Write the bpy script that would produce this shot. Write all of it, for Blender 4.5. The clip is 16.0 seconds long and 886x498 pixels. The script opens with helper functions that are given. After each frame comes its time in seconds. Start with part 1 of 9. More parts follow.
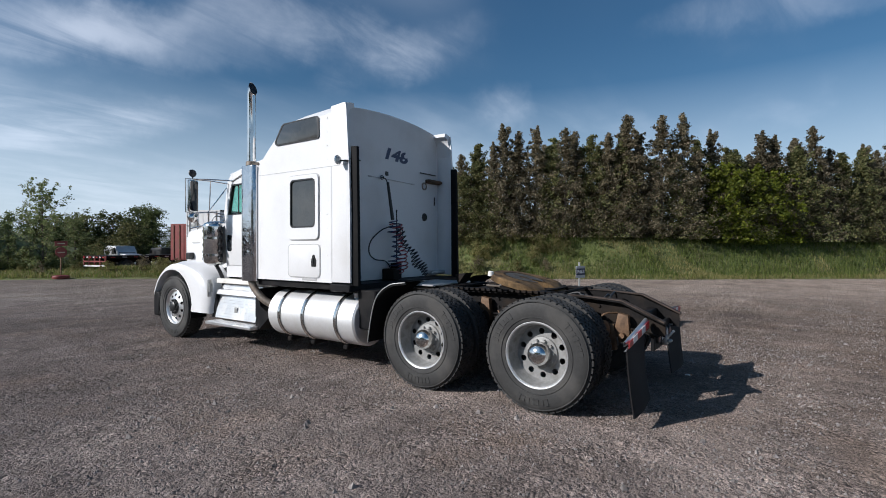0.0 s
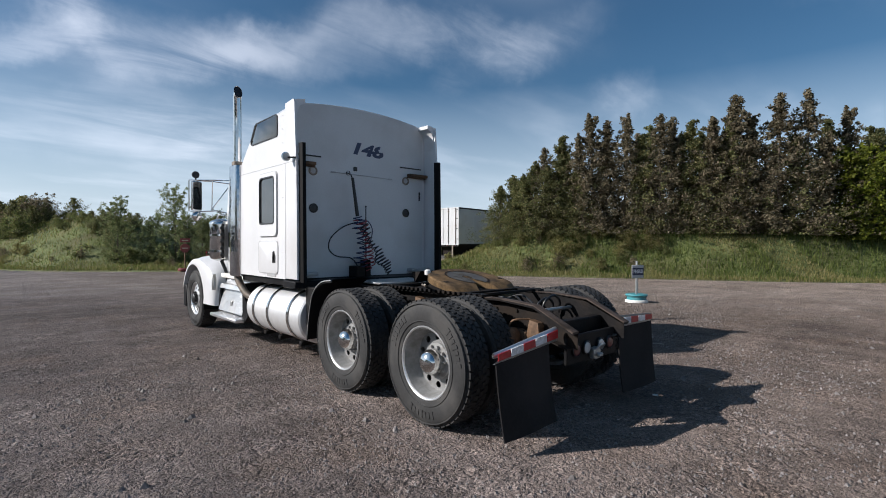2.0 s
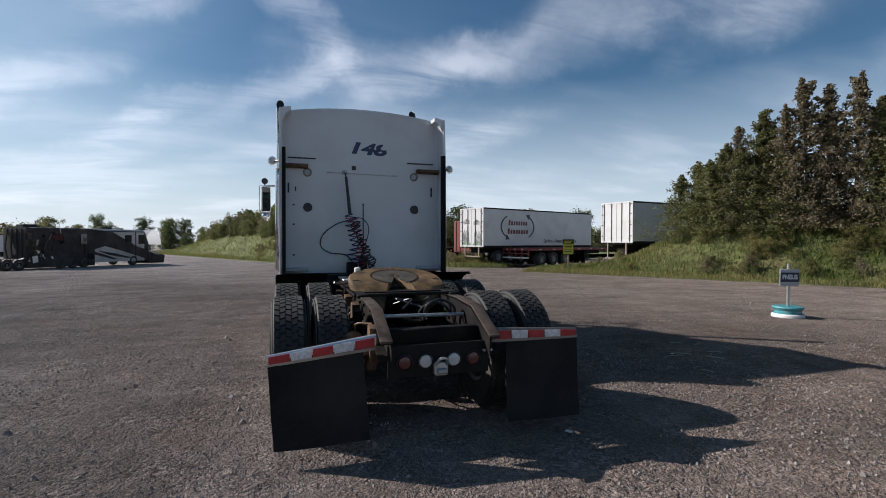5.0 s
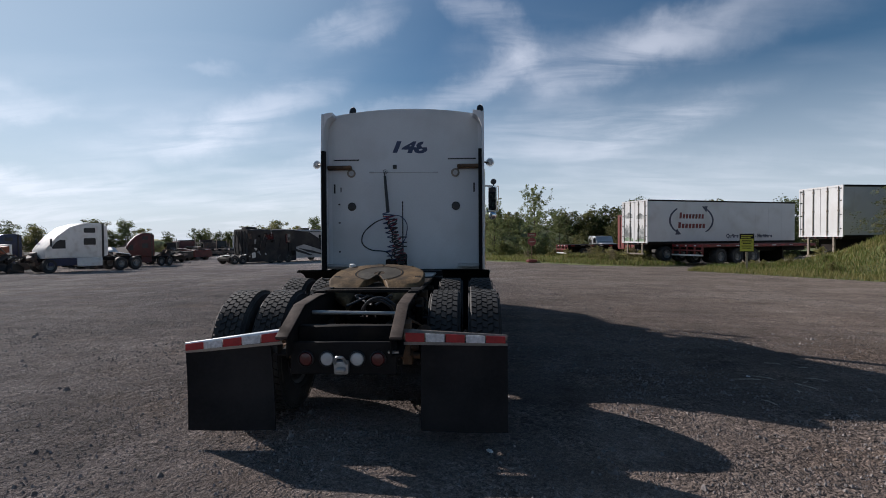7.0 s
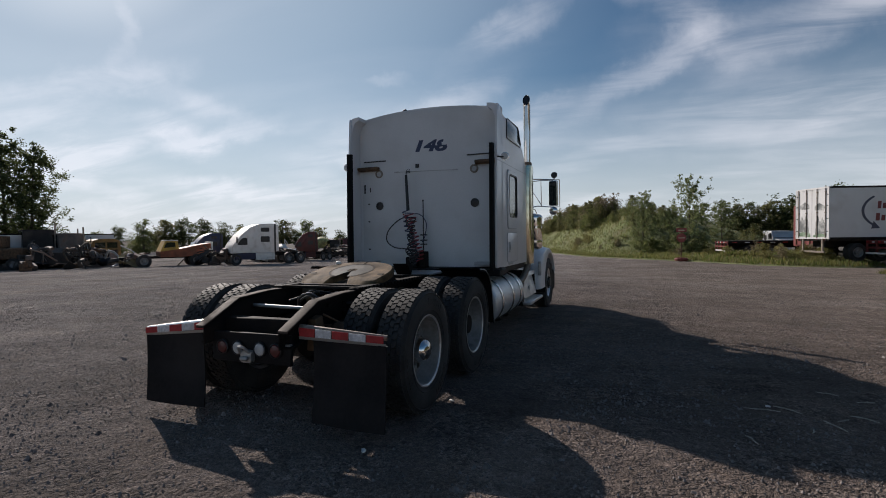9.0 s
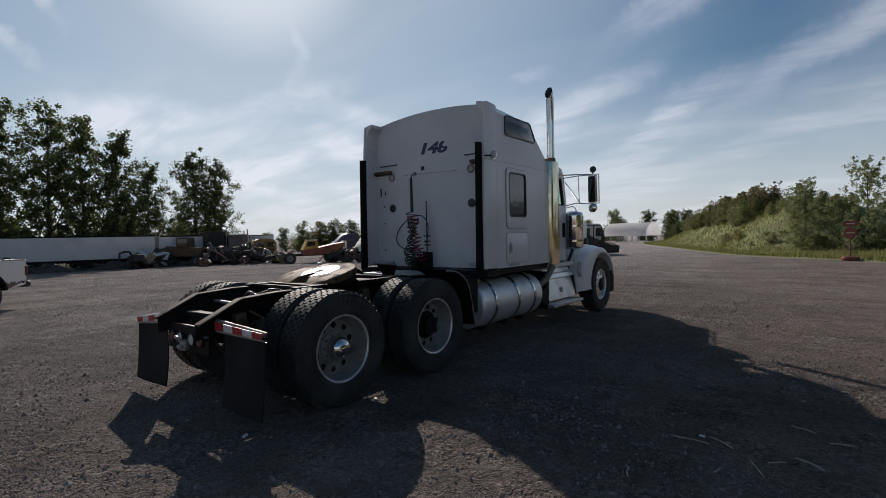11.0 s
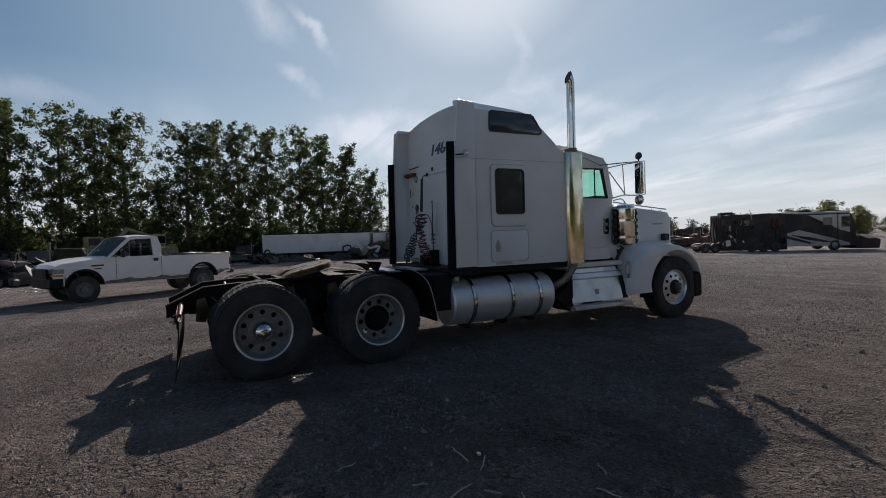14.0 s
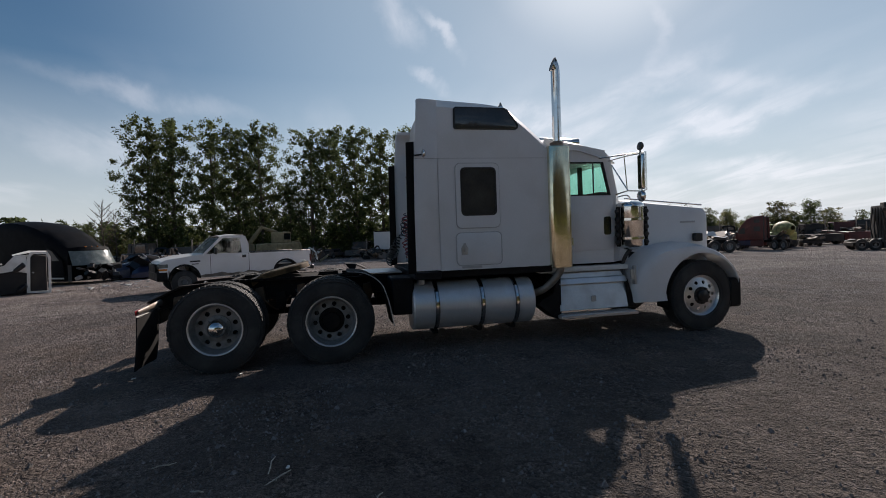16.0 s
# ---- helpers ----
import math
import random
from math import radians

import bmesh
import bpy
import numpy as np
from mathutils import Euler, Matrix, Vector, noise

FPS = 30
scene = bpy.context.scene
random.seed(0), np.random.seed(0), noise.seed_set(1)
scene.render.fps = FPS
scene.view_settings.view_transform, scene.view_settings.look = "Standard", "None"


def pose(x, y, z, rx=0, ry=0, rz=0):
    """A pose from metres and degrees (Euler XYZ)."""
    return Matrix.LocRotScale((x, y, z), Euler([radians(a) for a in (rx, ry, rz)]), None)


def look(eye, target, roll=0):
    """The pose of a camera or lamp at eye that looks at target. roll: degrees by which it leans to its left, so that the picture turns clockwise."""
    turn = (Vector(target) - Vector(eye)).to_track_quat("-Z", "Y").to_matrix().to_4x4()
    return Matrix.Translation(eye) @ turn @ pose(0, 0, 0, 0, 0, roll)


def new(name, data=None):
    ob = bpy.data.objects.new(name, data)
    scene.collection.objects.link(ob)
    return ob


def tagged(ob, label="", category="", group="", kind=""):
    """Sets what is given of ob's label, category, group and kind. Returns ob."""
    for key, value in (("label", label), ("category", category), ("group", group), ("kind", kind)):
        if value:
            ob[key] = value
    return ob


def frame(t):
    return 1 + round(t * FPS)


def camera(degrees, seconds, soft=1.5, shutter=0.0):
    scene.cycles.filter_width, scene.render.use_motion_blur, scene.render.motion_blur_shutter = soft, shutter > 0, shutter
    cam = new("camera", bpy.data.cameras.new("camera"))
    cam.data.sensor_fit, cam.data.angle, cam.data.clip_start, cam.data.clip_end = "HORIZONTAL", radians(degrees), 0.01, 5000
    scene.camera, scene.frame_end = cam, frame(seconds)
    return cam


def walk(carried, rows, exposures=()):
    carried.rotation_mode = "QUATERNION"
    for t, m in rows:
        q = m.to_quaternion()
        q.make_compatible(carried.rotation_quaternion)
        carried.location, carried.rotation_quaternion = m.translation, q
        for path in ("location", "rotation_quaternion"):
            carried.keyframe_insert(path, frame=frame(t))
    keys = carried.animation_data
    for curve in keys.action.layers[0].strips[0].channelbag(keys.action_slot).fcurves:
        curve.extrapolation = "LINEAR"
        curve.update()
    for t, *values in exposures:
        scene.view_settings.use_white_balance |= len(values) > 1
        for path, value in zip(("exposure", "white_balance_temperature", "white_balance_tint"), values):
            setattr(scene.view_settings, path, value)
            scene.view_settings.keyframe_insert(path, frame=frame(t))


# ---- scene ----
cam = camera(83.7, 16.0, 0.95)
PATH = [
    (0, (-5.641, -1.975, 1.589), (-3.998, -0.835, 1.582), 0.0),
    (0.5, (-5.261, -2.336, 1.581), (-3.684, -1.106, 1.57), 0.0),
    (1, (-4.859, -2.711, 1.569), (-3.351, -1.397, 1.556), 0.1),
    (1.5, (-4.438, -3.027, 1.567), (-3.011, -1.625, 1.552), 0.1),
    (2, (-4.013, -3.305, 1.59), (-2.669, -1.824, 1.57), 0.1),
    (2.5, (-3.609, -3.603, 1.604), (-2.352, -2.048, 1.582), 0.1),
    (3, (-3.166, -3.859, 1.603), (-2.002, -2.232, 1.576), 0.2),
    (5.5, (-0.621, -4.599, 1.593), (-0.184, -2.647, 1.559), 0.0),
    (6, (-0.09, -4.61, 1.608), (0.156, -2.625, 1.569), -0.2),
    (6.5, (0.453, -4.651, 1.605), (0.513, -2.653, 1.561), -0.4),
    (7, (0.98, -4.612, 1.585), (0.872, -2.616, 1.542), -0.4),
    (7.5, (1.496, -4.561, 1.594), (1.234, -2.578, 1.549), -0.5),
    (8, (2.01, -4.492, 1.613), (1.585, -2.539, 1.562), -0.5),
    (8.5, (2.507, -4.307, 1.606), (1.922, -2.395, 1.554), -0.6),
    (9, (3.012, -4.109, 1.583), (2.277, -2.25, 1.532), -0.7),
    (11.5, (5.331, -2.786, 1.601), (3.982, -1.311, 1.549), -1.4),
    (12, (5.776, -2.443, 1.601), (4.313, -1.08, 1.548), -1.5),
    (12.5, (6.201, -2.063, 1.605), (4.64, -0.814, 1.551), -1.6),
    (13, (6.587, -1.646, 1.584), (4.939, -0.513, 1.533), -1.6),
    (13.5, (6.87, -1.167, 1.566), (5.15, -0.147, 1.513), -1.7),
    (14, (7.148, -0.667, 1.585), (5.361, 0.23, 1.53), -1.8),
    (14.5, (7.384, -0.165, 1.603), (5.539, 0.605, 1.546), -1.9),
    (15, (7.524, 0.381, 1.628), (5.633, 1.03, 1.568), -2.0),
    (15.5, (7.664, 0.94, 1.627), (5.738, 1.476, 1.568), -2.1),
    (16, (7.724, 1.507, 1.614), (5.768, 1.924, 1.556), -2.1),
]
EXPOSURES = [(0, 0.20, 5950, 11), (3, 0.33, 6180, 12.5), (5.5, 0.25, 6230, 13.5), (6.5, 0.14, 6200, 14.5), (9, -0.02, 6550, 15), (12, -0.09, 6600, 15.5), (16, 0.02, 6650, 15.5)]
walk(cam, [(t, look(eye, target, roll)) for t, eye, target, roll in PATH], EXPOSURES)

# ---- world, sun and exposure ----
SUN_DIR = Vector((-0.737, 0.446, 0.508))          # towards the sun
sun_data = bpy.data.lights.new("sun", "SUN")
sun_data.energy, sun_data.angle, sun_data.color = 5.0, radians(0.53), (1.0, 0.93, 0.84)
sun = new("sun", sun_data)
sun.matrix_world = look((0, 0, 30), Vector((0, 0, 30)) - SUN_DIR)


def make_world():
    w = bpy.data.worlds.new("sky")
    scene.world = w
    w.use_nodes = True
    nt = w.node_tree
    n, l = nt.nodes, nt.links
    n.clear()
    out = n.new("ShaderNodeOutputWorld")
    bg = n.new("ShaderNodeBackground")
    sky = n.new("ShaderNodeTexSky")
    sky.sky_type, sky.sun_disc = "NISHITA", False
    sky.sun_elevation = math.asin(SUN_DIR.z)
    sky.sun_rotation = math.atan2(SUN_DIR.x, SUN_DIR.y)
    sky.air_density, sky.dust_density, sky.ozone_density, sky.altitude = 1.0, 0.28, 1.3, 50
    co = n.new("ShaderNodeTexCoord")
    sep = n.new("ShaderNodeSeparateXYZ")
    l.new(co.outputs["Generated"], sep.inputs[0])
    up = n.new("ShaderNodeMath"); up.operation = "MAXIMUM"; up.inputs[1].default_value = 0.0
    l.new(sep.outputs[2], up.inputs[0])
    add = n.new("ShaderNodeMath"); add.operation = "ADD"; add.inputs[1].default_value = 0.16
    l.new(up.outputs[0], add.inputs[0])
    flat = n.new("ShaderNodeCombineXYZ")
    for i in (0, 1):
        d = n.new("ShaderNodeMath"); d.operation = "DIVIDE"
        l.new(sep.outputs[i], d.inputs[0]); l.new(add.outputs[0], d.inputs[1]); l.new(d.outputs[0], flat.inputs[i])

    def noise_layer(scale, stretch, turn, detail, rough, distort, lo, hi, shift):
        mp = n.new("ShaderNodeMapping")
        mp.inputs["Rotation"].default_value = (0, 0, radians(turn))
        mp.inputs["Scale"].default_value = (scale * stretch, scale, scale)
        mp.inputs["Location"].default_value = shift
        l.new(flat.outputs[0], mp.inputs[0])
        t = n.new("ShaderNodeTexNoise")
        t.inputs["Scale"].default_value = 1.0
        t.inputs["Detail"].default_value, t.inputs["Roughness"].default_value, t.inputs["Distortion"].default_value = detail, rough, distort
        l.new(mp.outputs[0], t.inputs["Vector"])
        r = n.new("ShaderNodeMapRange"); r.interpolation_type = "SMOOTHSTEP"
        r.inputs["From Min"].default_value, r.inputs["From Max"].default_value = lo, hi
        l.new(t.outputs[0], r.inputs["Value"])
        return r.outputs[0]

    wisps = noise_layer(1.25, 0.42, 32, 6, 0.52, 0.5, 0.46, 0.74, (3.7, 1.2, 0))
    veil = noise_layer(0.55, 0.6, 20, 4, 0.5, 0.3, 0.42, 0.75, (7.1, 4.0, 0))
    puffs = noise_layer(2.3, 0.5, 12, 5, 0.5, 0.2, 0.50, 0.74, (1.3, 8.8, 0))
    grain = noise_layer(3.4, 0.35, 28, 7, 0.6, 0.6, 0.30, 0.66, (5.1, 2.2, 0))
    warp = n.new("ShaderNodeTexNoise")
    warp.inputs["Scale"].default_value, warp.inputs["Detail"].default_value, warp.inputs["Roughness"].default_value = 7.0, 6.0, 0.6
    l.new(co.outputs["Generated"], warp.inputs["Vector"])
    bend = n.new("ShaderNodeVectorMath"); bend.operation = "MULTIPLY_ADD"
    bend.inputs[1].default_value = (0.16, 0.16, 0.09)
    l.new(warp.outputs["Color"], bend.inputs[0]); l.new(co.outputs["Generated"], bend.inputs[2])

    def cloud(az, el, half_w, half_h, tilt, dens):
        """One drawn-out cirrus cloud: bearing, height, half sizes and tilt in degrees."""
        a, e, q = radians(az), radians(el), radians(tilt)
        c = Vector((math.sin(a) * math.cos(e), math.cos(a) * math.cos(e), math.sin(e)))
        right = Vector((math.cos(a), -math.sin(a), 0))
        up_ = right.cross(c)
        ax, ay = right * math.cos(q) + up_ * math.sin(q), up_ * math.cos(q) - right * math.sin(q)
        mp = n.new("ShaderNodeMapping"); mp.vector_type = "TEXTURE"
        mp.inputs["Location"].default_value = c + Vector((0.08, 0.08, 0.045))
        mp.inputs["Rotation"].default_value = Matrix((ax, ay, ax.cross(ay))).transposed().to_euler()
        mp.inputs["Scale"].default_value = (radians(half_w), radians(half_h), 0.6)
        l.new(bend.outputs[0], mp.inputs[0])
        ln = n.new("ShaderNodeVectorMath"); ln.operation = "LENGTH"
        l.new(mp.outputs[0], ln.inputs[0])
        r = n.new("ShaderNodeMapRange"); r.interpolation_type = "SMOOTHSTEP"
        r.inputs["From Min"].default_value, r.inputs["From Max"].default_value = 1.35, 0.1
        r.inputs["To Max"].default_value = dens
        l.new(ln.outputs["Value"], r.inputs["Value"])
        return r.outputs[0]

    CLOUDS = ((23, 20, 12, 2.6, 0, .34), (41, 23, 14, 3.0, -4, .5), (18, 12.5, 10, 2.7, 5, .36), (22, 6, 13, 2.6, 0, .36), (62, 15.7, 3.5, 2.4, 0, .35), (88, 22, 9, 1.8, -6, .35),
              (10, 19, 12, 2.9, 0, .32), (7, 10.5, 14, 3.2, 0, .34), (50, 21, 9, 2.6, 20, .3), (4, 22, 11, 2.0, -40, .42), (18.5, 19, 15, 2.0, 22, .32), (-20, 5.5, 13, 2.6, 5, .55),
              (-27, 17.7, 2.6, .7, 0, .35), (20.5, 11.2, 12, 2.0, 18, .3), (-54, 19, 1.1, 3.4, 10, .35), (-46.6, 13.5, 4.8, 1.5, -10, .55), (-59, 8.3, 7.5, 2.2, 8, .75), (-15, 22, 7, 2.0, 35, .55),
              (-.5, 16.7, 10, 1.8, 30, .45), (-14, 10.7, 8, 2.0, 0, .3), (-76.5, 22, 2.8, .9, -55, .7), (-79, 17, 2.8, .8, -35, .6), (-70, 11.3, 8.0, 2.6, 4, 1.1), (-24, 13.3, 11, 2.1, 25, .6),
              (-31, 10, 10, 2.6, 10, .5), (-82, 23.3, 2.8, 2.0, -50, .75), (-56, 14.4, 7.2, 1.7, 22, .8), (-55, 10.5, 11, 2.4, 0, .55), (-108, 14.6, 9, 1.2, -10, .45), (-112, 9.4, 9, 2.2, 0, .4), (-44, 10.8, 5.5, 1.2, 25, .5),
              (-59, 6.0, 9, 1.9, 4, .7), (-45, 5.4, 6, 1.3, 4, .8), (-48.5, 10.0, 3.6, 2.0, -20, .6), (-50, 2.5, 15, 1.5, 0, .7), (-37, 5.6, 5, 1.8, 0, .5), (-41, 4.4, 8, 1.8, 0, .4), (-16, 8.6, 5, 1.6, 12, .5), (-12, 13.0, 7, 1.5, 28, .55))
    low = n.new("ShaderNodeMapRange")                # more cloud near the horizon
    low.inputs["From Min"].default_value, low.inputs["From Max"].default_value = 0.02, 0.34
    low.inputs["To Min"].default_value, low.inputs["To Max"].default_value = 0.95, 0.0
    l.new(up.outputs[0], low.inputs["Value"])

    def mul(a, b):
        m = n.new("ShaderNodeMath"); m.operation = "MULTIPLY"
        for i, v in enumerate((a, b)):
            if isinstance(v, float):
                m.inputs[i].default_value = v
            else:
                l.new(v, m.inputs[i])
        return m.outputs[0]

    def plus(a, b):
        m = n.new("ShaderNodeMath"); m.operation = "ADD"; m.use_clamp = True
        l.new(a, m.inputs[0]); l.new(b, m.inputs[1])
        return m.outputs[0]

    dot = n.new("ShaderNodeVectorMath"); dot.operation = "DOT_PRODUCT"        # thinner cloud away from the north
    dot.inputs[1].default_value = (0.12, 0.99, 0)
    l.new(co.outputs["Generated"], dot.inputs[0])
    side = n.new("ShaderNodeMapRange"); side.interpolation_type = "SMOOTHSTEP"
    side.inputs["From Min"].default_value, side.inputs["From Max"].default_value = -0.35, 0.65
    side.inputs["To Min"].default_value, side.inputs["To Max"].default_value = 0.12, 1.05
    l.new(dot.outputs["Value"], side.inputs["Value"])
    wisps, veil = mul(wisps, side.outputs[0]), mul(veil, side.outputs[0])
    drawn = None
    for row in CLOUDS:
        one = cloud(*row)
        drawn = one if drawn is None else plus(drawn, one)
    tex = n.new("ShaderNodeMapRange")
    tex.inputs["To Min"].default_value, tex.inputs["To Max"].default_value = 0.18, 1.15
    l.new(grain, tex.inputs["Value"])
    cover = plus(plus(plus(mul(wisps, 0.17), mul(veil, 0.12)), mul(mul(puffs, 0.55), low.outputs[0])), mul(drawn, tex.outputs[0]))
    thin = mul(cover, 0.9)
    haze = n.new("ShaderNodeMapRange")               # cool white haze along the horizon
    haze.inputs["From Min"].default_value, haze.inputs["From Max"].default_value = 0.0, 0.30
    haze.inputs["To Min"].default_value, haze.inputs["To Max"].default_value = 0.85, 0.0
    l.new(up.outputs[0], haze.inputs["Value"])
    cool = n.new("ShaderNodeMix"); cool.data_type = "RGBA"
    l.new(haze.outputs[0], cool.inputs[0]); l.new(sky.outputs[0], cool.inputs[6]); cool.inputs[7].default_value = (10.6, 11.7, 12.8, 1)
    near_sun = n.new("ShaderNodeVectorMath"); near_sun.operation = "DOT_PRODUCT"     # thin high veil round the sun
    near_sun.inputs[1].default_value = SUN_DIR.normalized()
    l.new(co.outputs["Generated"], near_sun.inputs[0])
    glare = n.new("ShaderNodeMapRange"); glare.interpolation_type = "SMOOTHSTEP"
    glare.inputs["From Min"].default_value, glare.inputs["From Max"].default_value = 0.60, 1.0
    glare.inputs["To Max"].default_value = 0.48
    l.new(near_sun.outputs["Value"], glare.inputs["Value"])
    pale = n.new("ShaderNodeMix"); pale.data_type = "RGBA"
    l.new(glare.outputs[0], pale.inputs[0]); l.new(cool.outputs[2], pale.inputs[6]); pale.inputs[7].default_value = (9.6, 11.6, 13.0, 1)
    core = n.new("ShaderNodeMapRange"); core.interpolation_type = "SMOOTHSTEP"
    core.inputs["From Min"].default_value, core.inputs["From Max"].default_value = 0.974, 1.0
    core.inputs["To Max"].default_value = 0.38
    l.new(near_sun.outputs["Value"], core.inputs["Value"])
    halo = n.new("ShaderNodeMix"); halo.data_type = "RGBA"
    l.new(core.outputs[0], halo.inputs[0]); l.new(pale.outputs[2], halo.inputs[6]); halo.inputs[7].default_value = (19.0, 20.0, 20.5, 1)
    rich = n.new("ShaderNodeHueSaturation")
    rich.inputs["Saturation"].default_value, rich.inputs["Hue"].default_value = 1.26, 0.494
    l.new(halo.outputs[2], rich.inputs["Color"])
    clear = rich.outputs[0]
    mix = n.new("ShaderNodeMix"); mix.data_type = "RGBA"
    l.new(thin, mix.inputs[0])
    l.new(clear, mix.inputs[6])
    tint = n.new("ShaderNodeMix"); tint.data_type = "RGBA"; tint.blend_type = "ADD"
    tint.inputs[0].default_value = 1.0
    scaled = n.new("ShaderNodeMix"); scaled.data_type = "RGBA"; scaled.blend_type = "MULTIPLY"
    scaled.inputs[0].default_value = 1.0
    l.new(clear, scaled.inputs[6]); scaled.inputs[7].default_value = (0.55, 0.55, 0.57, 1)
    l.new(scaled.outputs[2], tint.inputs[6]); tint.inputs[7].default_value = (8.7, 8.8, 9.0, 1)
    l.new(tint.outputs[2], mix.inputs[7])
    l.new(mix.outputs[2], bg.inputs["Color"])
    bg.inputs["Strength"].default_value = 0.058
    l.new(bg.outputs[0], out.inputs[0])


make_world()

# ---- mesh helpers ----
def finish(me, smooth):
    if smooth:
        me.polygons.foreach_set("use_smooth", [True] * len(me.polygons))
        me.set_sharp_from_angle(angle=radians(smooth))
    me.update()
    return me


def mesh_of(name, bm, material, smooth=38):
    me = bpy.data.meshes.new(name)
    bmesh.ops.recalc_face_normals(bm, faces=bm.faces)
    bm.to_mesh(me)
    bm.free()
    me.materials.append(material)
    return finish(me, smooth)


def part(name, bm, material, parent, label="", smooth=38):
    ob = new(name, mesh_of(name, bm, material, smooth))
    ob.parent = parent
    if label:
        tagged(ob, label)
    return ob


def share(name, me, parent, m, label=""):
    ob = new(name, me)
    ob.parent = parent
    ob.matrix_local = m
    if label:
        tagged(ob, label)
    return ob


def thing(name, m, label, category, group="", kind=""):
    ob = new(name)
    ob.empty_display_size = 0.3
    ob.matrix_world = m
    return tagged(ob, label, category, group, kind)


def solid(name, bm, material, label, category="", kind="", smooth=38, m=None):
    ob = new(name, mesh_of(name, bm, material, smooth))
    if m is not None:
        ob.matrix_world = m
    return tagged(ob, label, category, "", kind)


def data_mesh(name, verts, faces, material, smooth=0):
    me = bpy.data.meshes.new(name)
    me.from_pydata(verts, [], faces)
    me.materials.append(material)
    return finish(me, smooth)


def B():
    return bmesh.new()


def box(bm, c, s, bevel=0.0, m=None, seg=1):
    vs = []
    for dx in (-.5, .5):
        for dy in (-.5, .5):
            for dz in (-.5, .5):
                vs.append(bm.verts.new((c[0] + dx * s[0], c[1] + dy * s[1], c[2] + dz * s[2])))
    fs = [bm.faces.new([vs[i] for i in q]) for q in ((0, 1, 3, 2), (4, 6, 7, 5), (0, 4, 5, 1), (2, 3, 7, 6), (0, 2, 6, 4), (1, 5, 7, 3))]
    if bevel:
        es = list({e for f in fs for e in f.edges})
        r = bmesh.ops.bevel(bm, geom=es, offset=bevel, segments=seg, affect="EDGES", profile=0.5)
        vs = list({v for f in r["faces"] for v in f.verts} | {v for v in vs if v.is_valid})
    if m is not None:
        bmesh.ops.transform(bm, matrix=m, verts=[v for v in vs if v.is_valid])
    return bm


def span(bm, x0, x1, y0, y1, z0, z1, bevel=0.0, seg=1):
    return box(bm, ((x0 + x1) / 2, (y0 + y1) / 2, (z0 + z1) / 2), (abs(x1 - x0), abs(y1 - y0), abs(z1 - z0)), bevel, None, seg)


def basis(d):
    d = Vector(d).normalized()
    u = d.cross(Vector((0, 0, 1)))
    u = u.normalized() if u.length > 1e-4 else Vector((1, 0, 0))
    return d, u, d.cross(u).normalized()


def cyl(bm, p0, p1, r0, r1=None, seg=16, caps=True):
    r1 = r0 if r1 is None else r1
    d, u, v = basis(Vector(p1) - Vector(p0))
    rings = []
    for p, r in ((Vector(p0), r0), (Vector(p1), r1)):
        rings.append([bm.verts.new(p + (u * math.cos(a) + v * math.sin(a)) * r) for a in (2 * math.pi * i / seg for i in range(seg))])
    for i in range(seg):
        j = (i + 1) % seg
        bm.faces.new((rings[0][i], rings[0][j], rings[1][j], rings[1][i]))
    if caps:
        bm.faces.new(rings[0][::-1]); bm.faces.new(rings[1])
    return bm


def tube(bm, pts, r, seg=8, caps=True):
    pts = [Vector(p) for p in pts]
    _, u, _ = basis(pts[1] - pts[0])
    rings = []
    for i, p in enumerate(pts):
        d = (pts[min(i + 1, len(pts) - 1)] - pts[max(i - 1, 0)]).normalized()
        u = (u - d * u.dot(d)).normalized()
        v = d.cross(u)
        rr = r[i] if isinstance(r, (list, tuple)) else r
        rings.append([bm.verts.new(p + (u * math.cos(a) + v * math.sin(a)) * rr) for a in (2 * math.pi * k / seg for k in range(seg))])
    for a, b in zip(rings, rings[1:]):
        for k in range(seg):
            j = (k + 1) % seg
            bm.faces.new((a[k], a[j], b[j], b[k]))
    if caps:
        bm.faces.new(rings[0][::-1]); bm.faces.new(rings[-1])
    return bm


def curve_pts(ctrl, n=8):
    """Catmull-Rom through the control points."""
    c = [Vector(p) for p in ctrl]
    c = [c[0] * 2 - c[1]] + c + [c[-1] * 2 - c[-2]]
    out = []
    for i in range(1, len(c) - 2):
        for k in range(n):
            t = k / n
            a, b, d, e = c[i - 1], c[i], c[i + 1], c[i + 2]
            out.append(0.5 * ((2 * b) + (d - a) * t + (2 * a - 5 * b + 4 * d - e) * t * t + (3 * b - a - 3 * d + e) * t ** 3))
    out.append(c[-2])
    return out


def lathe(bm, prof, c=(0, 0, 0), axis=(1, 0, 0), seg=32, closed=False):
    """prof: rows of (radius, place along the axis)."""
    d, u, v = basis(axis)
    c = Vector(c)
    rings = []
    for r, h in prof:
        if r < 1e-5:
            rings.append([bm.verts.new(c + d * h)])
        else:
            rings.append([bm.verts.new(c + d * h + (u * math.cos(a) + v * math.sin(a)) * r) for a in (2 * math.pi * i / seg for i in range(seg))])
    pairs = list(zip(rings, rings[1:])) + ([(rings[-1], rings[0])] if closed else [])
    for a, b in pairs:
        for i in range(seg):
            j = (i + 1) % seg
            if len(a) == 1 and len(b) == 1:
                continue
            if len(a) == 1:
                bm.faces.new((a[0], b[j], b[i]))
            elif len(b) == 1:
                bm.faces.new((a[i], a[j], b[0]))
            else:
                bm.faces.new((a[i], a[j], b[j], b[i]))
    return bm


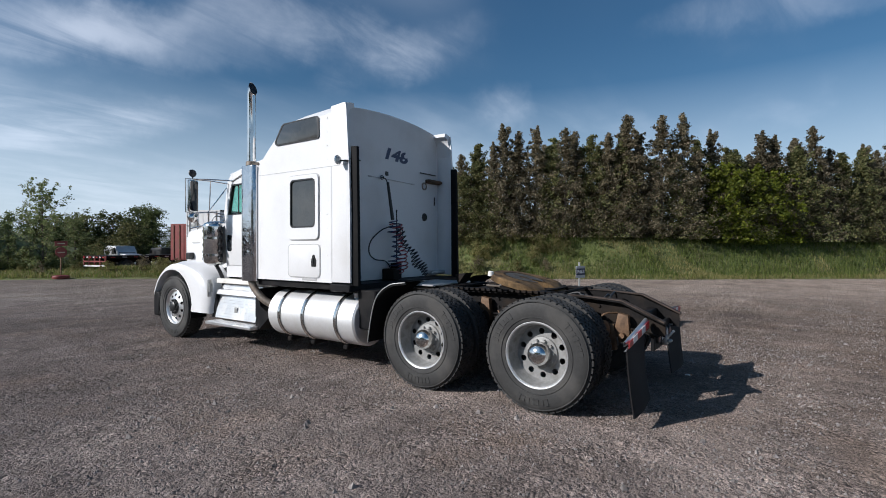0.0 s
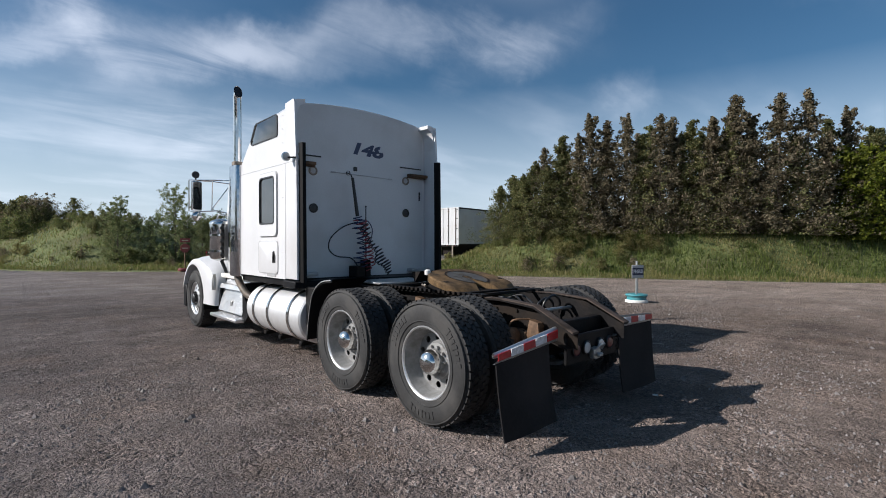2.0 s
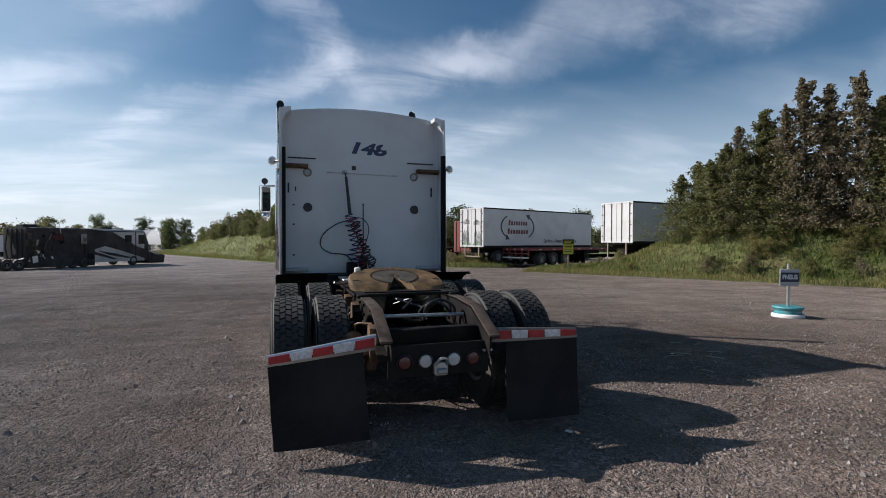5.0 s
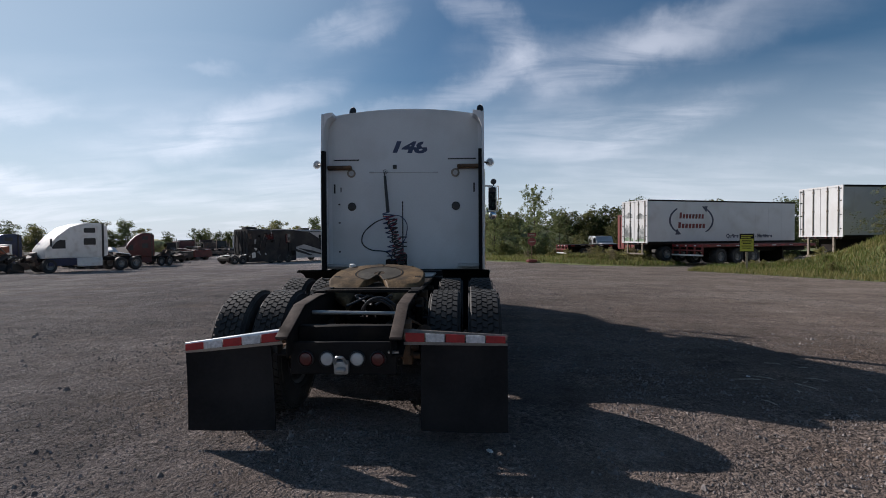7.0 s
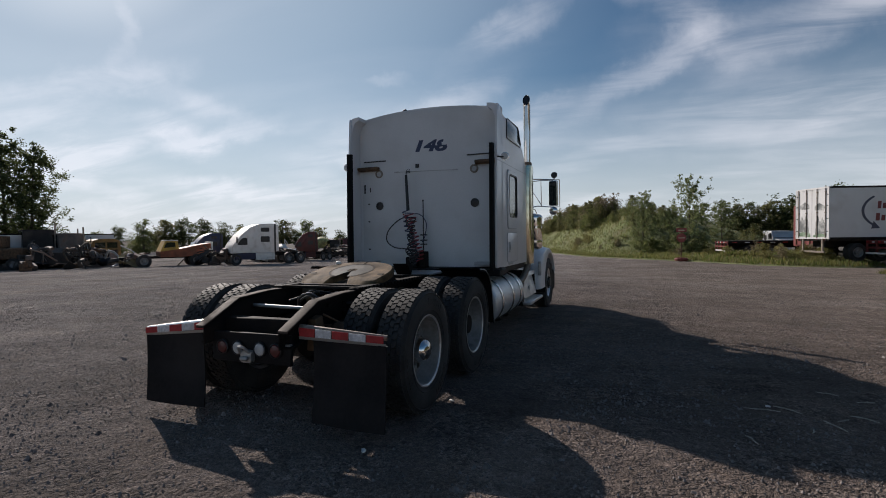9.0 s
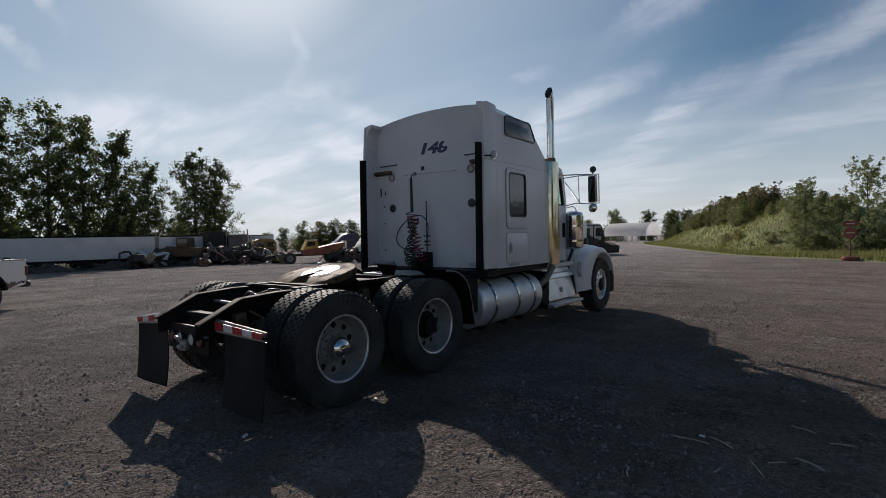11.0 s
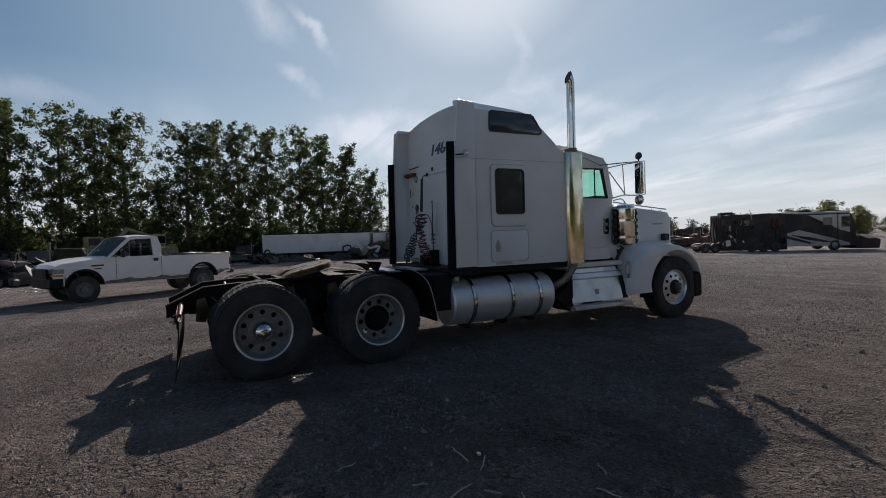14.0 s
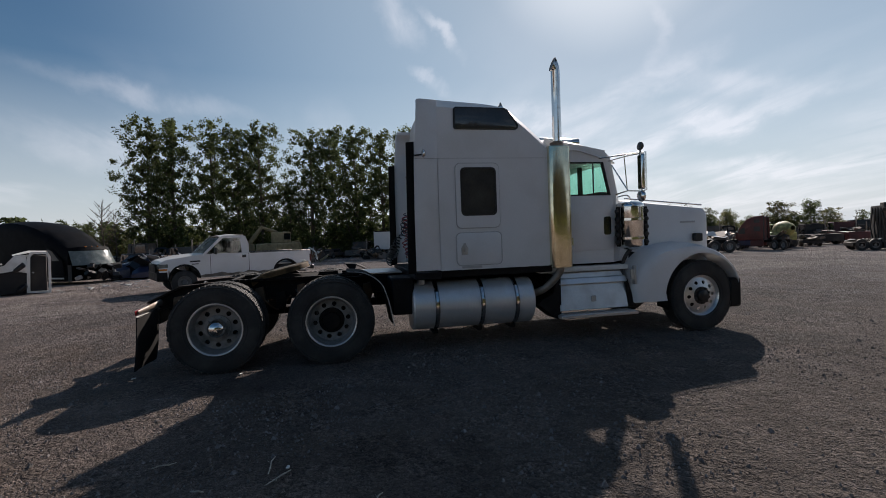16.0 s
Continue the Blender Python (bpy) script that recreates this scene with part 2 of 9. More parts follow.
def at_axis(axis, h, p):
    return {"x": (h, p[0], p[1]), "y": (p[0], h, p[1]), "z": (p[0], p[1], h)}[axis]


def prism(bm, poly, axis, a, b, bevel=0.0):
    """A polygon in the plane across the axis, drawn out from a to b."""
    r0 = [bm.verts.new(at_axis(axis, a, p)) for p in poly]
    r1 = [bm.verts.new(at_axis(axis, b, p)) for p in poly]
    n = len(poly)
    f0, f1 = bm.faces.new(r0), bm.faces.new(r1[::-1])
    for i in range(n):
        j = (i + 1) % n
        bm.faces.new((r0[j], r0[i], r1[i], r1[j]))
    if bevel:
        bmesh.ops.bevel(bm, geom=list(f0.edges) + list(f1.edges), offset=bevel, segments=2, affect="EDGES", profile=0.5)
    return bm


def ring_prism(bm, outer, inner, axis, a, b):
    n = len(outer)
    R = [[bm.verts.new(at_axis(axis, h, p)) for p in poly] for poly, h in ((outer, a), (outer, b), (inner, b), (inner, a))]
    for k in range(4):
        q, s = R[k], R[(k + 1) % 4]
        for i in range(n):
            j = (i + 1) % n
            bm.faces.new((q[i], q[j], s[j], s[i]))
    return bm


def rrect(cx, cy, w, h, r, n=4):
    pts = []
    for sx, sy, a0 in ((1, 1, 0), (-1, 1, 90), (-1, -1, 180), (1, -1, 270)):
        for k in range(n + 1):
            a = radians(a0 + 90 * k / n)
            pts.append((cx + sx * (w / 2 - r) + r * math.cos(a), cy + sy * (h / 2 - r) + r * math.sin(a)))
    return pts


def grow(poly, d):
    cx, cy = sum(p[0] for p in poly) / len(poly), sum(p[1] for p in poly) / len(poly)
    return [(x + d * (x - cx) / max(math.hypot(x - cx, y - cy), 1e-6) * 1.2, y + d * (y - cy) / max(math.hypot(x - cx, y - cy), 1e-6) * 1.2) for x, y in poly]


def ball(bm, c, r, sx=1, sy=1, sz=1, seg=16):
    bmesh.ops.create_uvsphere(bm, u_segments=seg, v_segments=max(6, seg // 2), radius=r, matrix=Matrix.Translation(c) @ Matrix.Diagonal((sx, sy, sz, 1)))
    return bm


def loft(bm, rows, caps=False):
    R = [[bm.verts.new(p) for p in row] for row in rows]
    for a, b in zip(R, R[1:]):
        for i in range(len(a) - 1):
            bm.faces.new((a[i], a[i + 1], b[i + 1], b[i]))
    if caps:
        bm.faces.new(R[0]); bm.faces.new(R[-1][::-1])
    return bm


def lettering(name, text, size, material, parent, m, label="", depth=0.002, shear=0.0):
    cu = bpy.data.curves.new(name, "FONT")
    cu.body, cu.size, cu.extrude, cu.shear = text, size, depth, shear
    cu.align_x, cu.align_y = "CENTER", "CENTER"
    cu.offset = size * 0.045
    ob = new(name, cu)
    ob.parent = parent
    ob.matrix_local = m
    cu.materials.append(material)
    if label:
        tagged(ob, label)
    return ob


# ---- materials ----
def material(name, col, rough=0.5, metal=0.0, var=0.12, scale=3.0, fine=40.0, bump=0.0, bump_scale=80.0, dirt=None, dirt_amount=0.5, dirt_scale=1.5, coat=0.0, random_var=0.0, emit=0.0, spec=0.5):
    m = bpy.data.materials.new(name)
    m.use_nodes = True
    nt = m.node_tree
    n, l = nt.nodes, nt.links
    p = n["Principled BSDF"]
    p.inputs["Roughness"].default_value, p.inputs["Metallic"].default_value = rough, metal
    p.inputs["Coat Weight"].default_value = coat
    p.inputs["Specular IOR Level"].default_value = spec
    co = n.new("ShaderNodeTexCoord")

    def nz(s, detail=5.0):
        t = n.new("ShaderNodeTexNoise")
        t.inputs["Scale"].default_value, t.inputs["Detail"].default_value = s, detail
        l.new(co.outputs["Object"], t.inputs["Vector"])
        return t.outputs[0]

    def ramp(v, a, b, lo=0.3, hi=0.7):
        r = n.new("ShaderNodeMapRange")
        r.inputs["From Min"].default_value, r.inputs["From Max"].default_value = lo, hi
        r.inputs["To Min"].default_value, r.inputs["To Max"].default_value = a, b
        l.new(v, r.inputs["Value"])
        return r.outputs[0]

    big, small = nz(scale), nz(fine, 3.0)
    s = n.new("ShaderNodeMath"); s.operation = "MULTIPLY"
    l.new(ramp(big, 1 - var, 1 + var), s.inputs[0]); l.new(ramp(small, 1 - var * 0.6, 1 + var * 0.6), s.inputs[1])
    val = s.outputs[0]
    if random_var:
        info = n.new("ShaderNodeObjectInfo")
        k = n.new("ShaderNodeMath"); k.operation = "MULTIPLY"
        l.new(val, k.inputs[0]); l.new(ramp(info.outputs["Random"], 1 - random_var, 1 + random_var, 0, 1), k.inputs[1])
        val = k.outputs[0]
    sc = n.new("ShaderNodeVectorMath"); sc.operation = "SCALE"
    sc.inputs[0].default_value = col
    l.new(val, sc.inputs["Scale"])
    out = sc.outputs[0]
    if dirt:
        mk = ramp(nz(dirt_scale, 8.0), 0.0, dirt_amount, 0.48, 0.68)
        mx = n.new("ShaderNodeMix"); mx.data_type = "RGBA"
        l.new(mk, mx.inputs[0]); l.new(out, mx.inputs[6]); mx.inputs[7].default_value = (*dirt, 1)
        out = mx.outputs[2]
        rr = n.new("ShaderNodeMix"); rr.data_type = "FLOAT"
        l.new(mk, rr.inputs[0]); rr.inputs[2].default_value = rough; rr.inputs[3].default_value = min(1, rough + 0.35)
        l.new(rr.outputs[0], p.inputs["Roughness"])
    l.new(out, p.inputs["Base Color"])
    if bump:
        b = n.new("ShaderNodeBump")
        b.inputs["Strength"].default_value, b.inputs["Distance"].default_value = 1.0, bump
        l.new(nz(bump_scale, 4.0), b.inputs["Height"]); l.new(b.outputs[0], p.inputs["Normal"])
    if emit:
        l.new(out, p.inputs["Emission Color"]); p.inputs["Emission Strength"].default_value = emit
    return m


def glass(name, col, rough=0.02, thin=0.75):
    """Thin tinted glass: part clear, part mirror."""
    m = bpy.data.materials.new(name)
    m.use_nodes = True
    nt = m.node_tree
    n, l = nt.nodes, nt.links
    n.remove(n["Principled BSDF"])
    t = n.new("ShaderNodeBsdfTransparent"); t.inputs[0].default_value = (*col, 1)
    g = n.new("ShaderNodeBsdfGlossy"); g.inputs["Roughness"].default_value = rough
    mx = n.new("ShaderNodeMixShader")
    mx.inputs[0].default_value = 0.07
    l.new(t.outputs[0], mx.inputs[1]); l.new(g.outputs[0], mx.inputs[2])
    l.new(mx.outputs[0], n["Material Output"].inputs[0])
    return m


M = {}
M["white"] = material("white_paint", (0.68, 0.68, 0.685), 0.32, var=0.03, scale=1.2, dirt=(0.46, 0.43, 0.38), dirt_amount=0.22, dirt_scale=1.6, coat=0.3)
M["white_old"] = material("chalky_white_paint", (0.72, 0.71, 0.67), 0.55, var=0.05, scale=2.0, dirt=(0.42, 0.38, 0.31), dirt_amount=0.4, dirt_scale=2.4)
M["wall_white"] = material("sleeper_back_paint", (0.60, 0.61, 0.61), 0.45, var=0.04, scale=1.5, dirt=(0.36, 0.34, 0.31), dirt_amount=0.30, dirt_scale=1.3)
M["black"] = material("black_paint", (0.008, 0.008, 0.009), 0.5, spec=0.15, var=0.3, scale=4, dirt=(0.028, 0.025, 0.022), dirt_amount=0.4, dirt_scale=5)
M["frame"] = material("greasy_black_frame", (0.008, 0.007, 0.007), 0.65, spec=0.16, var=0.35, scale=5, dirt=(0.036, 0.025, 0.017), dirt_amount=0.5, dirt_scale=4, bump=0.002, bump_scale=30)
M["rust"] = material("rusty_greased_steel", (0.13, 0.075, 0.04), 0.62, metal=0.25, var=0.35, scale=7, dirt=(0.05, 0.035, 0.025), dirt_amount=0.75, dirt_scale=6, bump=0.002, bump_scale=40)
M["steel"] = material("worn_steel", (0.25, 0.215, 0.18), 0.5, metal=0.6, var=0.25, scale=6, dirt=(0.14, 0.09, 0.06), dirt_amount=0.5, dirt_scale=8)
M["greased_plate"] = material("greased_steel_plate", (0.125, 0.078, 0.036), 0.72, spec=0.25, var=0.5, scale=6, dirt=(0.022, 0.017, 0.013), dirt_amount=0.95, dirt_scale=5, bump=0.002, bump_scale=40)
M["grease"] = material("old_grease", (0.070, 0.060, 0.044), 0.45, var=0.4, scale=9, dirt=(0.03, 0.026, 0.02), dirt_amount=0.7, dirt_scale=7)
M["rubber"] = material("tyre_rubber", (0.024, 0.0235, 0.023), 0.72, var=0.25, scale=5, dirt=(0.085, 0.079, 0.072), dirt_amount=0.5, dirt_scale=4, bump=0.001, bump_scale=90)
M["dusty_flap"] = material("dusty_flap_rubber", (0.014, 0.013, 0.0135), 0.8, var=0.3, scale=2, dirt=(0.045, 0.040, 0.038), dirt_amount=0.5, spec=0.2, dirt_scale=1.8)
M["flap"] = material("mud_flap_rubber", (0.007, 0.007, 0.0075), 0.75, var=0.25, scale=3, dirt=(0.022, 0.020, 0.019), dirt_amount=0.4, spec=0.15, dirt_scale=2.5)
M["plastic"] = material("black_plastic", (0.015, 0.015, 0.016), 0.4, var=0.2)
M["chrome"] = material("chrome", (0.78, 0.77, 0.75), 0.10, metal=1.0, var=0.04, scale=6, dirt=(0.35, 0.33, 0.30), dirt_amount=0.25, dirt_scale=8)
# yellow in the base colour paints in the sunlit bank's reflection
M["shield"] = material("gold_reflection_chrome", (0.71, 0.665, 0.50), 0.13, metal=1.0, var=0.06, scale=5, dirt=(0.30, 0.27, 0.20), dirt_amount=0.3, dirt_scale=6, bump=0.004, bump_scale=3)
M["alu"] = material("brushed_aluminium", (0.70, 0.70, 0.70), 0.33, metal=0.85, var=0.06, scale=4, dirt=(0.42, 0.40, 0.37), dirt_amount=0.35, dirt_scale=5)
M["tank"] = material("satin_fuel_tank", (0.76, 0.76, 0.76), 0.42, metal=0.6, var=0.05, scale=3, dirt=(0.40, 0.38, 0.35), dirt_amount=0.35, dirt_scale=3, bump=0.0006, bump_scale=60)
M["wheel"] = material("dusty_wheel_paint", (0.26, 0.26, 0.255), 0.5, metal=0.25, var=0.15, scale=9, dirt=(0.14, 0.13, 0.12), dirt_amount=0.7, dirt_scale=8)
M["flange"] = material("rusty_greasy_flange", (0.070, 0.052, 0.042), 0.75, spec=0.2, var=0.3, scale=7, dirt=(0.016, 0.012, 0.009), dirt_amount=0.8, dirt_scale=6)
M["wheel_dark"] = material("dirty_wheel_disc", (0.16, 0.155, 0.15), 0.6, var=0.25, scale=9, dirt=(0.06, 0.055, 0.05), dirt_amount=0.6, dirt_scale=8)
M["glass_dark"] = material("tinted_window", (0.012, 0.015, 0.018), 0.04, var=0.1, coat=0.5)
M["glass_cab"] = glass("cab_glass", (0.77, 0.95, 0.89))
M["glass_clear"] = glass("car_glass", (0.52, 0.57, 0.57))
M["red_lamp"] = material("red_lamp_lens", (0.075, 0.005, 0.007), 0.35, var=0.1, coat=0.4)
M["amber"] = material("amber_lens", (0.62, 0.20, 0.02), 0.25, var=0.1, coat=0.4)
# base lightened to stand for the bank's reflection, with dust patches over it
M["sleeper_glass"] = material("dusty_reflection_window", (0.040, 0.042, 0.043), 0.07, var=0.15, coat=0.5, dirt=(0.09, 0.085, 0.075), dirt_amount=0.35, dirt_scale=2.5)
M["wavy_chrome"] = material("dented_chrome", (0.66, 0.66, 0.67), 0.09, metal=1.0, var=0.05, scale=5, dirt=(0.25, 0.24, 0.22), dirt_amount=0.3, dirt_scale=5, bump=0.012, bump_scale=5)
M["worn_strap"] = material("worn_polished_strap", (0.30, 0.30, 0.30), 0.22, metal=0.9, var=0.5, scale=14, dirt=(0.03, 0.03, 0.03), dirt_amount=0.9, dirt_scale=12)
M["dusty_glass"] = material("dusty_glass", (0.13, 0.15, 0.14), 0.14, var=0.25, scale=3, coat=0.5, dirt=(0.30, 0.29, 0.26), dirt_amount=0.4, dirt_scale=3)
M["old_yellow"] = material("dull_yellow_paint", (0.27, 0.21, 0.11), 0.6, var=0.25, scale=2, dirt=(0.13, 0.09, 0.05), dirt_amount=0.6)
M["dark_red"] = material("dark_red_paint", (0.085, 0.016, 0.014), 0.5, var=0.2, scale=2, dirt=(0.06, 0.035, 0.03), dirt_amount=0.5)
M["dark_earth"] = material("dark_earth", (0.075, 0.060, 0.050), 0.95, var=0.4, scale=2, bump=0.04, bump_scale=6, dirt=(0.03, 0.026, 0.023), dirt_amount=0.6)
M["twig"] = material("dry_twig", (0.42, 0.37, 0.30), 0.8, var=0.25, scale=20)
M["mud"] = material("dried_mud", (0.17, 0.145, 0.12), 0.9, var=0.3, scale=5, bump=0.002, bump_scale=40)
M["clear_lamp"] = material("clear_lamp_lens", (0.48, 0.48, 0.47), 0.22, var=0.1, coat=0.5)
M["tape_red"] = material("reflective_red_tape", (0.36, 0.018, 0.022), 0.4, var=0.15, scale=20)
M["tape_white"] = material("reflective_white_tape", (0.60, 0.60, 0.61), 0.35, var=0.2, scale=20)
M["hose_red"] = material("red_air_hose", (0.26, 0.03, 0.035), 0.5, var=0.2)
M["hose_blue"] = material("blue_air_hose", (0.02, 0.03, 0.09), 0.5, var=0.2)
M["ink"] = material("dark_blue_lettering", (0.03, 0.045, 0.10), 0.5, var=0.1)
M["seat"] = material("dark_cab_trim", (0.03, 0.03, 0.032), 0.8, var=0.2)
M["tan"] = material("tan_stained_metal", (0.40, 0.34, 0.25), 0.6, var=0.2, scale=10)
M["grey_paint"] = material("grey_board", (0.42, 0.42, 0.42), 0.5, var=0.1, dirt=(0.2, 0.19, 0.17), dirt_amount=0.3)
M["navy"] = material("navy_panel", (0.012, 0.018, 0.055), 0.4, var=0.1)
M["teal"] = material("teal_painted_wheel", (0.06, 0.27, 0.30), 0.45, var=0.15, scale=6, dirt=(0.25, 0.23, 0.20), dirt_amount=0.4, dirt_scale=5)
M["galv"] = material("galvanised_steel", (0.42, 0.42, 0.41), 0.45, metal=0.7, var=0.12, scale=8)
M["wood"] = material("weathered_post", (0.36, 0.29, 0.20), 0.8, var=0.2, scale=5)
M["yellow"] = material("yellow_sign", (0.46, 0.44, 0.03), 0.45, var=0.08)
M["sign_red"] = material("faded_red_sign", (0.22, 0.045, 0.04), 0.5, var=0.15)
M["trailer"] = material("white_trailer_panel", (0.60, 0.60, 0.60), 0.42, var=0.05, scale=0.8, dirt=(0.40, 0.37, 0.33), dirt_amount=0.35, dirt_scale=0.9)
M["red_paint"] = material("dull_red_paint", (0.17, 0.026, 0.024), 0.55, var=0.2, scale=2, dirt=(0.13, 0.06, 0.045), dirt_amount=0.5)
M["orange"] = material("orange_paint", (0.22, 0.062, 0.025), 0.6, var=0.4, scale=2, dirt=(0.15, 0.09, 0.06), dirt_amount=0.5)
M["bus_yellow"] = material("bus_yellow_paint", (0.22, 0.125, 0.03), 0.6, var=0.4, scale=2, dirt=(0.18, 0.11, 0.05), dirt_amount=0.5)
M["dark_blue"] = material("dark_blue_paint", (0.02, 0.028, 0.07), 0.35, var=0.2, dirt=(0.08, 0.075, 0.07), dirt_amount=0.4)
M["dark_car"] = material("black_car_paint", (0.007, 0.008, 0.011), 0.30, var=0.2, spec=0.4, dirt=(0.018, 0.017, 0.017), dirt_amount=0.2)
M["silver_van"] = material("silver_paint", (0.45, 0.46, 0.47), 0.3, metal=0.4, var=0.1, dirt=(0.25, 0.23, 0.2), dirt_amount=0.3)
M["lime_yellow"] = material("pale_lime_yellow_paint", (0.36, 0.35, 0.13), 0.6, var=0.3, scale=2, dirt=(0.12, 0.10, 0.06), dirt_amount=0.7)
M["cab_yellow"] = material("cab_yellow_paint", (0.42, 0.26, 0.04), 0.55, var=0.3, scale=2, dirt=(0.18, 0.11, 0.05), dirt_amount=0.5)
M["cab_black"] = material("dull_black_cab", (0.007, 0.0075, 0.009), 0.55, var=0.3, spec=0.03, dirt=(0.014, 0.013, 0.013), dirt_amount=0.3)
M["burnt"] = material("burnt_panel", (0.022, 0.020, 0.019), 0.8, var=0.4, scale=1.2, dirt=(0.10, 0.085, 0.07), dirt_amount=0.5, dirt_scale=0.8)
M["rv"] = material("rv_cream_panel", (0.42, 0.41, 0.39), 0.4, var=0.08, dirt=(0.12, 0.1, 0.09), dirt_amount=0.5, dirt_scale=0.5)
M["canvas"] = material("white_canvas", (0.74, 0.75, 0.76), 0.7, var=0.06, scale=0.5)
cn = M["canvas"].node_tree
through_cloth = cn.nodes.new("ShaderNodeBsdfTranslucent"); through_cloth.inputs[0].default_value = (0.70, 0.71, 0.72, 1)
cloth_mix = cn.nodes.new("ShaderNodeMixShader"); cloth_mix.inputs[0].default_value = 0.6
cn.links.new(cn.nodes["Principled BSDF"].outputs[0], cloth_mix.inputs[1]); cn.links.new(through_cloth.outputs[0], cloth_mix.inputs[2])
cn.links.new(cloth_mix.outputs[0], cn.nodes["Material Output"].inputs[0])
M["scrap"] = material("mixed_scrap_metal", (0.11, 0.095, 0.085), 0.7, metal=0.2, var=0.5, scale=1.0, dirt=(0.16, 0.075, 0.04), dirt_amount=0.6, dirt_scale=2, random_var=0.5)
M["sticker"] = material("faded_sticker", (0.16, 0.17, 0.17), 0.5, var=0.5, scale=3, dirt=(0.5, 0.5, 0.48), dirt_amount=0.8, dirt_scale=3)
M["leaf_patch"] = material("faded_green_sticker", (0.14, 0.22, 0.13), 0.5, var=0.4, scale=3, dirt=(0.5, 0.5, 0.48), dirt_amount=0.6, dirt_scale=3)
M["mirror"] = material("mirror_glass", (0.85, 0.86, 0.88), 0.02, metal=1.0, var=0.01)

# ---- ground ----
def zg(x, y):
    """Height of the yard: level round the truck, falling away gently."""
    r = math.hypot(x - 1, y - 2)
    return -0.016 * max(0.0, min(r, 40.0) - 10.0) - 0.006 * max(0.0, min(r, 160.0) - 40.0)


def gravel_material():
    m = bpy.data.materials.new("packed_gravel")
    m.use_nodes = True
    nt = m.node_tree
    n, l = nt.nodes, nt.links
    p = n["Principled BSDF"]
    p.inputs["Roughness"].default_value = 0.93
    p.inputs["Specular IOR Level"].default_value = 0.12
    p.inputs["Diffuse Roughness"].default_value = 0.8
    co = n.new("ShaderNodeTexCoord")

    def nz(s, detail=6.0, rough=0.55, shift=(0, 0, 0), sc=(1, 1, 1), turn=0):
        mp = n.new("ShaderNodeMapping")
        mp.inputs["Location"].default_value, mp.inputs["Scale"].default_value = shift, sc
        mp.inputs["Rotation"].default_value = (0, 0, radians(turn))
        l.new(co.outputs["Object"], mp.inputs[0])
        t = n.new("ShaderNodeTexNoise")
        t.inputs["Scale"].default_value, t.inputs["Detail"].default_value, t.inputs["Roughness"].default_value = s, detail, rough
        l.new(mp.outputs[0], t.inputs["Vector"])
        return t.outputs[0]

    def rng(v, a, b, lo, hi):
        r = n.new("ShaderNodeMapRange")
        r.inputs["From Min"].default_value, r.inputs["From Max"].default_value = lo, hi
        r.inputs["To Min"].default_value, r.inputs["To Max"].default_value = a, b
        l.new(v, r.inputs["Value"])
        return r.outputs[0]

    def mixc(f, a, b):
        x = n.new("ShaderNodeMix"); x.data_type = "RGBA"
        l.new(f, x.inputs[0])
        for i, c in ((6, a), (7, b)):
            if isinstance(c, tuple):
                x.inputs[i].default_value = (*c, 1)
            else:
                l.new(c, x.inputs[i])
        return x.outputs[2]

    def mulc(c, v):
        s = n.new("ShaderNodeVectorMath"); s.operation = "SCALE"
        l.new(c, s.inputs[0]); l.new(v, s.inputs["Scale"])
        return s.outputs[0]

    wob = n.new("ShaderNodeTexNoise")                  # bends the stone pattern
    wob.inputs["Scale"].default_value, wob.inputs["Detail"].default_value = 9.0, 3.0
    l.new(co.outputs["Object"], wob.inputs["Vector"])
    bent = n.new("ShaderNodeVectorMath"); bent.operation = "MULTIPLY_ADD"
    bent.inputs[1].default_value = (0.09, 0.09, 0.0)
    l.new(wob.outputs["Color"], bent.inputs[0]); l.new(co.outputs["Object"], bent.inputs[2])

    def stones_layer(scale):
        v = n.new("ShaderNodeTexVoronoi")
        v.inputs["Scale"].default_value, v.inputs["Randomness"].default_value = scale, 1.0
        l.new(bent.outputs[0], v.inputs["Vector"])
        c = n.new("ShaderNodeSeparateColor")
        l.new(v.outputs["Color"], c.inputs[0])
        return v.outputs["Distance"], c.outputs[0], c.outputs[1]

    d1, h1, p1 = stones_layer(22)
    d2, h2, p2 = stones_layer(46)
    d3, h3, p3 = stones_layer(110)
    grey = mixc(rng(nz(0.30, 8, 0.6), 0, 1, 0.36, 0.64), (0.176, 0.151, 0.147), (0.275, 0.235, 0.224))
    brown = mixc(rng(nz(0.75, 8, 0.6, (5, 2, 0)), 0, 0.35, 0.5, 0.66), grey, (0.262, 0.194, 0.153))
    pale = mixc(rng(nz(0.16, 9, 0.6, (3, 9, 0), (1.6, 0.5, 1), 25), 0, 0.75, 0.52, 0.72), brown, (0.447, 0.385, 0.362))
    streak = mixc(rng(nz(0.5, 8, 0.6, (7, 1, 0), (2.4, 0.22, 1), -38), 0, 0.32, 0.54, 0.66), pale, (0.390, 0.336, 0.325))
    dark = mixc(rng(nz(0.55, 9, 0.68, (11, 4, 0)), 0, 0.6, 0.55, 0.70), streak, (0.088, 0.073, 0.073))
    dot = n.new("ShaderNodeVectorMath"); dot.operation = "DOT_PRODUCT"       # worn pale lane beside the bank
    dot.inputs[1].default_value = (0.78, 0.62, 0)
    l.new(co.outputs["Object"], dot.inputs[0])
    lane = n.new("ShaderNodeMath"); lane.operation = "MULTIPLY"
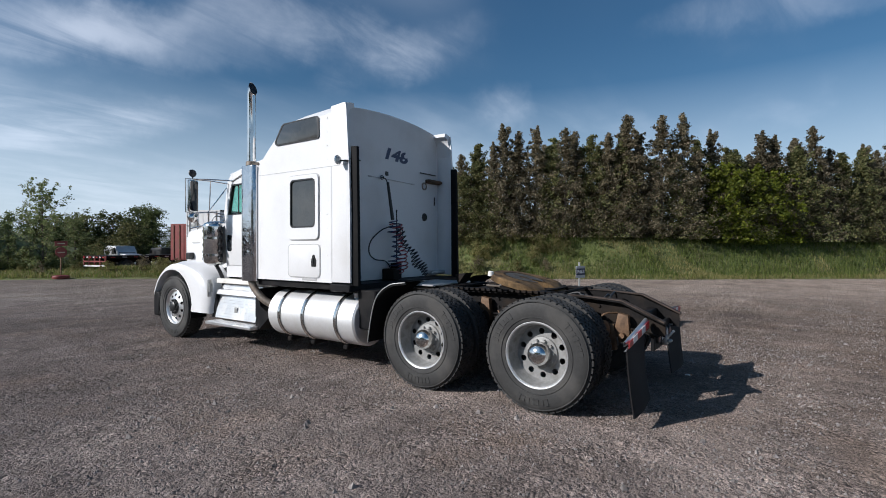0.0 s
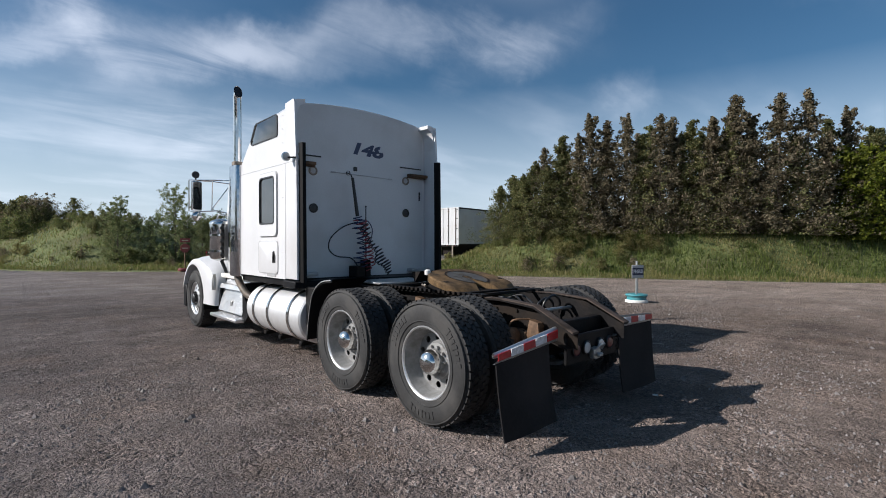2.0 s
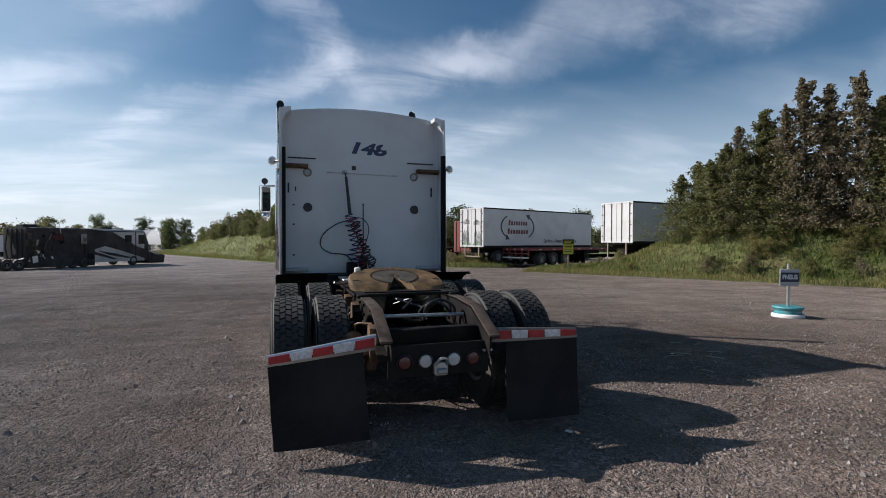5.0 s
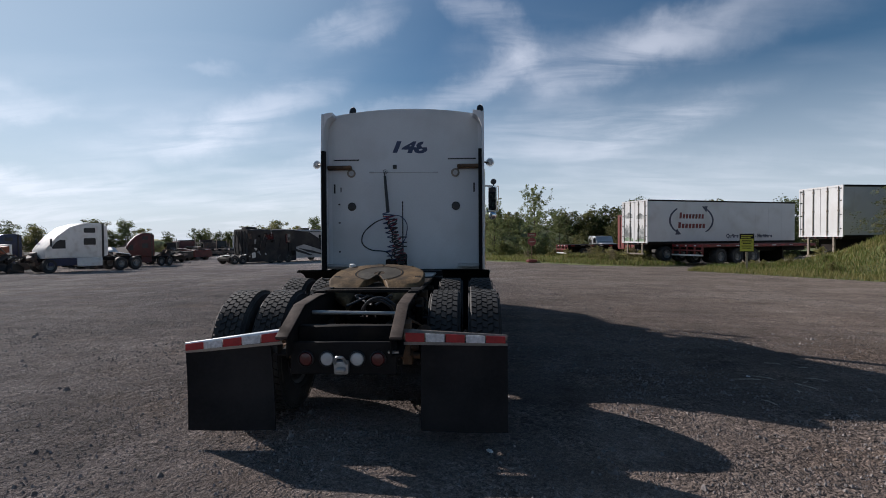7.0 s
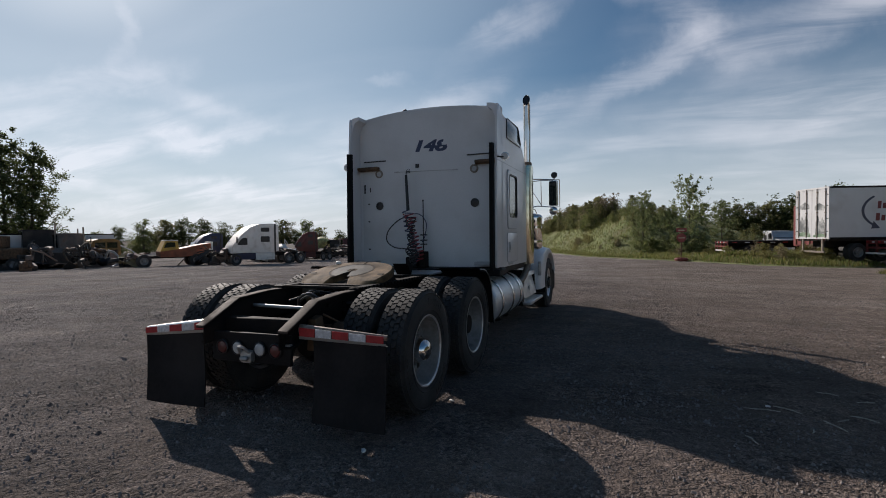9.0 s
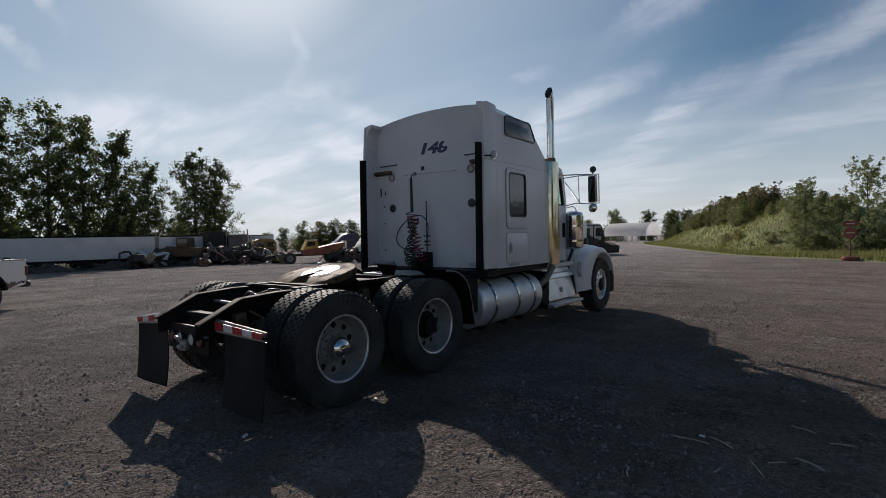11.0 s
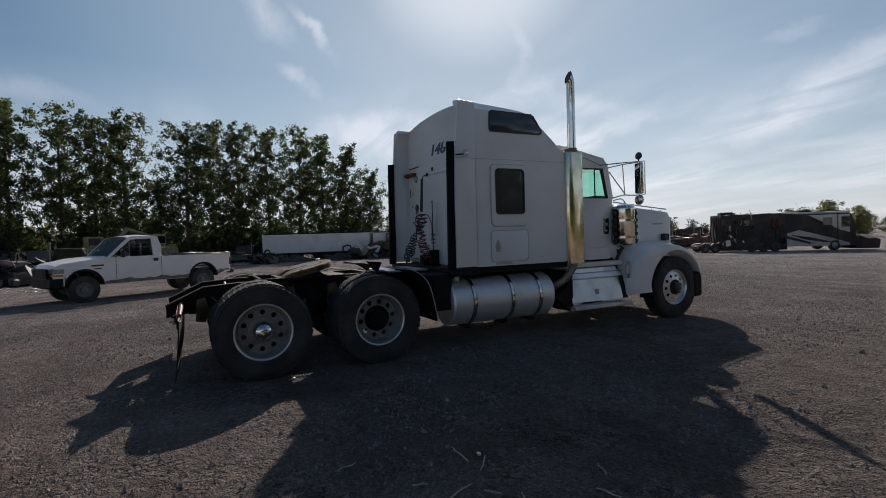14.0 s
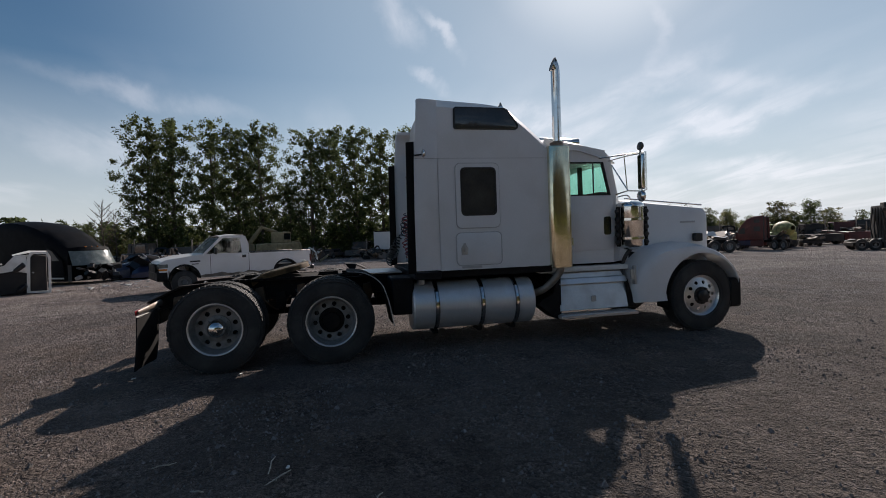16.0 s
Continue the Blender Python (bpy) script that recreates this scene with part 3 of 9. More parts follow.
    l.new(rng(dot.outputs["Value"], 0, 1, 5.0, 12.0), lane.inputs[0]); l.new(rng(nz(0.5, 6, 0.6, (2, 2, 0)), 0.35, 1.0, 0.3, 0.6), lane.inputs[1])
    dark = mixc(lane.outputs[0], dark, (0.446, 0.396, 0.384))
    patch = rng(nz(1.6, 7, 0.65, (8, 3, 0)), 0.0, 1.0, 0.40, 0.60)          # stony here, dusty there
    stony = mulc(mulc(mulc(dark, rng(h1, 0.72, 1.30, 0, 1)), rng(h2, 0.60, 1.45, 0, 1)), rng(h3, 0.66, 1.36, 0, 1))
    dusty = mulc(mulc(dark, rng(h3, 0.78, 1.25, 0, 1)), rng(nz(26, 6, 0.7), 0.62, 1.38, 0.3, 0.7))
    mottle = rng(nz(2.4, 8, 0.7, (4, 4, 0)), 0.80, 1.21, 0.33, 0.67)
    fines = mulc(mulc(mixc(patch, dusty, stony), mottle), rng(nz(120, 4), 0.75, 1.25, 0.3, 0.7))
    sep = n.new("ShaderNodeSeparateXYZ")               # pale ground at -x; colour cut at +x to deepen the truck's shade
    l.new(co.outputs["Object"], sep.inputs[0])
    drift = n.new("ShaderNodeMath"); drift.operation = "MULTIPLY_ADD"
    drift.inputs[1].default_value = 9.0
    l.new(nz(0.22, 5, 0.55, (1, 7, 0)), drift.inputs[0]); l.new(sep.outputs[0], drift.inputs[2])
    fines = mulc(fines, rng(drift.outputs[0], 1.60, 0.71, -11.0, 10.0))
    # brown tint at +x paints in the warm tone of backlit, shaded ground
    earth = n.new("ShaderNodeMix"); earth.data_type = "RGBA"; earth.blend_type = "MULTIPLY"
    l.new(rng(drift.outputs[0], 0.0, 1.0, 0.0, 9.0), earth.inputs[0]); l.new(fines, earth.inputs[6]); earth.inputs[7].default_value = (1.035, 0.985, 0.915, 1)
    warm = n.new("ShaderNodeMix"); warm.data_type = "RGBA"; warm.blend_type = "MULTIPLY"
    warm.inputs[0].default_value = 1.0
    l.new(earth.outputs[2], warm.inputs[6]); warm.inputs[7].default_value = (1.03, 1.0, 0.945, 1)
    fines = warm.outputs[2]
    ruts = rng(nz(0.9, 7, 0.6, (9, 6, 0), (0.35, 1.5, 1), 32), 0.86, 1.13, 0.36, 0.64)      # old wheel tracks
    fines = mulc(fines, ruts)
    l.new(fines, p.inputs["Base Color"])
    b = n.new("ShaderNodeBump"); b.inputs["Strength"].default_value, b.inputs["Distance"].default_value = 1.0, 0.055

    def madd(v, k, w):
        x = n.new("ShaderNodeMath"); x.operation = "MULTIPLY_ADD"
        x.inputs[1].default_value = k
        l.new(v, x.inputs[0])
        if isinstance(w, float):
            x.inputs[2].default_value = w
        else:
            l.new(w, x.inputs[2])
        return x.outputs[0]

    def times(v, w):
        x = n.new("ShaderNodeMath"); x.operation = "MULTIPLY"
        l.new(v, x.inputs[0]); l.new(w, x.inputs[1])
        return x.outputs[0]

    big = times(madd(d1, -1.6, 1.2), times(p1, patch))
    mid = times(madd(d2, -1.2, 0.9), p2)
    hs = madd(d3, -0.35, madd(rng(nz(1.5, 7, 0.62, (6, 1, 0)), 0, 1.5, 0.25, 0.75), 1.0, rng(nz(7, 6, 0.6), 0, 1.5, 0.2, 0.8)))
    total = n.new("ShaderNodeMath"); total.operation = "ADD"
    l.new(big, total.inputs[0]); l.new(mid, total.inputs[1])
    total2 = n.new("ShaderNodeMath"); total2.operation = "ADD"
    l.new(total.outputs[0], total2.inputs[0]); l.new(hs, total2.inputs[1])
    l.new(total2.outputs[0], b.inputs["Height"]); l.new(b.outputs[0], p.inputs["Normal"])
    return m


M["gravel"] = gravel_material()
M["stone"] = material("gravel_stone", (0.205, 0.183, 0.172), 0.85, var=0.45, scale=5, fine=40)


def steps(lo, hi, n, k):
    """Positions from lo to hi, close together near zero."""
    out = []
    for i in range(n + 1):
        u = -1 + 2 * i / n
        out.append((hi if u > 0 else -lo) * math.copysign(abs(u) ** k, u))
    return out


def build_ground():
    xs, ys = steps(-1600, 1600, 110, 3.6), steps(-1600, 1600, 110, 3.6)
    verts, faces = [], []
    for y in ys:
        for x in xs:
            near = max(0.0, 1 - math.hypot(x, y) / 60)
            bump = 0.018 * near * noise.noise(Vector((x * 0.45, y * 0.45, 0))) if abs(x) > 2.2 or y < -2 or y > 9 else 0.0
            verts.append((x, y, zg(x, y) + bump - 0.004))
    w = len(xs)
    for j in range(len(ys) - 1):
        for i in range(w - 1):
            a = j * w + i
            faces.append((a, a + 1, a + w + 1, a + w))
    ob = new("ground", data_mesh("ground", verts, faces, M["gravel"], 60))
    tagged(ob, "wide yard of packed grey-brown gravel with pale patches", "ground", "", "structure")


build_ground()


def scatter_stones():
    """Loose stones on the packed gravel."""
    rnd = random.Random(5)
    verts, faces = [], []
    shape = [(1, 0, 0), (0, 1, 0), (-1, 0, 0), (0, -1, 0), (.3, .2, .85), (-.3, -.15, .75)]
    tri = [(0, 1, 4), (1, 5, 4), (1, 2, 5), (2, 3, 5), (3, 4, 5), (3, 0, 4)]
    while len(verts) < 6 * 42000:
        ang, rad = rnd.uniform(0, 2 * math.pi), 1.5 + 15 * rnd.random() ** 0.9
        x, y = 0.9 + rad * math.cos(ang) * 0.95, 0.5 + rad * math.sin(ang) * 0.8
        if noise.noise(Vector((x * .8, y * .8, 2))) + .5 * noise.noise(Vector((x * 2.7, y * 2.7, 5))) < rnd.uniform(-.5, .35):
            continue
        s = 0.005 + 0.011 * rnd.random() ** 2
        if rnd.random() < 0.03:
            s *= rnd.uniform(1.6, 2.6)
        k, o = len(verts), rnd.uniform(0, 6.28)
        c, sn = math.cos(o), math.sin(o)
        f = rnd.uniform(0.6, 1.2)
        for a, b, h in shape:
            a, b = a * s * rnd.uniform(0.75, 1.25), b * s * f * rnd.uniform(0.75, 1.25)
            verts.append((x + c * a - sn * b, y + sn * a + c * b, zg(x, y) + h * s * rnd.uniform(.75, 1.2) - (.006 if h == 0 else 0)))
        faces += [tuple(k + i for i in t) for t in tri]
    ob = new("loose_gravel", data_mesh("loose_gravel", verts, faces, M["stone"], 0))
    tagged(ob, "loose grey stones strewn over the packed yard", "gravel", "", "stuff")


scatter_stones()

# ---- the semi truck ----
R_TYRE = 0.555
truck = thing("semi_truck", pose(0, 0, 0), "white long-nose semi truck with tall sleeper and bare rear frame", "semi truck")


def tyre_mesh(name, half, r):
    bm = B()
    t = r - 0.014
    prof = [(r * 0.565, -half * .80), (r * 0.60, -half * .95), (r * .70, -half * 1.02), (r * .80, -half * 1.04), (r * .90, -half * .99), (t - .012, -half * .90), (t, -half * .80),
            (t, half * .80), (t - .012, half * .90), (r * .90, half * .99), (r * .80, half * 1.04), (r * .70, half * 1.02), (r * .60, half * .95), (r * .565, half * .80)]
    lathe(bm, prof, seg=64)
    rows, count = 5, 50
    w = half * 1.72 / rows
    for k in range(rows):                            # tread blocks
        x0 = -half * .86 + k * w
        for i in range(count):
            a = 2 * math.pi * (i + (k % 2) * .5) / count
            da = math.pi / count * 0.80
            skew = 0.25 * da * (1 if k % 2 else -1)
            pts = []
            for rr, q in ((t - .004, 1.0), (r, 0.90)):
                for xx, aa in ((x0 + w * .06, a - da * q + skew), (x0 + w * .94, a - da * q - skew), (x0 + w * .94, a + da * q - skew), (x0 + w * .06, a + da * q + skew)):
                    pts.append(bm.verts.new((xx, rr * math.cos(aa), rr * math.sin(aa))))
            bm.faces.new(pts[4:8])
            for j in range(4):
                bm.faces.new((pts[j], pts[(j + 1) % 4], pts[4 + (j + 1) % 4], pts[4 + j]))
    for side in (1, -1):                             # raised rings on the sidewall
        for q in (.66, .93):
            lathe(bm, [(r * q - .004, side * half * 1.0), (r * q, side * (half * 1.0 + .006)), (r * q + .006, side * (half * 1.0 + .006)), (r * q + .010, side * half * .985)], seg=64)
    for side in (1, -1):                             # moulded lettering, too worn to read
        for base in (.3, 2.4, 4.5):
            for k in range(7):
                a = base + k * .11
                hh = .026 if k % 3 else .032
                box(bm, (side * half * 1.035, 0, 0), (.008, .030, hh * 2), 0, Matrix.Rotation(a, 4, "X") @ Matrix.Translation((0, 0, r * .80)))
    return mesh_of(name, bm, M["rubber"], 32)


def holed_disc(bm, r0, r1, rh, n, x, hr, cone=0.0):
    """A wheel disc with n round hand holes."""
    rm = (r0 + r1) / 2
    for i in range(n):
        a0 = 2 * math.pi * i / n
        st = math.pi / n
        P = lambda r, a: (x + cone * (r - r0) / (r1 - r0), r * math.cos(a), r * math.sin(a))
        for s in (1, -1):
            pts = [P(r1, a0)] + [P(r1, a0 + s * st * k / 3) for k in (1, 2, 3)] + [P(r0, a0 + s * st * k / 2) for k in (2, 1, 0)]
            hole = []
            for k in range(7):
                q = -math.pi / 2 + math.pi * k / 6
                u, v = hr * math.sin(q), hr * math.cos(q)
                r = rh + u
                hole.append(P(r, a0 + s * v / rh))
            bm.faces.new([bm.verts.new(p) for p in pts + hole])
    return bm


def wheel_meshes():
    d = {}
    d["tyre"] = tyre_mesh("tyre", 0.135, R_TYRE)
    d["front_tyre"] = tyre_mesh("tyre", 0.145, 0.545)
    bm = B()                                         # outer drive wheel: deep dish
    lathe(bm, [(.318, .085), (.326, .118), (.318, .124), (.300, .112), (.290, .06), (.283, -.01), (.268, -.035)], seg=48)
    lathe(bm, [(.318, -.085), (.326, -.118), (.29, -.10), (.283, -.01)], seg=48)
    d["dish"] = mesh_of("wheel", bm, M["wheel"], 40)
    bm = B()
    holed_disc(bm, .118, .268, .214, 10, -.03, .030, -.005)
    bmesh.ops.remove_doubles(bm, verts=bm.verts, dist=.0004)
    d["disc"] = mesh_of("disc", bm, M["wheel"], 40)
    bm = B()
    lathe(bm, [(.165, -.028), (.160, -.016), (.112, -.006), (.105, .05), (.0, .055)], seg=32)
    for i in range(10):
        a = 2 * math.pi * (i + .5) / 10
        cyl(bm, (-.03, .128 * math.cos(a), .128 * math.sin(a)), (.018, .128 * math.cos(a), .128 * math.sin(a)), .014, seg=6)
    d["hub"] = mesh_of("hub", bm, M["wheel"], 40)
    d["oily_hub"] = d["hub"].copy()
    d["oily_hub"].materials[0] = M["frame"]
    bm = B()
    lathe(bm, [(.108, .03), (.112, .045), (.110, .07), (.100, .10), (.078, .125), (.042, .142), (.0, .147)], seg=32)
    d["cap"] = mesh_of("hub_cap", bm, M["chrome"], 60)
    bm = B()
    lathe(bm, [(.327, .119), (.325, .126), (.318, .1275), (.311, .124), (.306, .117)], seg=64)
    d["lip"] = mesh_of("rim_lip", bm, M["alu"], 60)
    bm = B()                                         # front wheel: bright, convex
    lathe(bm, [(.305, .085), (.318, .118), (.308, .124), (.285, .105), (.278, .08), (.26, .085)], seg=48)
    holed_disc(bm, .135, .26, .205, 10, .12, .028, -.035)
    lathe(bm, [(.305, -.085), (.318, -.118), (.28, -.10), (.27, .08)], seg=48)
    d["front"] = mesh_of("wheel", bm, M["alu"], 40)
    bm = B()
    lathe(bm, [(.135, .12), (.135, .125), (.095, .13), (.09, .165), (.07, .18), (0, .18)], seg=32)
    for i in range(10):
        a = 2 * math.pi * (i + .5) / 10
        cyl(bm, (.12, .118 * math.cos(a), .118 * math.sin(a)), (.155, .118 * math.cos(a), .118 * math.sin(a)), .015, seg=6)
    d["front_hub"] = mesh_of("hub", bm, M["plastic"], 40)
    bm = B()
    lathe(bm, [(.0, -.16), (.20, -.16), (.20, -.06), (.0, -.06)], seg=32)
    d["drum"] = mesh_of("brake_drum", bm, M["frame"], 40)
    return d


WM = wheel_meshes()
I4 = Matrix.Identity(4)


def add_wheel(x, y, kind, cap=True):
    side = 1 if x > 0 else -1
    z = 0.548 if kind != "front" else 0.538
    m = pose(x, y, z, random.uniform(0, 360) if side > 0 else 20, 0, 0 if side > 0 else 180)
    if kind == "front":
        w = share("wheel", WM["front"], truck, m, "polished aluminium front wheel")
        share("tyre", WM["front_tyre"], w, I4)
        share("hub", WM["front_hub"], w, I4)
    elif kind == "outer":
        w = share("wheel", WM["dish"], truck, m, "dusty grey dished drive wheel")
        share("tyre", WM["tyre"], w, I4)
        share("disc", WM["disc"], w, I4)
        share("rim_lip", WM["lip"], w, I4, "bright worn rim lip")
        share("hub", WM["hub" if cap else "oily_hub"], w, I4, "" if cap else "oily black bare hub")
        if cap:
            share("hub_cap", WM["cap"], w, I4, "chrome hub cap")
    else:
        w = share("wheel", WM["dish"], truck, m, "dusty grey inner drive wheel")
        share("tyre", WM["tyre"], w, I4)
    share("brake_drum", WM["drum"], w, I4)


for ay in (0.0, 1.395):
    for s in (-1, 1):
        add_wheel(s * 1.105, ay, "outer", cap=not (s > 0 and ay > 1))
        add_wheel(s * 0.755, ay, "inner")
for s in (-1, 1):
    add_wheel(s * 1.02, 6.945, "front")


# -- sleeper --
def sleeper_top(y):
    """Roof height at the side, along the truck."""
    pts = [(2.5, 3.455), (2.85, 3.435), (3.5, 3.395), (3.78, 3.365), (3.95, 3.295), (4.2, 3.09), (4.5, 2.82)]
    for (a, za), (b, zb) in zip(pts, pts[1:]):
        if y <= b:
            return za + (zb - za) * (y - a) / (b - a)
    return pts[-1][1]


SW = 1.195                                           # half width of the sleeper


def sleeper_row(y, z0=1.125):
    zt = sleeper_top(y)
    row = [(-SW, y, z0), (-SW, y, 2.0), (-SW, y, 2.64)]
    n = 18
    r = .10
    row += [(-SW + .005, y, zt - r)]
    for k in range(n + 1):
        x = -1 + 2 * k / n
        edge = r * (1 - math.sqrt(max(0.0, 1 - max(0.0, (abs(x) * SW - (SW - r)) / r) ** 2)))
        row.append((x * (SW - .008), y, zt + 0.11 * (1 - x * x) - edge))
    row += [(SW - .005, y, zt - r), (SW, y, 2.64), (SW, y, 2.0), (SW, y, z0)]
    return row


bm = B()
loft(bm, [sleeper_row(y) for y in (2.86, 3.0, 3.3, 3.5, 3.7, 3.8, 3.88, 3.95, 4.05, 4.2, 4.35, 4.5)], caps=True)
sleeper = part("sleeper_box", bm, M["white"], truck, "glossy white sleeper box", 30)
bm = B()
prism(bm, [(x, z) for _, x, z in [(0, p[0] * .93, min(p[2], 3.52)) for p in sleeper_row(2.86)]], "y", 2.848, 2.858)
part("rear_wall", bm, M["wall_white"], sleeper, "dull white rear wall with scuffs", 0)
for s in (-1, 1):                                    # side extenders behind the rear wall
    bm = B()
    poly = [(2.53, 1.135), (2.535, 2.0), (2.55, 2.64), (2.585, 3.1), (2.603, 3.38), (2.612, 3.428), (2.66, 3.436), (2.875, 3.42), (2.875, 1.135)]
    prism(bm, poly, "x", s * (SW - .03), s * SW, 0.008)
    part("side_extender", bm, M["white"], truck, "white side panel with grime")
    bm = B()                                         # rolled upper corner that joins panel and rear wall
    prism(bm, [(s * (SW - .002), 3.405), (s * (SW - .05), 3.436), (s * (SW - .10), 3.446), (s * (SW - .16), 3.452), (s * (SW - .16), 3.40), (s * (SW - .09), 3.36), (s * (SW - .045), 3.26), (s * (SW - .03), 3.08), (s * (SW - .002), 3.08)], "y", 2.622, 2.876)
    part("extender_lip", bm, M["white"], truck, "", 60)
    bm = B()
    prism(bm, [(2.425, 1.10), (2.455, 2.86), (2.56, 2.87), (2.545, 2.0), (2.545, 1.10)], "x", s * (SW - .085), s * (SW - .036), 0.005)
    part("edge_strip", bm, M["flap"], truck, "black rubber edge strip")
    for k in range(12):
        z = 1.3 + k * 0.18
        bm = B()
        cyl(bm, (s * (SW - .002), 2.95, z), (s * (SW + .004), 2.95, z), .006, seg=6)
        part("rivet", bm, M["white_old"], sleeper)
    bm = B()
    span(bm, s * (SW - .004), s * (SW + .0025), 2.56, 4.44, 2.637, 2.644)
    part("seam", bm, M["grey_paint"], sleeper)
    # side window with a raised frame
    o, i = rrect(3.41, 2.13, .61, .87, .07), rrect(3.42, 2.185, .50, .65, .06)
    bm = B()
    ring_prism(bm, o, i, "x", s * (SW - .005), s * (SW + .022))
    fr = part("window_frame", bm, M["white"], sleeper)
    bm = B()
    ring_prism(bm, grow(o, .012), grow(o, -.002), "x", s * (SW - .004), s * (SW + .008))
    part("gasket", bm, M["grey_paint"], fr)
    bm = B()
    prism(bm, grow(i, .01), "x", s * (SW + .002), s * (SW + .008))
    part("side_window", bm, M["sleeper_glass"], sleeper, "dark tinted side window")
    bm = B()
    ring_prism(bm, grow(i, .004), grow(i, -.014), "x", s * (SW + .004), s * (SW + .026))
    part("gasket", bm, M["plastic"], fr)
    # upper window
    up = [(3.12, 3.06), (3.14, 3.035), (3.96, 3.035), (4.00, 3.06), (4.005, 3.10), (3.86, 3.29), (3.81, 3.315), (3.16, 3.325), (3.125, 3.30)]
    bm = B()
    prism(bm, up, "x", s * (SW - .002), s * (SW + .007), 0.002)
    uw = part("upper_window", bm, M["sleeper_glass"], sleeper, "dark tinted upper window")
    bm = B()
    ring_prism(bm, grow(up, .018), grow(up, -.004), "x", s * (SW - .003), s * (SW + .010))
    part("gasket", bm, M["plastic"], uw)
    # baggage door
    dr = rrect(3.41, 1.405, .63, .435, .06)
    bm = B()
    prism(bm, dr, "x", s * (SW - .002), s * (SW + .010), 0.003)
    door = part("baggage_door", bm, M["white"], sleeper)
    bm = B()
    ring_prism(bm, grow(dr, .013), grow(dr, .001), "x", s * (SW - .003), s * (SW + .008))
    part("gasket", bm, M["grey_paint"], door)
    bm = B()
    ly = 3.20
    prism(bm, [(ly - .045, 1.33), (ly + .045, 1.33), (ly + .05, 1.42), (ly + .03, 1.45), (ly + .012, 1.49), (ly - .012, 1.49), (ly - .03, 1.45), (ly - .05, 1.42)], "x", s * (SW + .008), s * (SW + .017), .003)
    cyl(bm, (s * (SW + .014), ly, 1.46), (s * (SW + .024), ly, 1.46), .022, seg=12)
    span(bm, s * (SW + .014), s * (SW + .03), ly - .012, ly + .012, 1.37, 1.45, .003)
    part("latch", bm, M["plastic"] if s < 0 else M["galv"], door, "paddle latch")
    bm = B()
    span(bm, s * (SW - .002), s * (SW + .006), 3.16, 3.44, 1.142, 1.172, .002)
    part("maker_badge", bm, M["grey_paint"], sleeper)
    # round lamp on a stalk
    bm = B()
    lathe(bm, [(0, -.03), (.035, -.028), (.056, -.012), (.062, .004), (.058, .008), (.0, .012)], (s * (SW + .085), 2.66, 2.69), (0, -1, 0), 20)
    lamp = part("work_lamp", bm, M["chrome"], truck, "round chrome work lamp")
    bm = B()
    lathe(bm, [(.05, .010), (.035, .016), (0, .018)], (s * (SW + .085), 2.66, 2.69), (0, -1, 0), 20)
    part("lens", bm, M["clear_lamp"], lamp)
    bm = B()
    tube(bm, [(s * SW, 2.56, 2.68), (s * (SW + .04), 2.60, 2.68), (s * (SW + .085), 2.69, 2.685)], .011, 8)
    part("stalk", bm, M["plastic"], lamp)

# roof marker lights
for x in (-.45, 0, .45):
    bm = B()
    ball(bm, (x, 4.0, sleeper_top(4.0) + .11 * (1 - (x / SW) ** 2) + .005), .05, .8, 1.5, .6, 12)
    part("marker_light", bm, M["amber"], sleeper, "amber roof marker light")

# rear wall fittings
for x, z, dark in ((-.805, 2.075, 1), (.775, 2.075, 1), (-.81, 2.58, 0), (.77, 2.575, 0)):
    bm = B()
    lathe(bm, [(.064, 0), (.064, .012), (.050, .016), (.046, .008), (0, .008)], (x, 2.848, z), (0, -1, 0), 24)
    rim = part("vent_ring", bm, M["plastic"] if dark else M["steel"], sleeper)
    bm = B()
    lathe(bm, [(.046, .007), (.02, .010), (0, .012)], (x, 2.848, z), (0, -1, 0), 24)
    part("vent_disc", bm, M["plastic"] if dark else M["grey_paint"], rim)
bm = B()
span(bm, -.175, -.115, 2.832, 2.85, 2.64, 2.70, .004)
part("hose_bracket", bm, M["plastic"], sleeper)
for x0, x1 in ((-1.08, -.69), (.66, 1.08)):
    bm = B()
    span(bm, x0, x1, 2.836, 2.85, 2.772, 2.790, .002)
    part("wiper_slot", bm, M["plastic"], sleeper)
    xa, xb = (-1.16, -.80) if x0 < 0 else (.80, 1.16)
    bm = B()
    span(bm, xa, xb, 2.76, 2.85, 2.645, 2.69, .008)
    span(bm, xa, xb, 2.79, 2.85, 2.63, 2.645, .003)
    part("extender_brace", bm, M["rust"], truck, "dark brown upper brace")
    bm = B()
    span(bm, xa, xb, 2.70, 2.85, 1.16, 1.21, .01)
    part("extender_brace", bm, M["grey_paint"], truck, "stained grey lower brace")
    xs = -1.07 if x0 < 0 else 1.05
    bm = B()
    span(bm, xs - .012, xs + .012, 2.838, 2.85, 2.28, 2.42, .002)
    part("slot", bm, M["plastic"], sleeper)
for z in (2.10, 1.82, 1.38):
    bm = B()
    span(bm, -1.015, -.985, 2.84, 2.85, z, z + .022, .002)
    part("clip", bm, M["plastic"], sleeper)
bm = B()
span(bm, -.98, -.965, 2.84, 2.85, 2.30, 2.37, .002)
part("slot", bm, M["plastic"], sleeper)
bm = B()
tube(bm, [(-.50, 2.842, 2.592), (.0, 2.838, 2.585), (.47, 2.842, 2.577)], .005, 6)
span(bm, -.54, -.46, 2.838, 2.85, 2.582, 2.602, .002)
span(bm, .43, .51, 2.838, 2.85, 2.568, 2.588, .002)
part("wire_run", bm, M["grey_paint"], sleeper)
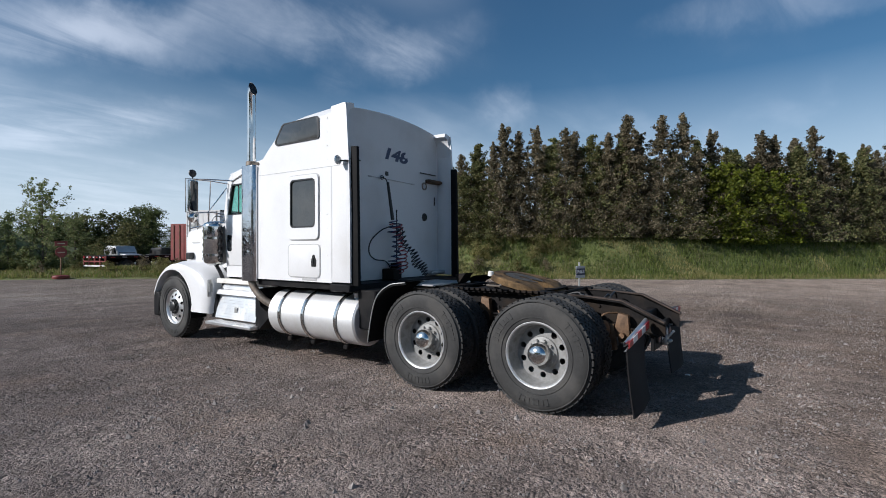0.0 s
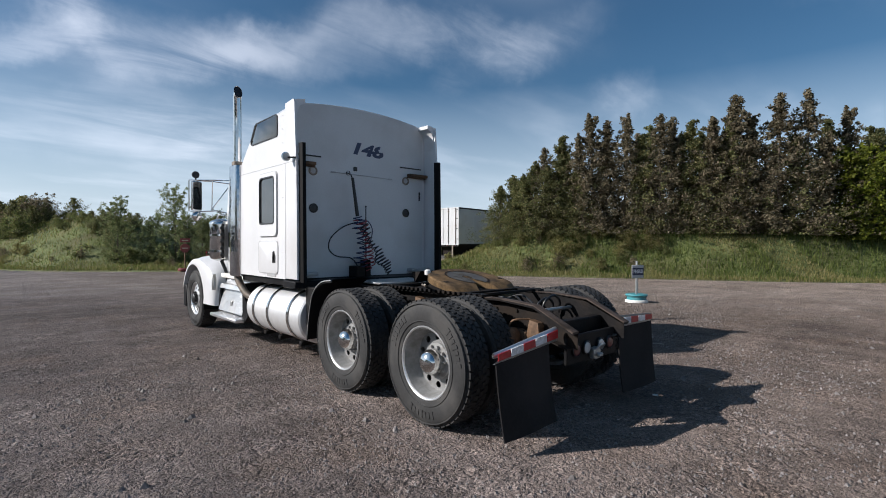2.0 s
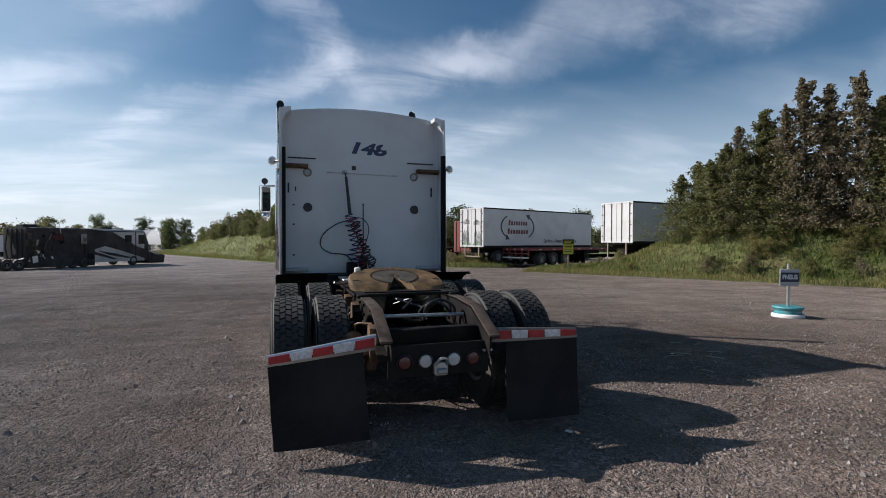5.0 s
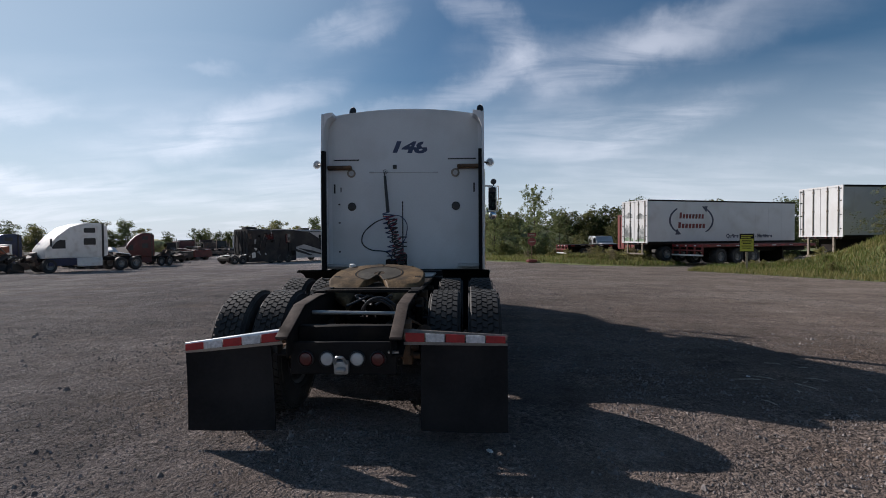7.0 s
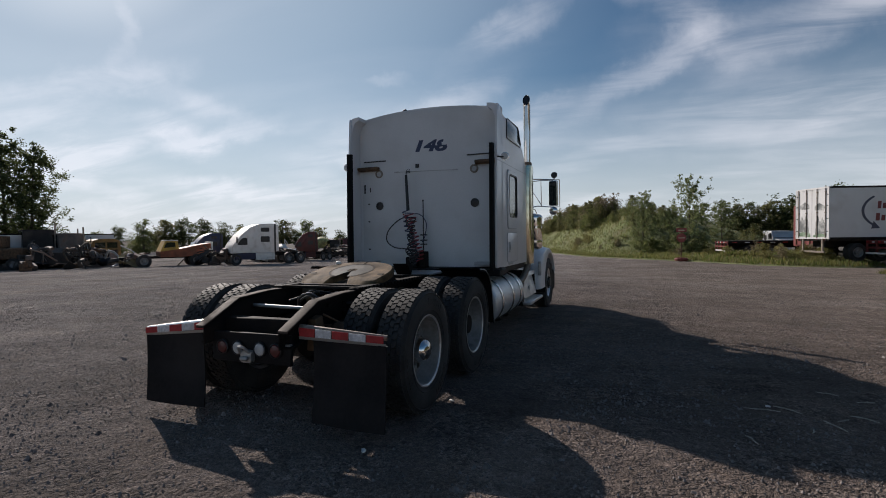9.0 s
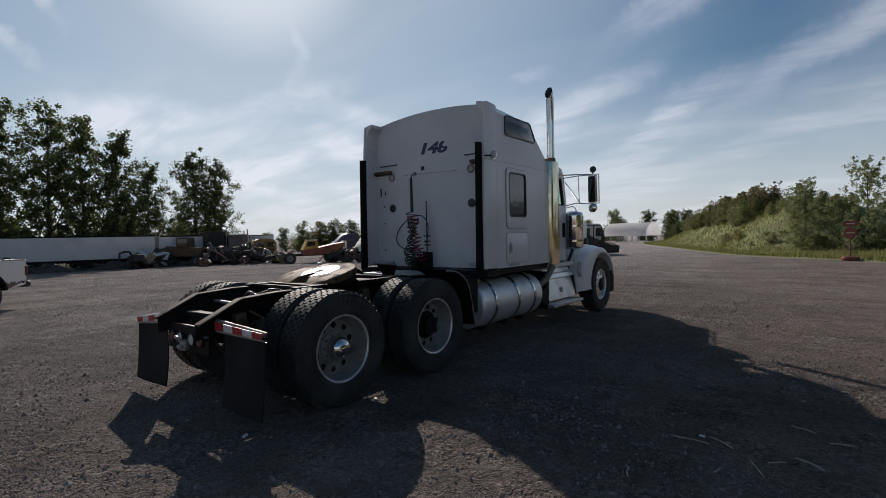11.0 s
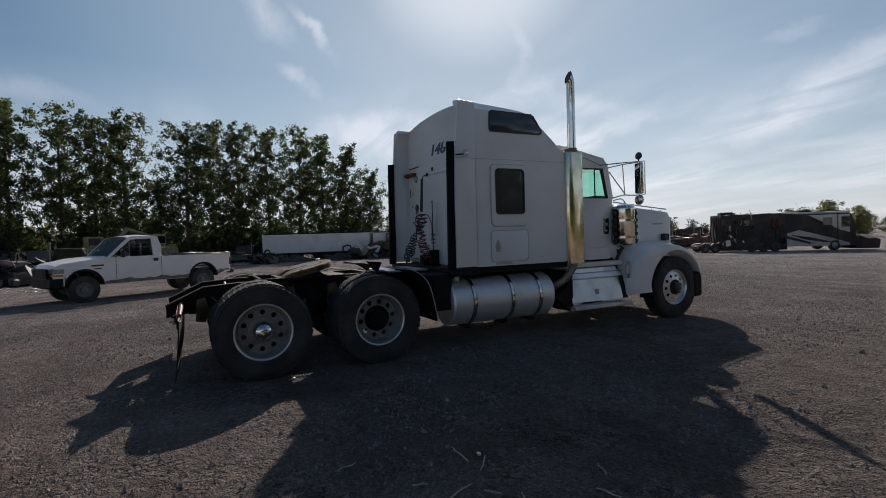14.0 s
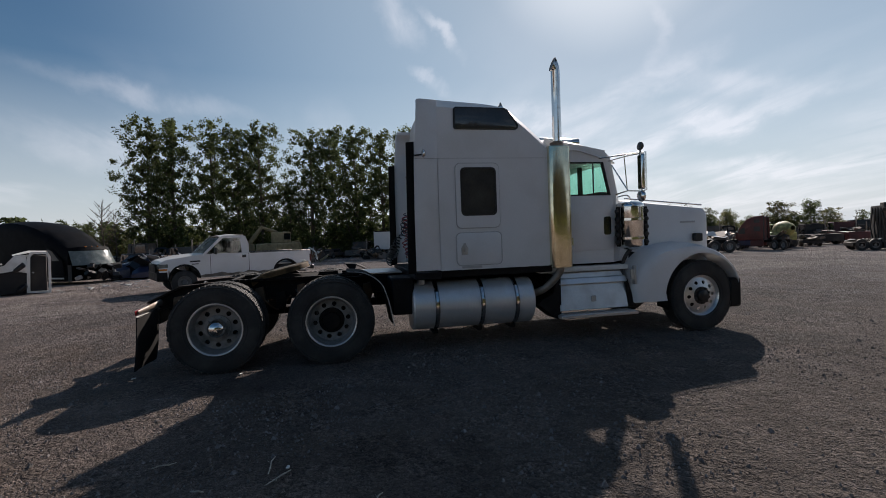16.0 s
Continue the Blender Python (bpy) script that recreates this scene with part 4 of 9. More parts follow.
# fleet number
lettering("unit_number", "148", .27, M["ink"], sleeper, pose(.05, 2.8465, 2.955, 90, 2, 0) @ Matrix.Diagonal((1.38, .84, 1, 1)), "faded dark blue numerals", .001, .22)
bm = B()                                             # paint worn off the last numeral
prism(bm, [(.262, 2.962), (.31, 2.958), (.38, 2.965), (.42, 3.06), (.34, 3.09), (.30, 3.06), (.285, 3.01)], "y", 2.8425, 2.8445)
part("worn_patch", bm, M["wall_white"], sleeper, "patch where the numeral has flaked away", 0)

# hose carrier, hoses and antenna
bm = B()
tube(bm, [(-.285, 2.83, 2.60), (-.285, 2.74, 2.57), (-.275, 2.71, 2.50)], .008, 6)
cyl(bm, (-.275, 2.71, 2.52), (-.225, 2.66, 1.98), .020, .026, 10)
lathe(bm, [(.03, 0), (.034, .01), (.03, .02)], (-.285, 2.80, 2.595), (0, 1, 0), 14)
carrier = part("hose_carrier", bm, M["plastic"], truck, "black spring hose carrier")


def coil(p0, p1, r, turns, bulge, rr=.008, ph=0.0):
    p0, p1 = Vector(p0), Vector(p1)
    d, u, v = basis(p1 - p0)
    pts = []
    n = turns * 12
    for i in range(n + 1):
        t = i / n
        a = 2 * math.pi * turns * t + ph
        c = p0.lerp(p1, t) + Vector(bulge) * math.sin(math.pi * t)
        pts.append(c + (u * math.cos(a) + v * math.sin(a)) * r * (1 + .35 * math.sin(9 * t + ph)) + u * .02 * math.sin(23 * t) + v * .018 * math.cos(17 * t + ph))
    bm = B()
    tube(bm, pts, rr, 6)
    return bm


part("coiled_hose", coil((-.23, 2.66, 1.98), (-.17, 2.72, 1.22), .066, 11, (.02, -.06, 0), .008), M["hose_blue"], carrier, "coiled dark air hose")
part("coiled_hose", coil((-.21, 2.65, 1.94), (-.04, 2.66, 1.22), .060, 13, (.03, -.06, 0), .008, 1.0), M["hose_red"], carrier, "coiled red air hose")
part("coiled_hose", coil((-.16, 2.63, 1.85), (.06, 2.26, 1.19), .055, 16, (0, -.04, -.06), .009, 2.0), M["plastic"], carrier, "coiled black electric cable")
bm = B()
tube(bm, curve_pts([(-.22, 2.66, 1.90), (-.42, 2.70, 1.83), (-.60, 2.73, 1.68), (-.63, 2.74, 1.52), (-.50, 2.75, 1.42), (-.28, 2.75, 1.39), (-.18, 2.74, 1.28), (-.18, 2.74, 1.18)]), .009, 6)
part("hose_loop", bm, M["plastic"], carrier)
bm = B()
tube(bm, curve_pts([(-.20, 2.66, 1.92), (-.05, 2.68, 1.92), (.05, 2.70, 1.80), (.03, 2.72, 1.62), (-.03, 2.74, 1.5)]), .007, 6)
part("hose_loop", bm, M["hose_blue"], carrier)
bm = B()
cyl(bm, (-.02, 2.76, 1.15), (-.02, 2.76, 2.13), .010, .008, 8)
ball(bm, (-.02, 2.76, 2.13), .014, seg=8)
for z in (1.52, 1.60, 1.46):
    span(bm, -.07, .04, 2.745, 2.775, z, z + .018, .003)
part("rod", bm, M["plastic"], truck, "black upright rod")
bm = B()
span(bm, -.26, -.12, 2.62, 2.84, 1.12, 1.28, .012)
span(bm, -.07, .03, 2.70, 2.84, 1.12, 1.36, .01)
part("valve_block", bm, M["frame"], truck)

# black sill behind and under the sleeper
bm = B()
span(bm, -1.235, 1.24, 2.50, 2.86, 1.02, 1.115, .012)
span(bm, -1.15, 1.15, 2.86, 4.5, 1.03, 1.122, .01)
part("sleeper_base", bm, M["black"], truck)

# -- cab --
CW = 1.0


def cab_roof_row(y, z, w):
    return [(-w, y, z - .14), (-w + .03, y, z - .05), (-w * .8, y, z + .01), (-w * .4, y, z + .05), (0, y, z + .06), (w * .4, y, z + .05), (w * .8, y, z + .01), (w - .03, y, z - .05), (w, y, z - .14)]


bm = B()
loft(bm, [cab_roof_row(4.5, 2.96, .99), cab_roof_row(5.0, 2.93, .98), cab_roof_row(5.25, 2.87, .97), cab_roof_row(5.45, 2.77, .95), cab_roof_row(5.56, 2.66, .93)])
top = [[Vector(p) for p in r] for r in (cab_roof_row(4.5, 2.92, .97), cab_roof_row(5.45, 2.72, .93), cab_roof_row(5.54, 2.63, .92))]
loft(bm, top)
cab = part("cab_roof", bm, M["white"], truck, "rounded white cab roof")
bm = B()
loft(bm, [[(-CW, 4.5, 1.11), (-CW, 4.5, 2.12), (CW, 4.5, 2.12), (CW, 4.5, 1.11)], [(-CW, 5.55, 1.11), (-CW, 5.62, 2.12), (CW, 5.62, 2.12), (CW, 5.55, 1.11)], [(-.72, 5.85, 1.11), (-.72, 5.85, 2.02), (.72, 5.85, 2.02), (.72, 5.85, 1.11)]], caps=True)
part("cab_body", bm, M["white"], truck, "white cab lower body")
for s in (-1, 1):
    bm = B()                                         # pillars round the door window
    prism(bm, [(4.5, 2.10), (4.5, 2.95), (4.82, 2.90), (4.82, 2.10)], "x", s * (CW - .05), s * (CW - .005))
    prism(bm, [(5.55, 2.10), (5.42, 2.62), (5.46, 2.76), (5.54, 2.68), (5.66, 2.10)], "x", s * (CW - .07), s * (CW - .01))
    prism(bm, [(4.82, 2.60), (4.82, 2.90), (5.46, 2.78), (5.43, 2.60)], "x", s * (CW - .05), s * (CW - .005))
    part("window_pillar", bm, M["white"], truck)
    w = [(4.83, 2.115), (4.83, 2.605), (5.42, 2.605), (5.53, 2.115)]
    bm = B()
    prism(bm, w, "x", s * (CW - .035), s * (CW - .030))
    g = part("door_window", bm, M["glass_cab"], truck, "green-tinted door window")
    g.visible_shadow = False
    bm = B()
    ring_prism(bm, grow(w, .004), grow(w, -.022), "x", s * (CW - .045), s * (CW + .002))
    cyl(bm, (s * (CW - .03), 5.27, 2.11), (s * (CW - .03), 5.27, 2.60), .011, seg=6)
    part("gasket", bm, M["plastic"], g)
    # door skin, peep window, handle, drip rail
    d = rrect(5.13, 1.70, .86, .80, .06)
    bm = B()
    prism(bm, d, "x", s * (CW - .002), s * (CW + .012), 0.004)
    cd = part("cab_door", bm, M["white"], truck, "white cab door")
    bm = B()
    prism(bm, rrect(5.46, 1.66, .12, .27, .03), "x", s * (CW + .010), s * (CW + .016))
    part("peep_window", bm, M["glass_dark"], cd)
    bm = B()
    span(bm, s * (CW + .010), s * (CW + .024), 4.84, 4.90, 1.38, 1.50, .004)
    span(bm, s * (CW + .02), s * (CW + .04), 4.855, 4.885, 1.40, 1.46, .004)
    part("door_handle", bm, M["chrome"], cd, "chrome door handle")
    bm = B()
    tube(bm, [(s * (CW - .0), 4.55, 2.80), (s * (CW + .012), 5.0, 2.78), (s * (CW + .006), 5.42, 2.66)], .012, 6)
    part("drip_rail", bm, M["white"], cab)
bm = B()
prism(bm, [(5.60, 2.12), (5.50, 2.66), (5.51, 2.665), (5.61, 2.125)], "x", -.92, .92)
ws = part("windscreen", bm, M["glass_cab"], truck, "tinted windscreen")
ws.visible_shadow = False
bm = B()
span(bm, -.02, .02, 5.53, 5.60, 2.12, 2.66)
part("centre_post", bm, M["plastic"], ws)
bm = B()                                             # visor
loft(bm, [[(-.93, 5.50, 2.70), (0, 5.53, 2.76), (.93, 5.50, 2.70)], [(-.93, 5.66, 2.60), (0, 5.72, 2.64), (.93, 5.66, 2.60)]])
loft(bm, [[(-.93, 5.50, 2.69), (0, 5.53, 2.75), (.93, 5.50, 2.69)], [(-.93, 5.66, 2.59), (0, 5.72, 2.63), (.93, 5.66, 2.59)]])
part("sun_visor", bm, M["alu"], cab)
for x in (-.62, -.3, 0, .3, .62):
    bm = B()
    ball(bm, (x, 5.36, 2.865 - .05 * abs(x)), .045, .9, 1.3, .8, 10)
    part("cab_light", bm, M["amber"], cab, "amber cab roof light")
for s in (-1, 1):
    bm = B()
    cyl(bm, (s * .45, 4.62, 3.04), (s * .45, 5.18, 3.0), .035, .05, 10)
    cyl(bm, (s * .45, 5.18, 3.0), (s * .45, 5.30, 2.99), .05, .075, 12)
    part("air_horn", bm, M["chrome"], cab, "chrome roof air horn")
    bm = B()
    span(bm, s * .5 - .25, s * .5 + .25, 4.75, 5.20, 1.5, 2.15, .06)
    span(bm, s * .5 - .22, s * .5 + .22, 4.60, 4.74, 2.05, 2.28, .05)
    part("seat", bm, M["seat"], truck, "dark cab seat")
bm = B()
span(bm, -.93, .93, 5.36, 5.60, 2.0, 2.17, .04)
lathe(bm, [(.22, 0), (.235, .015), (.22, .03), (.205, .015)], (-.5, 5.26, 2.20), (0, -.5, 1), 24, closed=True)
part("dashboard", bm, M["seat"], truck)
bm = B()
span(bm, -.95, .95, 4.5, 4.53, 2.1, 2.55)
part("cab_back", bm, M["seat"], truck)

# -- hood and fenders --
def hood_row(y, w, zt, zb):
    return [(-w, y, zb), (-w, y, zt - .10), (-w + .03, y, zt - .03), (-w * .75, y, zt), (0, y, zt + .025), (w * .75, y, zt), (w - .03, y, zt - .03), (w, y, zt - .10), (w, y, zb)]


bm = B()
loft(bm, [hood_row(5.72, .80, 2.07, 1.15), hood_row(6.05, .72, 2.055, 1.0), hood_row(6.6, .68, 2.0, 1.0), hood_row(7.2, .655, 1.945, 1.0), hood_row(7.42, .65, 1.92, .95), hood_row(7.48, .64, 1.86, .95)], caps=True)
hood = part("hood", bm, M["white"], truck, "long white engine hood", 30)
for s in (-1, 1):
    bm = B()
    span(bm, s * .655, s * .668, 6.96, 7.24, 1.665, 1.695, .003)
    part("hood_badge", bm, M["grey_paint"], hood)
    bm = B()
    span(bm, s * .66, s * .75, 7.18, 7.32, 1.36, 1.49, .012)
    part("turn_signal", bm, M["plastic"], hood, "side turn signal")
    bm = B()
    tube(bm, [(s * .70, 5.95, 2.075), (s * .62, 6.8, 2.005), (s * .6, 7.42, 1.95)], .012, 6)
    part("hood_trim", bm, M["chrome"], hood)
    bm = B()
    FO = curve_pts([(s * 1.2, 5.80, .50), (s * 1.2, 5.78, .75), (s * 1.2, 5.88, 1.02), (s * 1.2, 6.15, 1.22), (s * 1.2, 6.55, 1.31), (s * 1.2, 6.92, 1.32), (s * 1.2, 7.22, 1.22), (s * 1.2, 7.44, 1.05), (s * 1.2, 7.56, .88)], 6)
    nF = len(FO) - 1
    rows = []
    for k, p in enumerate(FO):
        t = k / nF
        a = radians(200 - 185 * t ** .93)
        ay, az = 6.945 + .655 * math.cos(a), max(.5, .54 + .655 * math.sin(a))
        if t < .12:
            ay, az = 6.32, .50 + .06 * t
        oy, oz = p.y, p.z
        ix = .66 + .14 * max(0, 1 - t * 3)
        lift = .05 * math.sin(math.pi * min(1, t * 1.2))
        rows.append([(s * ix, oy + .03 * (1 - t), oz + lift), (s * .86, oy, oz + lift * .9), (s * 1.02, oy, oz + .015), (s * 1.12, oy + (ay - oy) * .04, oz + (az - oz) * .06 - .01),
                     (s * 1.175, oy + (ay - oy) * .14, oz + (az - oz) * .20), (s * 1.195, oy + (ay - oy) * .45, oz + (az - oz) * .5), (s * 1.19, ay, az), (s * 1.16, ay + .005, az - .005), (s * .8, ay, az)])
    loft(bm, rows)
    part("fender", bm, M["white"], truck, "broad white front fender", 50)
    bm = B()
    prism(bm, [(5.72, .48), (5.74, 1.0), (5.95, 1.25), (6.3, 1.2), (6.34, .5)], "x", s * .70, s * .74)
    part("inner_fender", bm, M["black"], truck)
    bm = B()
    span(bm, s * .9, s * 1.18, 6.34, 6.35, .38, .95)
    part("splash_flap", bm, M["flap"], truck)
    bm = B()
    span(bm, s * 1.14, s * 1.205, 5.76, 5.80, .78, 1.06, .01)
    cyl(bm, (s * 1.17, 5.75, .86), (s * 1.17, 5.75, 1.0), .03, seg=10)
    part("fender_latch", bm, M["galv"], truck)
bm = B()
span(bm, -1.18, 1.18, 7.42, 7.64, .33, .78, .03)
part("bumper", bm, M["black"], truck, "black front bumper")
bm = B()
span(bm, -.55, .55, 7.47, 7.50, 1.0, 1.85, .01)
part("grille", bm, M["chrome"], hood)

# air cleaners, with their light bars
for s in (-1, 1):
    bm = B()
    lathe(bm, [(.0, 1.29), (.10, 1.29), (.175, 1.33), (.19, 1.36), (.19, 1.92), (.197, 1.925), (.197, 1.955), (.17, 1.99), (.08, 2.02), (.0, 2.025)], (s * 1.03, 5.83, 0), (0, 0, 1), 32)
    ac = part("air_cleaner", bm, M["chrome"], truck, "chrome cylinder air cleaner", 50)
    for z in (1.46, 1.74):
        bm = B()
        lathe(bm, [(.192, z - .02), (.199, z - .018), (.199, z + .018), (.192, z + .02)], (s * 1.03, 5.83, 0), (0, 0, 1), 32)
        part("band", bm, M["chrome"], ac)
    for yy in (5.60, 6.05):
        bm = B()
        span(bm, s * 1.06, s * 1.10, yy - .03, yy + .03, 1.34, 1.93, .01)
        bar = part("light_bar", bm, M["black"], ac, "upright bar with marker lights")
        for k in range(5):
            bm = B()
            lathe(bm, [(.036, 0), (.036, .012), (.030, .022), (.012, .028), (0, .029)], (s * 1.10, yy - (.03 if yy < 5.8 else 0), 1.40 + k * .115), (s, 0, 0) if yy > 5.8 else (s * .25, -1, 0), 16)
            part("marker_lamp", bm, M["plastic"], bar)
    bm = B()
    tube(bm, curve_pts([(s * 1.03, 5.83, 1.30), (s * 1.02, 5.76, 1.22), (s * .98, 5.70, 1.05), (s * .97, 5.70, .90)]), .03, 8)
    part("intake_pipe", bm, M["plastic"], ac)
    bm = B()
    span(bm, s * .72, s * .95, 5.70, 5.86, 1.55, 1.60)
    part("bracket", bm, M["black"], ac)

# mirrors
for s in (-1, 1):
    X, Y = s * 1.46, 5.72
    bm = B()
    turn = pose(X, Y + .02, 0, 0, 0, -s * 20) @ pose(-X, -Y - .02, 0)
    prism(bm, rrect(X, 2.40, .18, .50, .03), "y", Y, Y + .055, 0.008)
    bmesh.ops.transform(bm, matrix=turn, verts=bm.verts)
    mr = part("door_mirror", bm, M["chrome"], truck, "tall chrome door mirror")
    bm = B()
    prism(bm, rrect(X, 2.40, .155, .47, .025), "y", Y - .006, Y + .002)
    bmesh.ops.transform(bm, matrix=turn, verts=bm.verts)
    part("mirror_glass", bm, M["glass_dark"], mr)
    bm = B()
    ball(bm, (X, Y + .02, 2.06), .085, 1, .55, 1, 16)
    part("round_mirror", bm, M["chrome"], mr, "round convex mirror")
    bm = B()
    lathe(bm, [(0, -.035), (.045, -.03), (.062, -.005), (.058, .012), (0, .02)], (X + s * .02, Y, 2.755), (0, -1, .1), 16)
    cyl(bm, (X + s * .02, Y, 2.66), (X + s * .02, Y, 2.72), .012, seg=8)
    part("spot_mirror", bm, M["plastic"], mr, "small black round mirror")
    bm = B()
    tube(bm, [(s * .99, 5.36, 2.66), (s * 1.2, 5.6, 2.675), (X + s * .12, Y + .02, 2.66), (X + s * .12, Y + .02, 2.14), (X, Y + .02, 2.12)], .011, 8)
    tube(bm, [(s * .99, 5.52, 2.62), (s * 1.22, 5.66, 2.655), (X, Y + .02, 2.66)], .009, 8)
    tube(bm, [(s * 1.0, 5.62, 2.12), (s * 1.15, 5.72, 2.16), (X, Y + .02, 2.13)], .010, 8)
    tube(bm, [(s * 1.24, 5.66, 2.15), (s * 1.24, 5.62, 2.66)], .008, 8)
    tube(bm, [(s * 1.0, 5.56, 2.56), (s * 1.25, 5.66, 2.16)], .010, 8)
    tube(bm, curve_pts([(s * 1.0, 5.64, 2.08), (s * 1.08, 5.75, 2.10), (s * 1.12, 5.80, 2.02)]), .010, 8)
    part("mirror_arm", bm, M["chrome"], mr)

# exhaust stacks
SHIELD = [(-1.2, -1.0), (.2, -1.0), (.62, -.95), (.88, -.82), (1.0, -.62), (1.03, -.3), (1.04, 0), (1.03, .3), (1.0, .62), (.88, .82), (.62, .95), (.2, 1.0), (-1.2, 1.0)]
for s in (-1, 1):
    X, Y = s * 1.185, 4.61
    bm = B()
    rows = []
    for z in (1.09, 1.10, 2.79, 2.80):
        k = 1.0 if 1.095 < z < 2.795 else .985
        rows.append([(X + s * .085 * k * q[0], Y + .165 * k * q[1], z) for q in SHIELD])
    loft(bm, rows)
    # right shield carries the painted golden reflection, left one plain dented chrome
    sh = part("heat_shield", bm, M["shield" if s > 0 else "wavy_chrome"], truck, "tall bright exhaust heat shield", 60)
    bm = B()
    rows2 = [[(X + s * .079 * q[0], Y + .157 * q[1], z) for q in SHIELD] for z in (1.10, 2.79)]
    loft(bm, rows2)
    cyl(bm, (X - s * .03, Y, 1.1), (X - s * .03, Y, 2.86), .09, seg=20)
    part("muffler", bm, M["steel"], truck)
    bm = B()
    rows = [[(X + .064 * math.sin(q), Y + .064 * math.cos(q), z) for q in (2 * math.pi * i / 20 for i in range(21))] for z in (2.80, 3.4)]
    tip = []
    for a, ln in ((0, .128), (14, .134), (28, .146), (42, .164), (56, .186), (68, .21)):   # bent back and cut open
        e = (math.cos(radians(a)), math.sin(radians(a)))
        tip.append([(X + .064 * math.sin(q), Y - .064 - .02 * math.sin(radians(a)) + e[0] * ln / 2 * (1 + math.cos(q)), 3.86 + e[1] * ln / 2 * (1 + math.cos(q))) for q in (2 * math.pi * i / 20 for i in range(21))])
    loft(bm, rows + tip)
    pipe = part("stack_pipe", bm, M["chrome"], truck, "tall chrome exhaust stack")
    bm = B()
    lathe(bm, [(.072, 2.80), (.080, 2.81), (.080, 2.86), (.070, 2.87)], (X, Y, 0), (0, 0, 1), 20)
    part("clamp", bm, M["steel"], pipe)
    # black sheet across the cut end stands for the dark hollow pipe
    bm = B()
    bm.faces.new([bm.verts.new((p[0], p[1] + .004, p[2] - .002)) for p in tip[-1][:-1]])
    loft(bm, [[(X + (p[0] - X) * .99, p[1] + .002, p[2]) for p in tip[-2]], [(X + (p[0] - X) * .99, p[1] + .003, p[2]) for p in tip[-1]]])
    part("stack_mouth", bm, M["plastic"], pipe, "black sheet for the dark stack mouth")
    bm = B()
    tube(bm, curve_pts([(X, Y, 1.16), (X - s * .01, Y - .02, 1.02), (X - s * .06, Y - .16, .84), (X - s * .14, Y - .30, .74), (X - s * .26, Y - .42, .70)]), .055, 14)
    part("exhaust_elbow", bm, M["steel"], truck, "worn steel exhaust elbow")

# fuel tanks
for s in (-1, 1):
    X, Z, r = s * .865, .635, .335
    bm = B()
    lathe(bm, [(0, 2.46), (.26, 2.465), (.315, 2.475), (.335, 2.50), (.335, 4.19), (.315, 4.215), (.26, 4.225), (0, 4.23)], (X, 0, Z), (0, 1, 0), 48)
    tk = part("fuel_tank", bm, M["tank"], truck, "satin aluminium fuel tank", 35)
    for y in (2.80, 3.44, 3.94):
        bm = B()
        lathe(bm, [(r + .001, y - .03), (r + .010, y - .03), (r + .010, y + .03), (r + .001, y + .03)], (X, 0, Z), (0, 1, 0), 48)
        st = part("tank_strap", bm, M["worn_strap"], tk, "dark polished tank strap")
        bm = B()
        lathe(bm, [(r + .010, y - .018), (r + .016, y - .016), (r + .016, y + .016), (r + .010, y + .018)], (X, 0, Z), (0, 1, 0), 48)
        part("strap_band", bm, M["chrome"], st)
        bm = B()
        span(bm, X - .16, X + .10, y - .04, y + .04, .24, .30, .01)
        span(bm, X - s * .40, X - s * .30, y - .04, y + .04, .30, 1.0, .01)
        cyl(bm, (X + s * .10, y - .03, .265), (X + s * .10, y + .03, .265), .02, seg=8)
        part("tank_bracket", bm, M["frame"], tk)
    bm = B()
    cyl(bm, (X + s * .1, 2.62, Z + r - .03), (X + s * .11, 2.62, Z + r + .035), .055, seg=18)
    part("fuel_cap", bm, M["alu"], tk)

# steps under the cab
for s in (-1, 1):
    bm = B()
    prism(bm, [(.72, .52), (.72, 1.0), (.93, 1.0), (.985, .975), (1.0, .91), (1.08, .90), (1.105, .83), (1.03, .80), (1.12, .45), (1.10, .44), (.72, .44)] if s > 0 else
          [(-.72, .52), (-.72, 1.0), (-.93, 1.0), (-.985, .975), (-1.0, .91), (-1.08, .90), (-1.105, .83), (-1.03, .80), (-1.12, .45), (-1.10, .44), (-.72, .44)], "y", 4.62, 5.70)
    sb = part("step_box", bm, M["alu"], truck, "ribbed aluminium step box")
    for k in range(7):
        z = .48 + k * .042
        x = 1.117 - (z - .45) * .257
        bm = B()
        box(bm, (s * (x + .0005), 5.16, z), (.006, 1.04, .008), .002)
        part("rib", bm, M["alu"], sb)
    bm = B()
    span(bm, s * .95, s * 1.235, 4.58, 5.80, .345, .395, .008)
    tr = part("step_tread", bm, M["alu"], truck, "long aluminium step tread")
    for k in range(5):
        bm = B()
        span(bm, s * (1.0 + k * .048), s * (1.02 + k * .048), 4.62, 5.76, .394, .401)
        part("tread_rib", bm, M["alu"], tr)
    bm = B()
    prism(bm, [(4.60, .96), (4.52, .70), (4.34, .62), (4.30, .56), (4.58, .33), (4.64, .36), (4.64, .96)], "x", s * .70, s * 1.10)
    part("step_bracket", bm, M["black"], truck)
    bm = B()
    prism(bm, [(5.70, .44), (5.86, .44), (5.72, .86), (5.70, .86)], "x", s * .72, s * 1.08)
    part("step_bracket", bm, M["black"], truck)
    bm = B()
    span(bm, s * .88, s * 1.06, 4.35, 5.76, 1.0, 1.075, .01)
    part("side_fairing", bm, M["white_old"], truck)
    bm = B()
    span(bm, s * 1.08, s * 1.10, 5.12, 5.20, .55, .64, .008)
    part("step_latch", bm, M["galv"], sb)

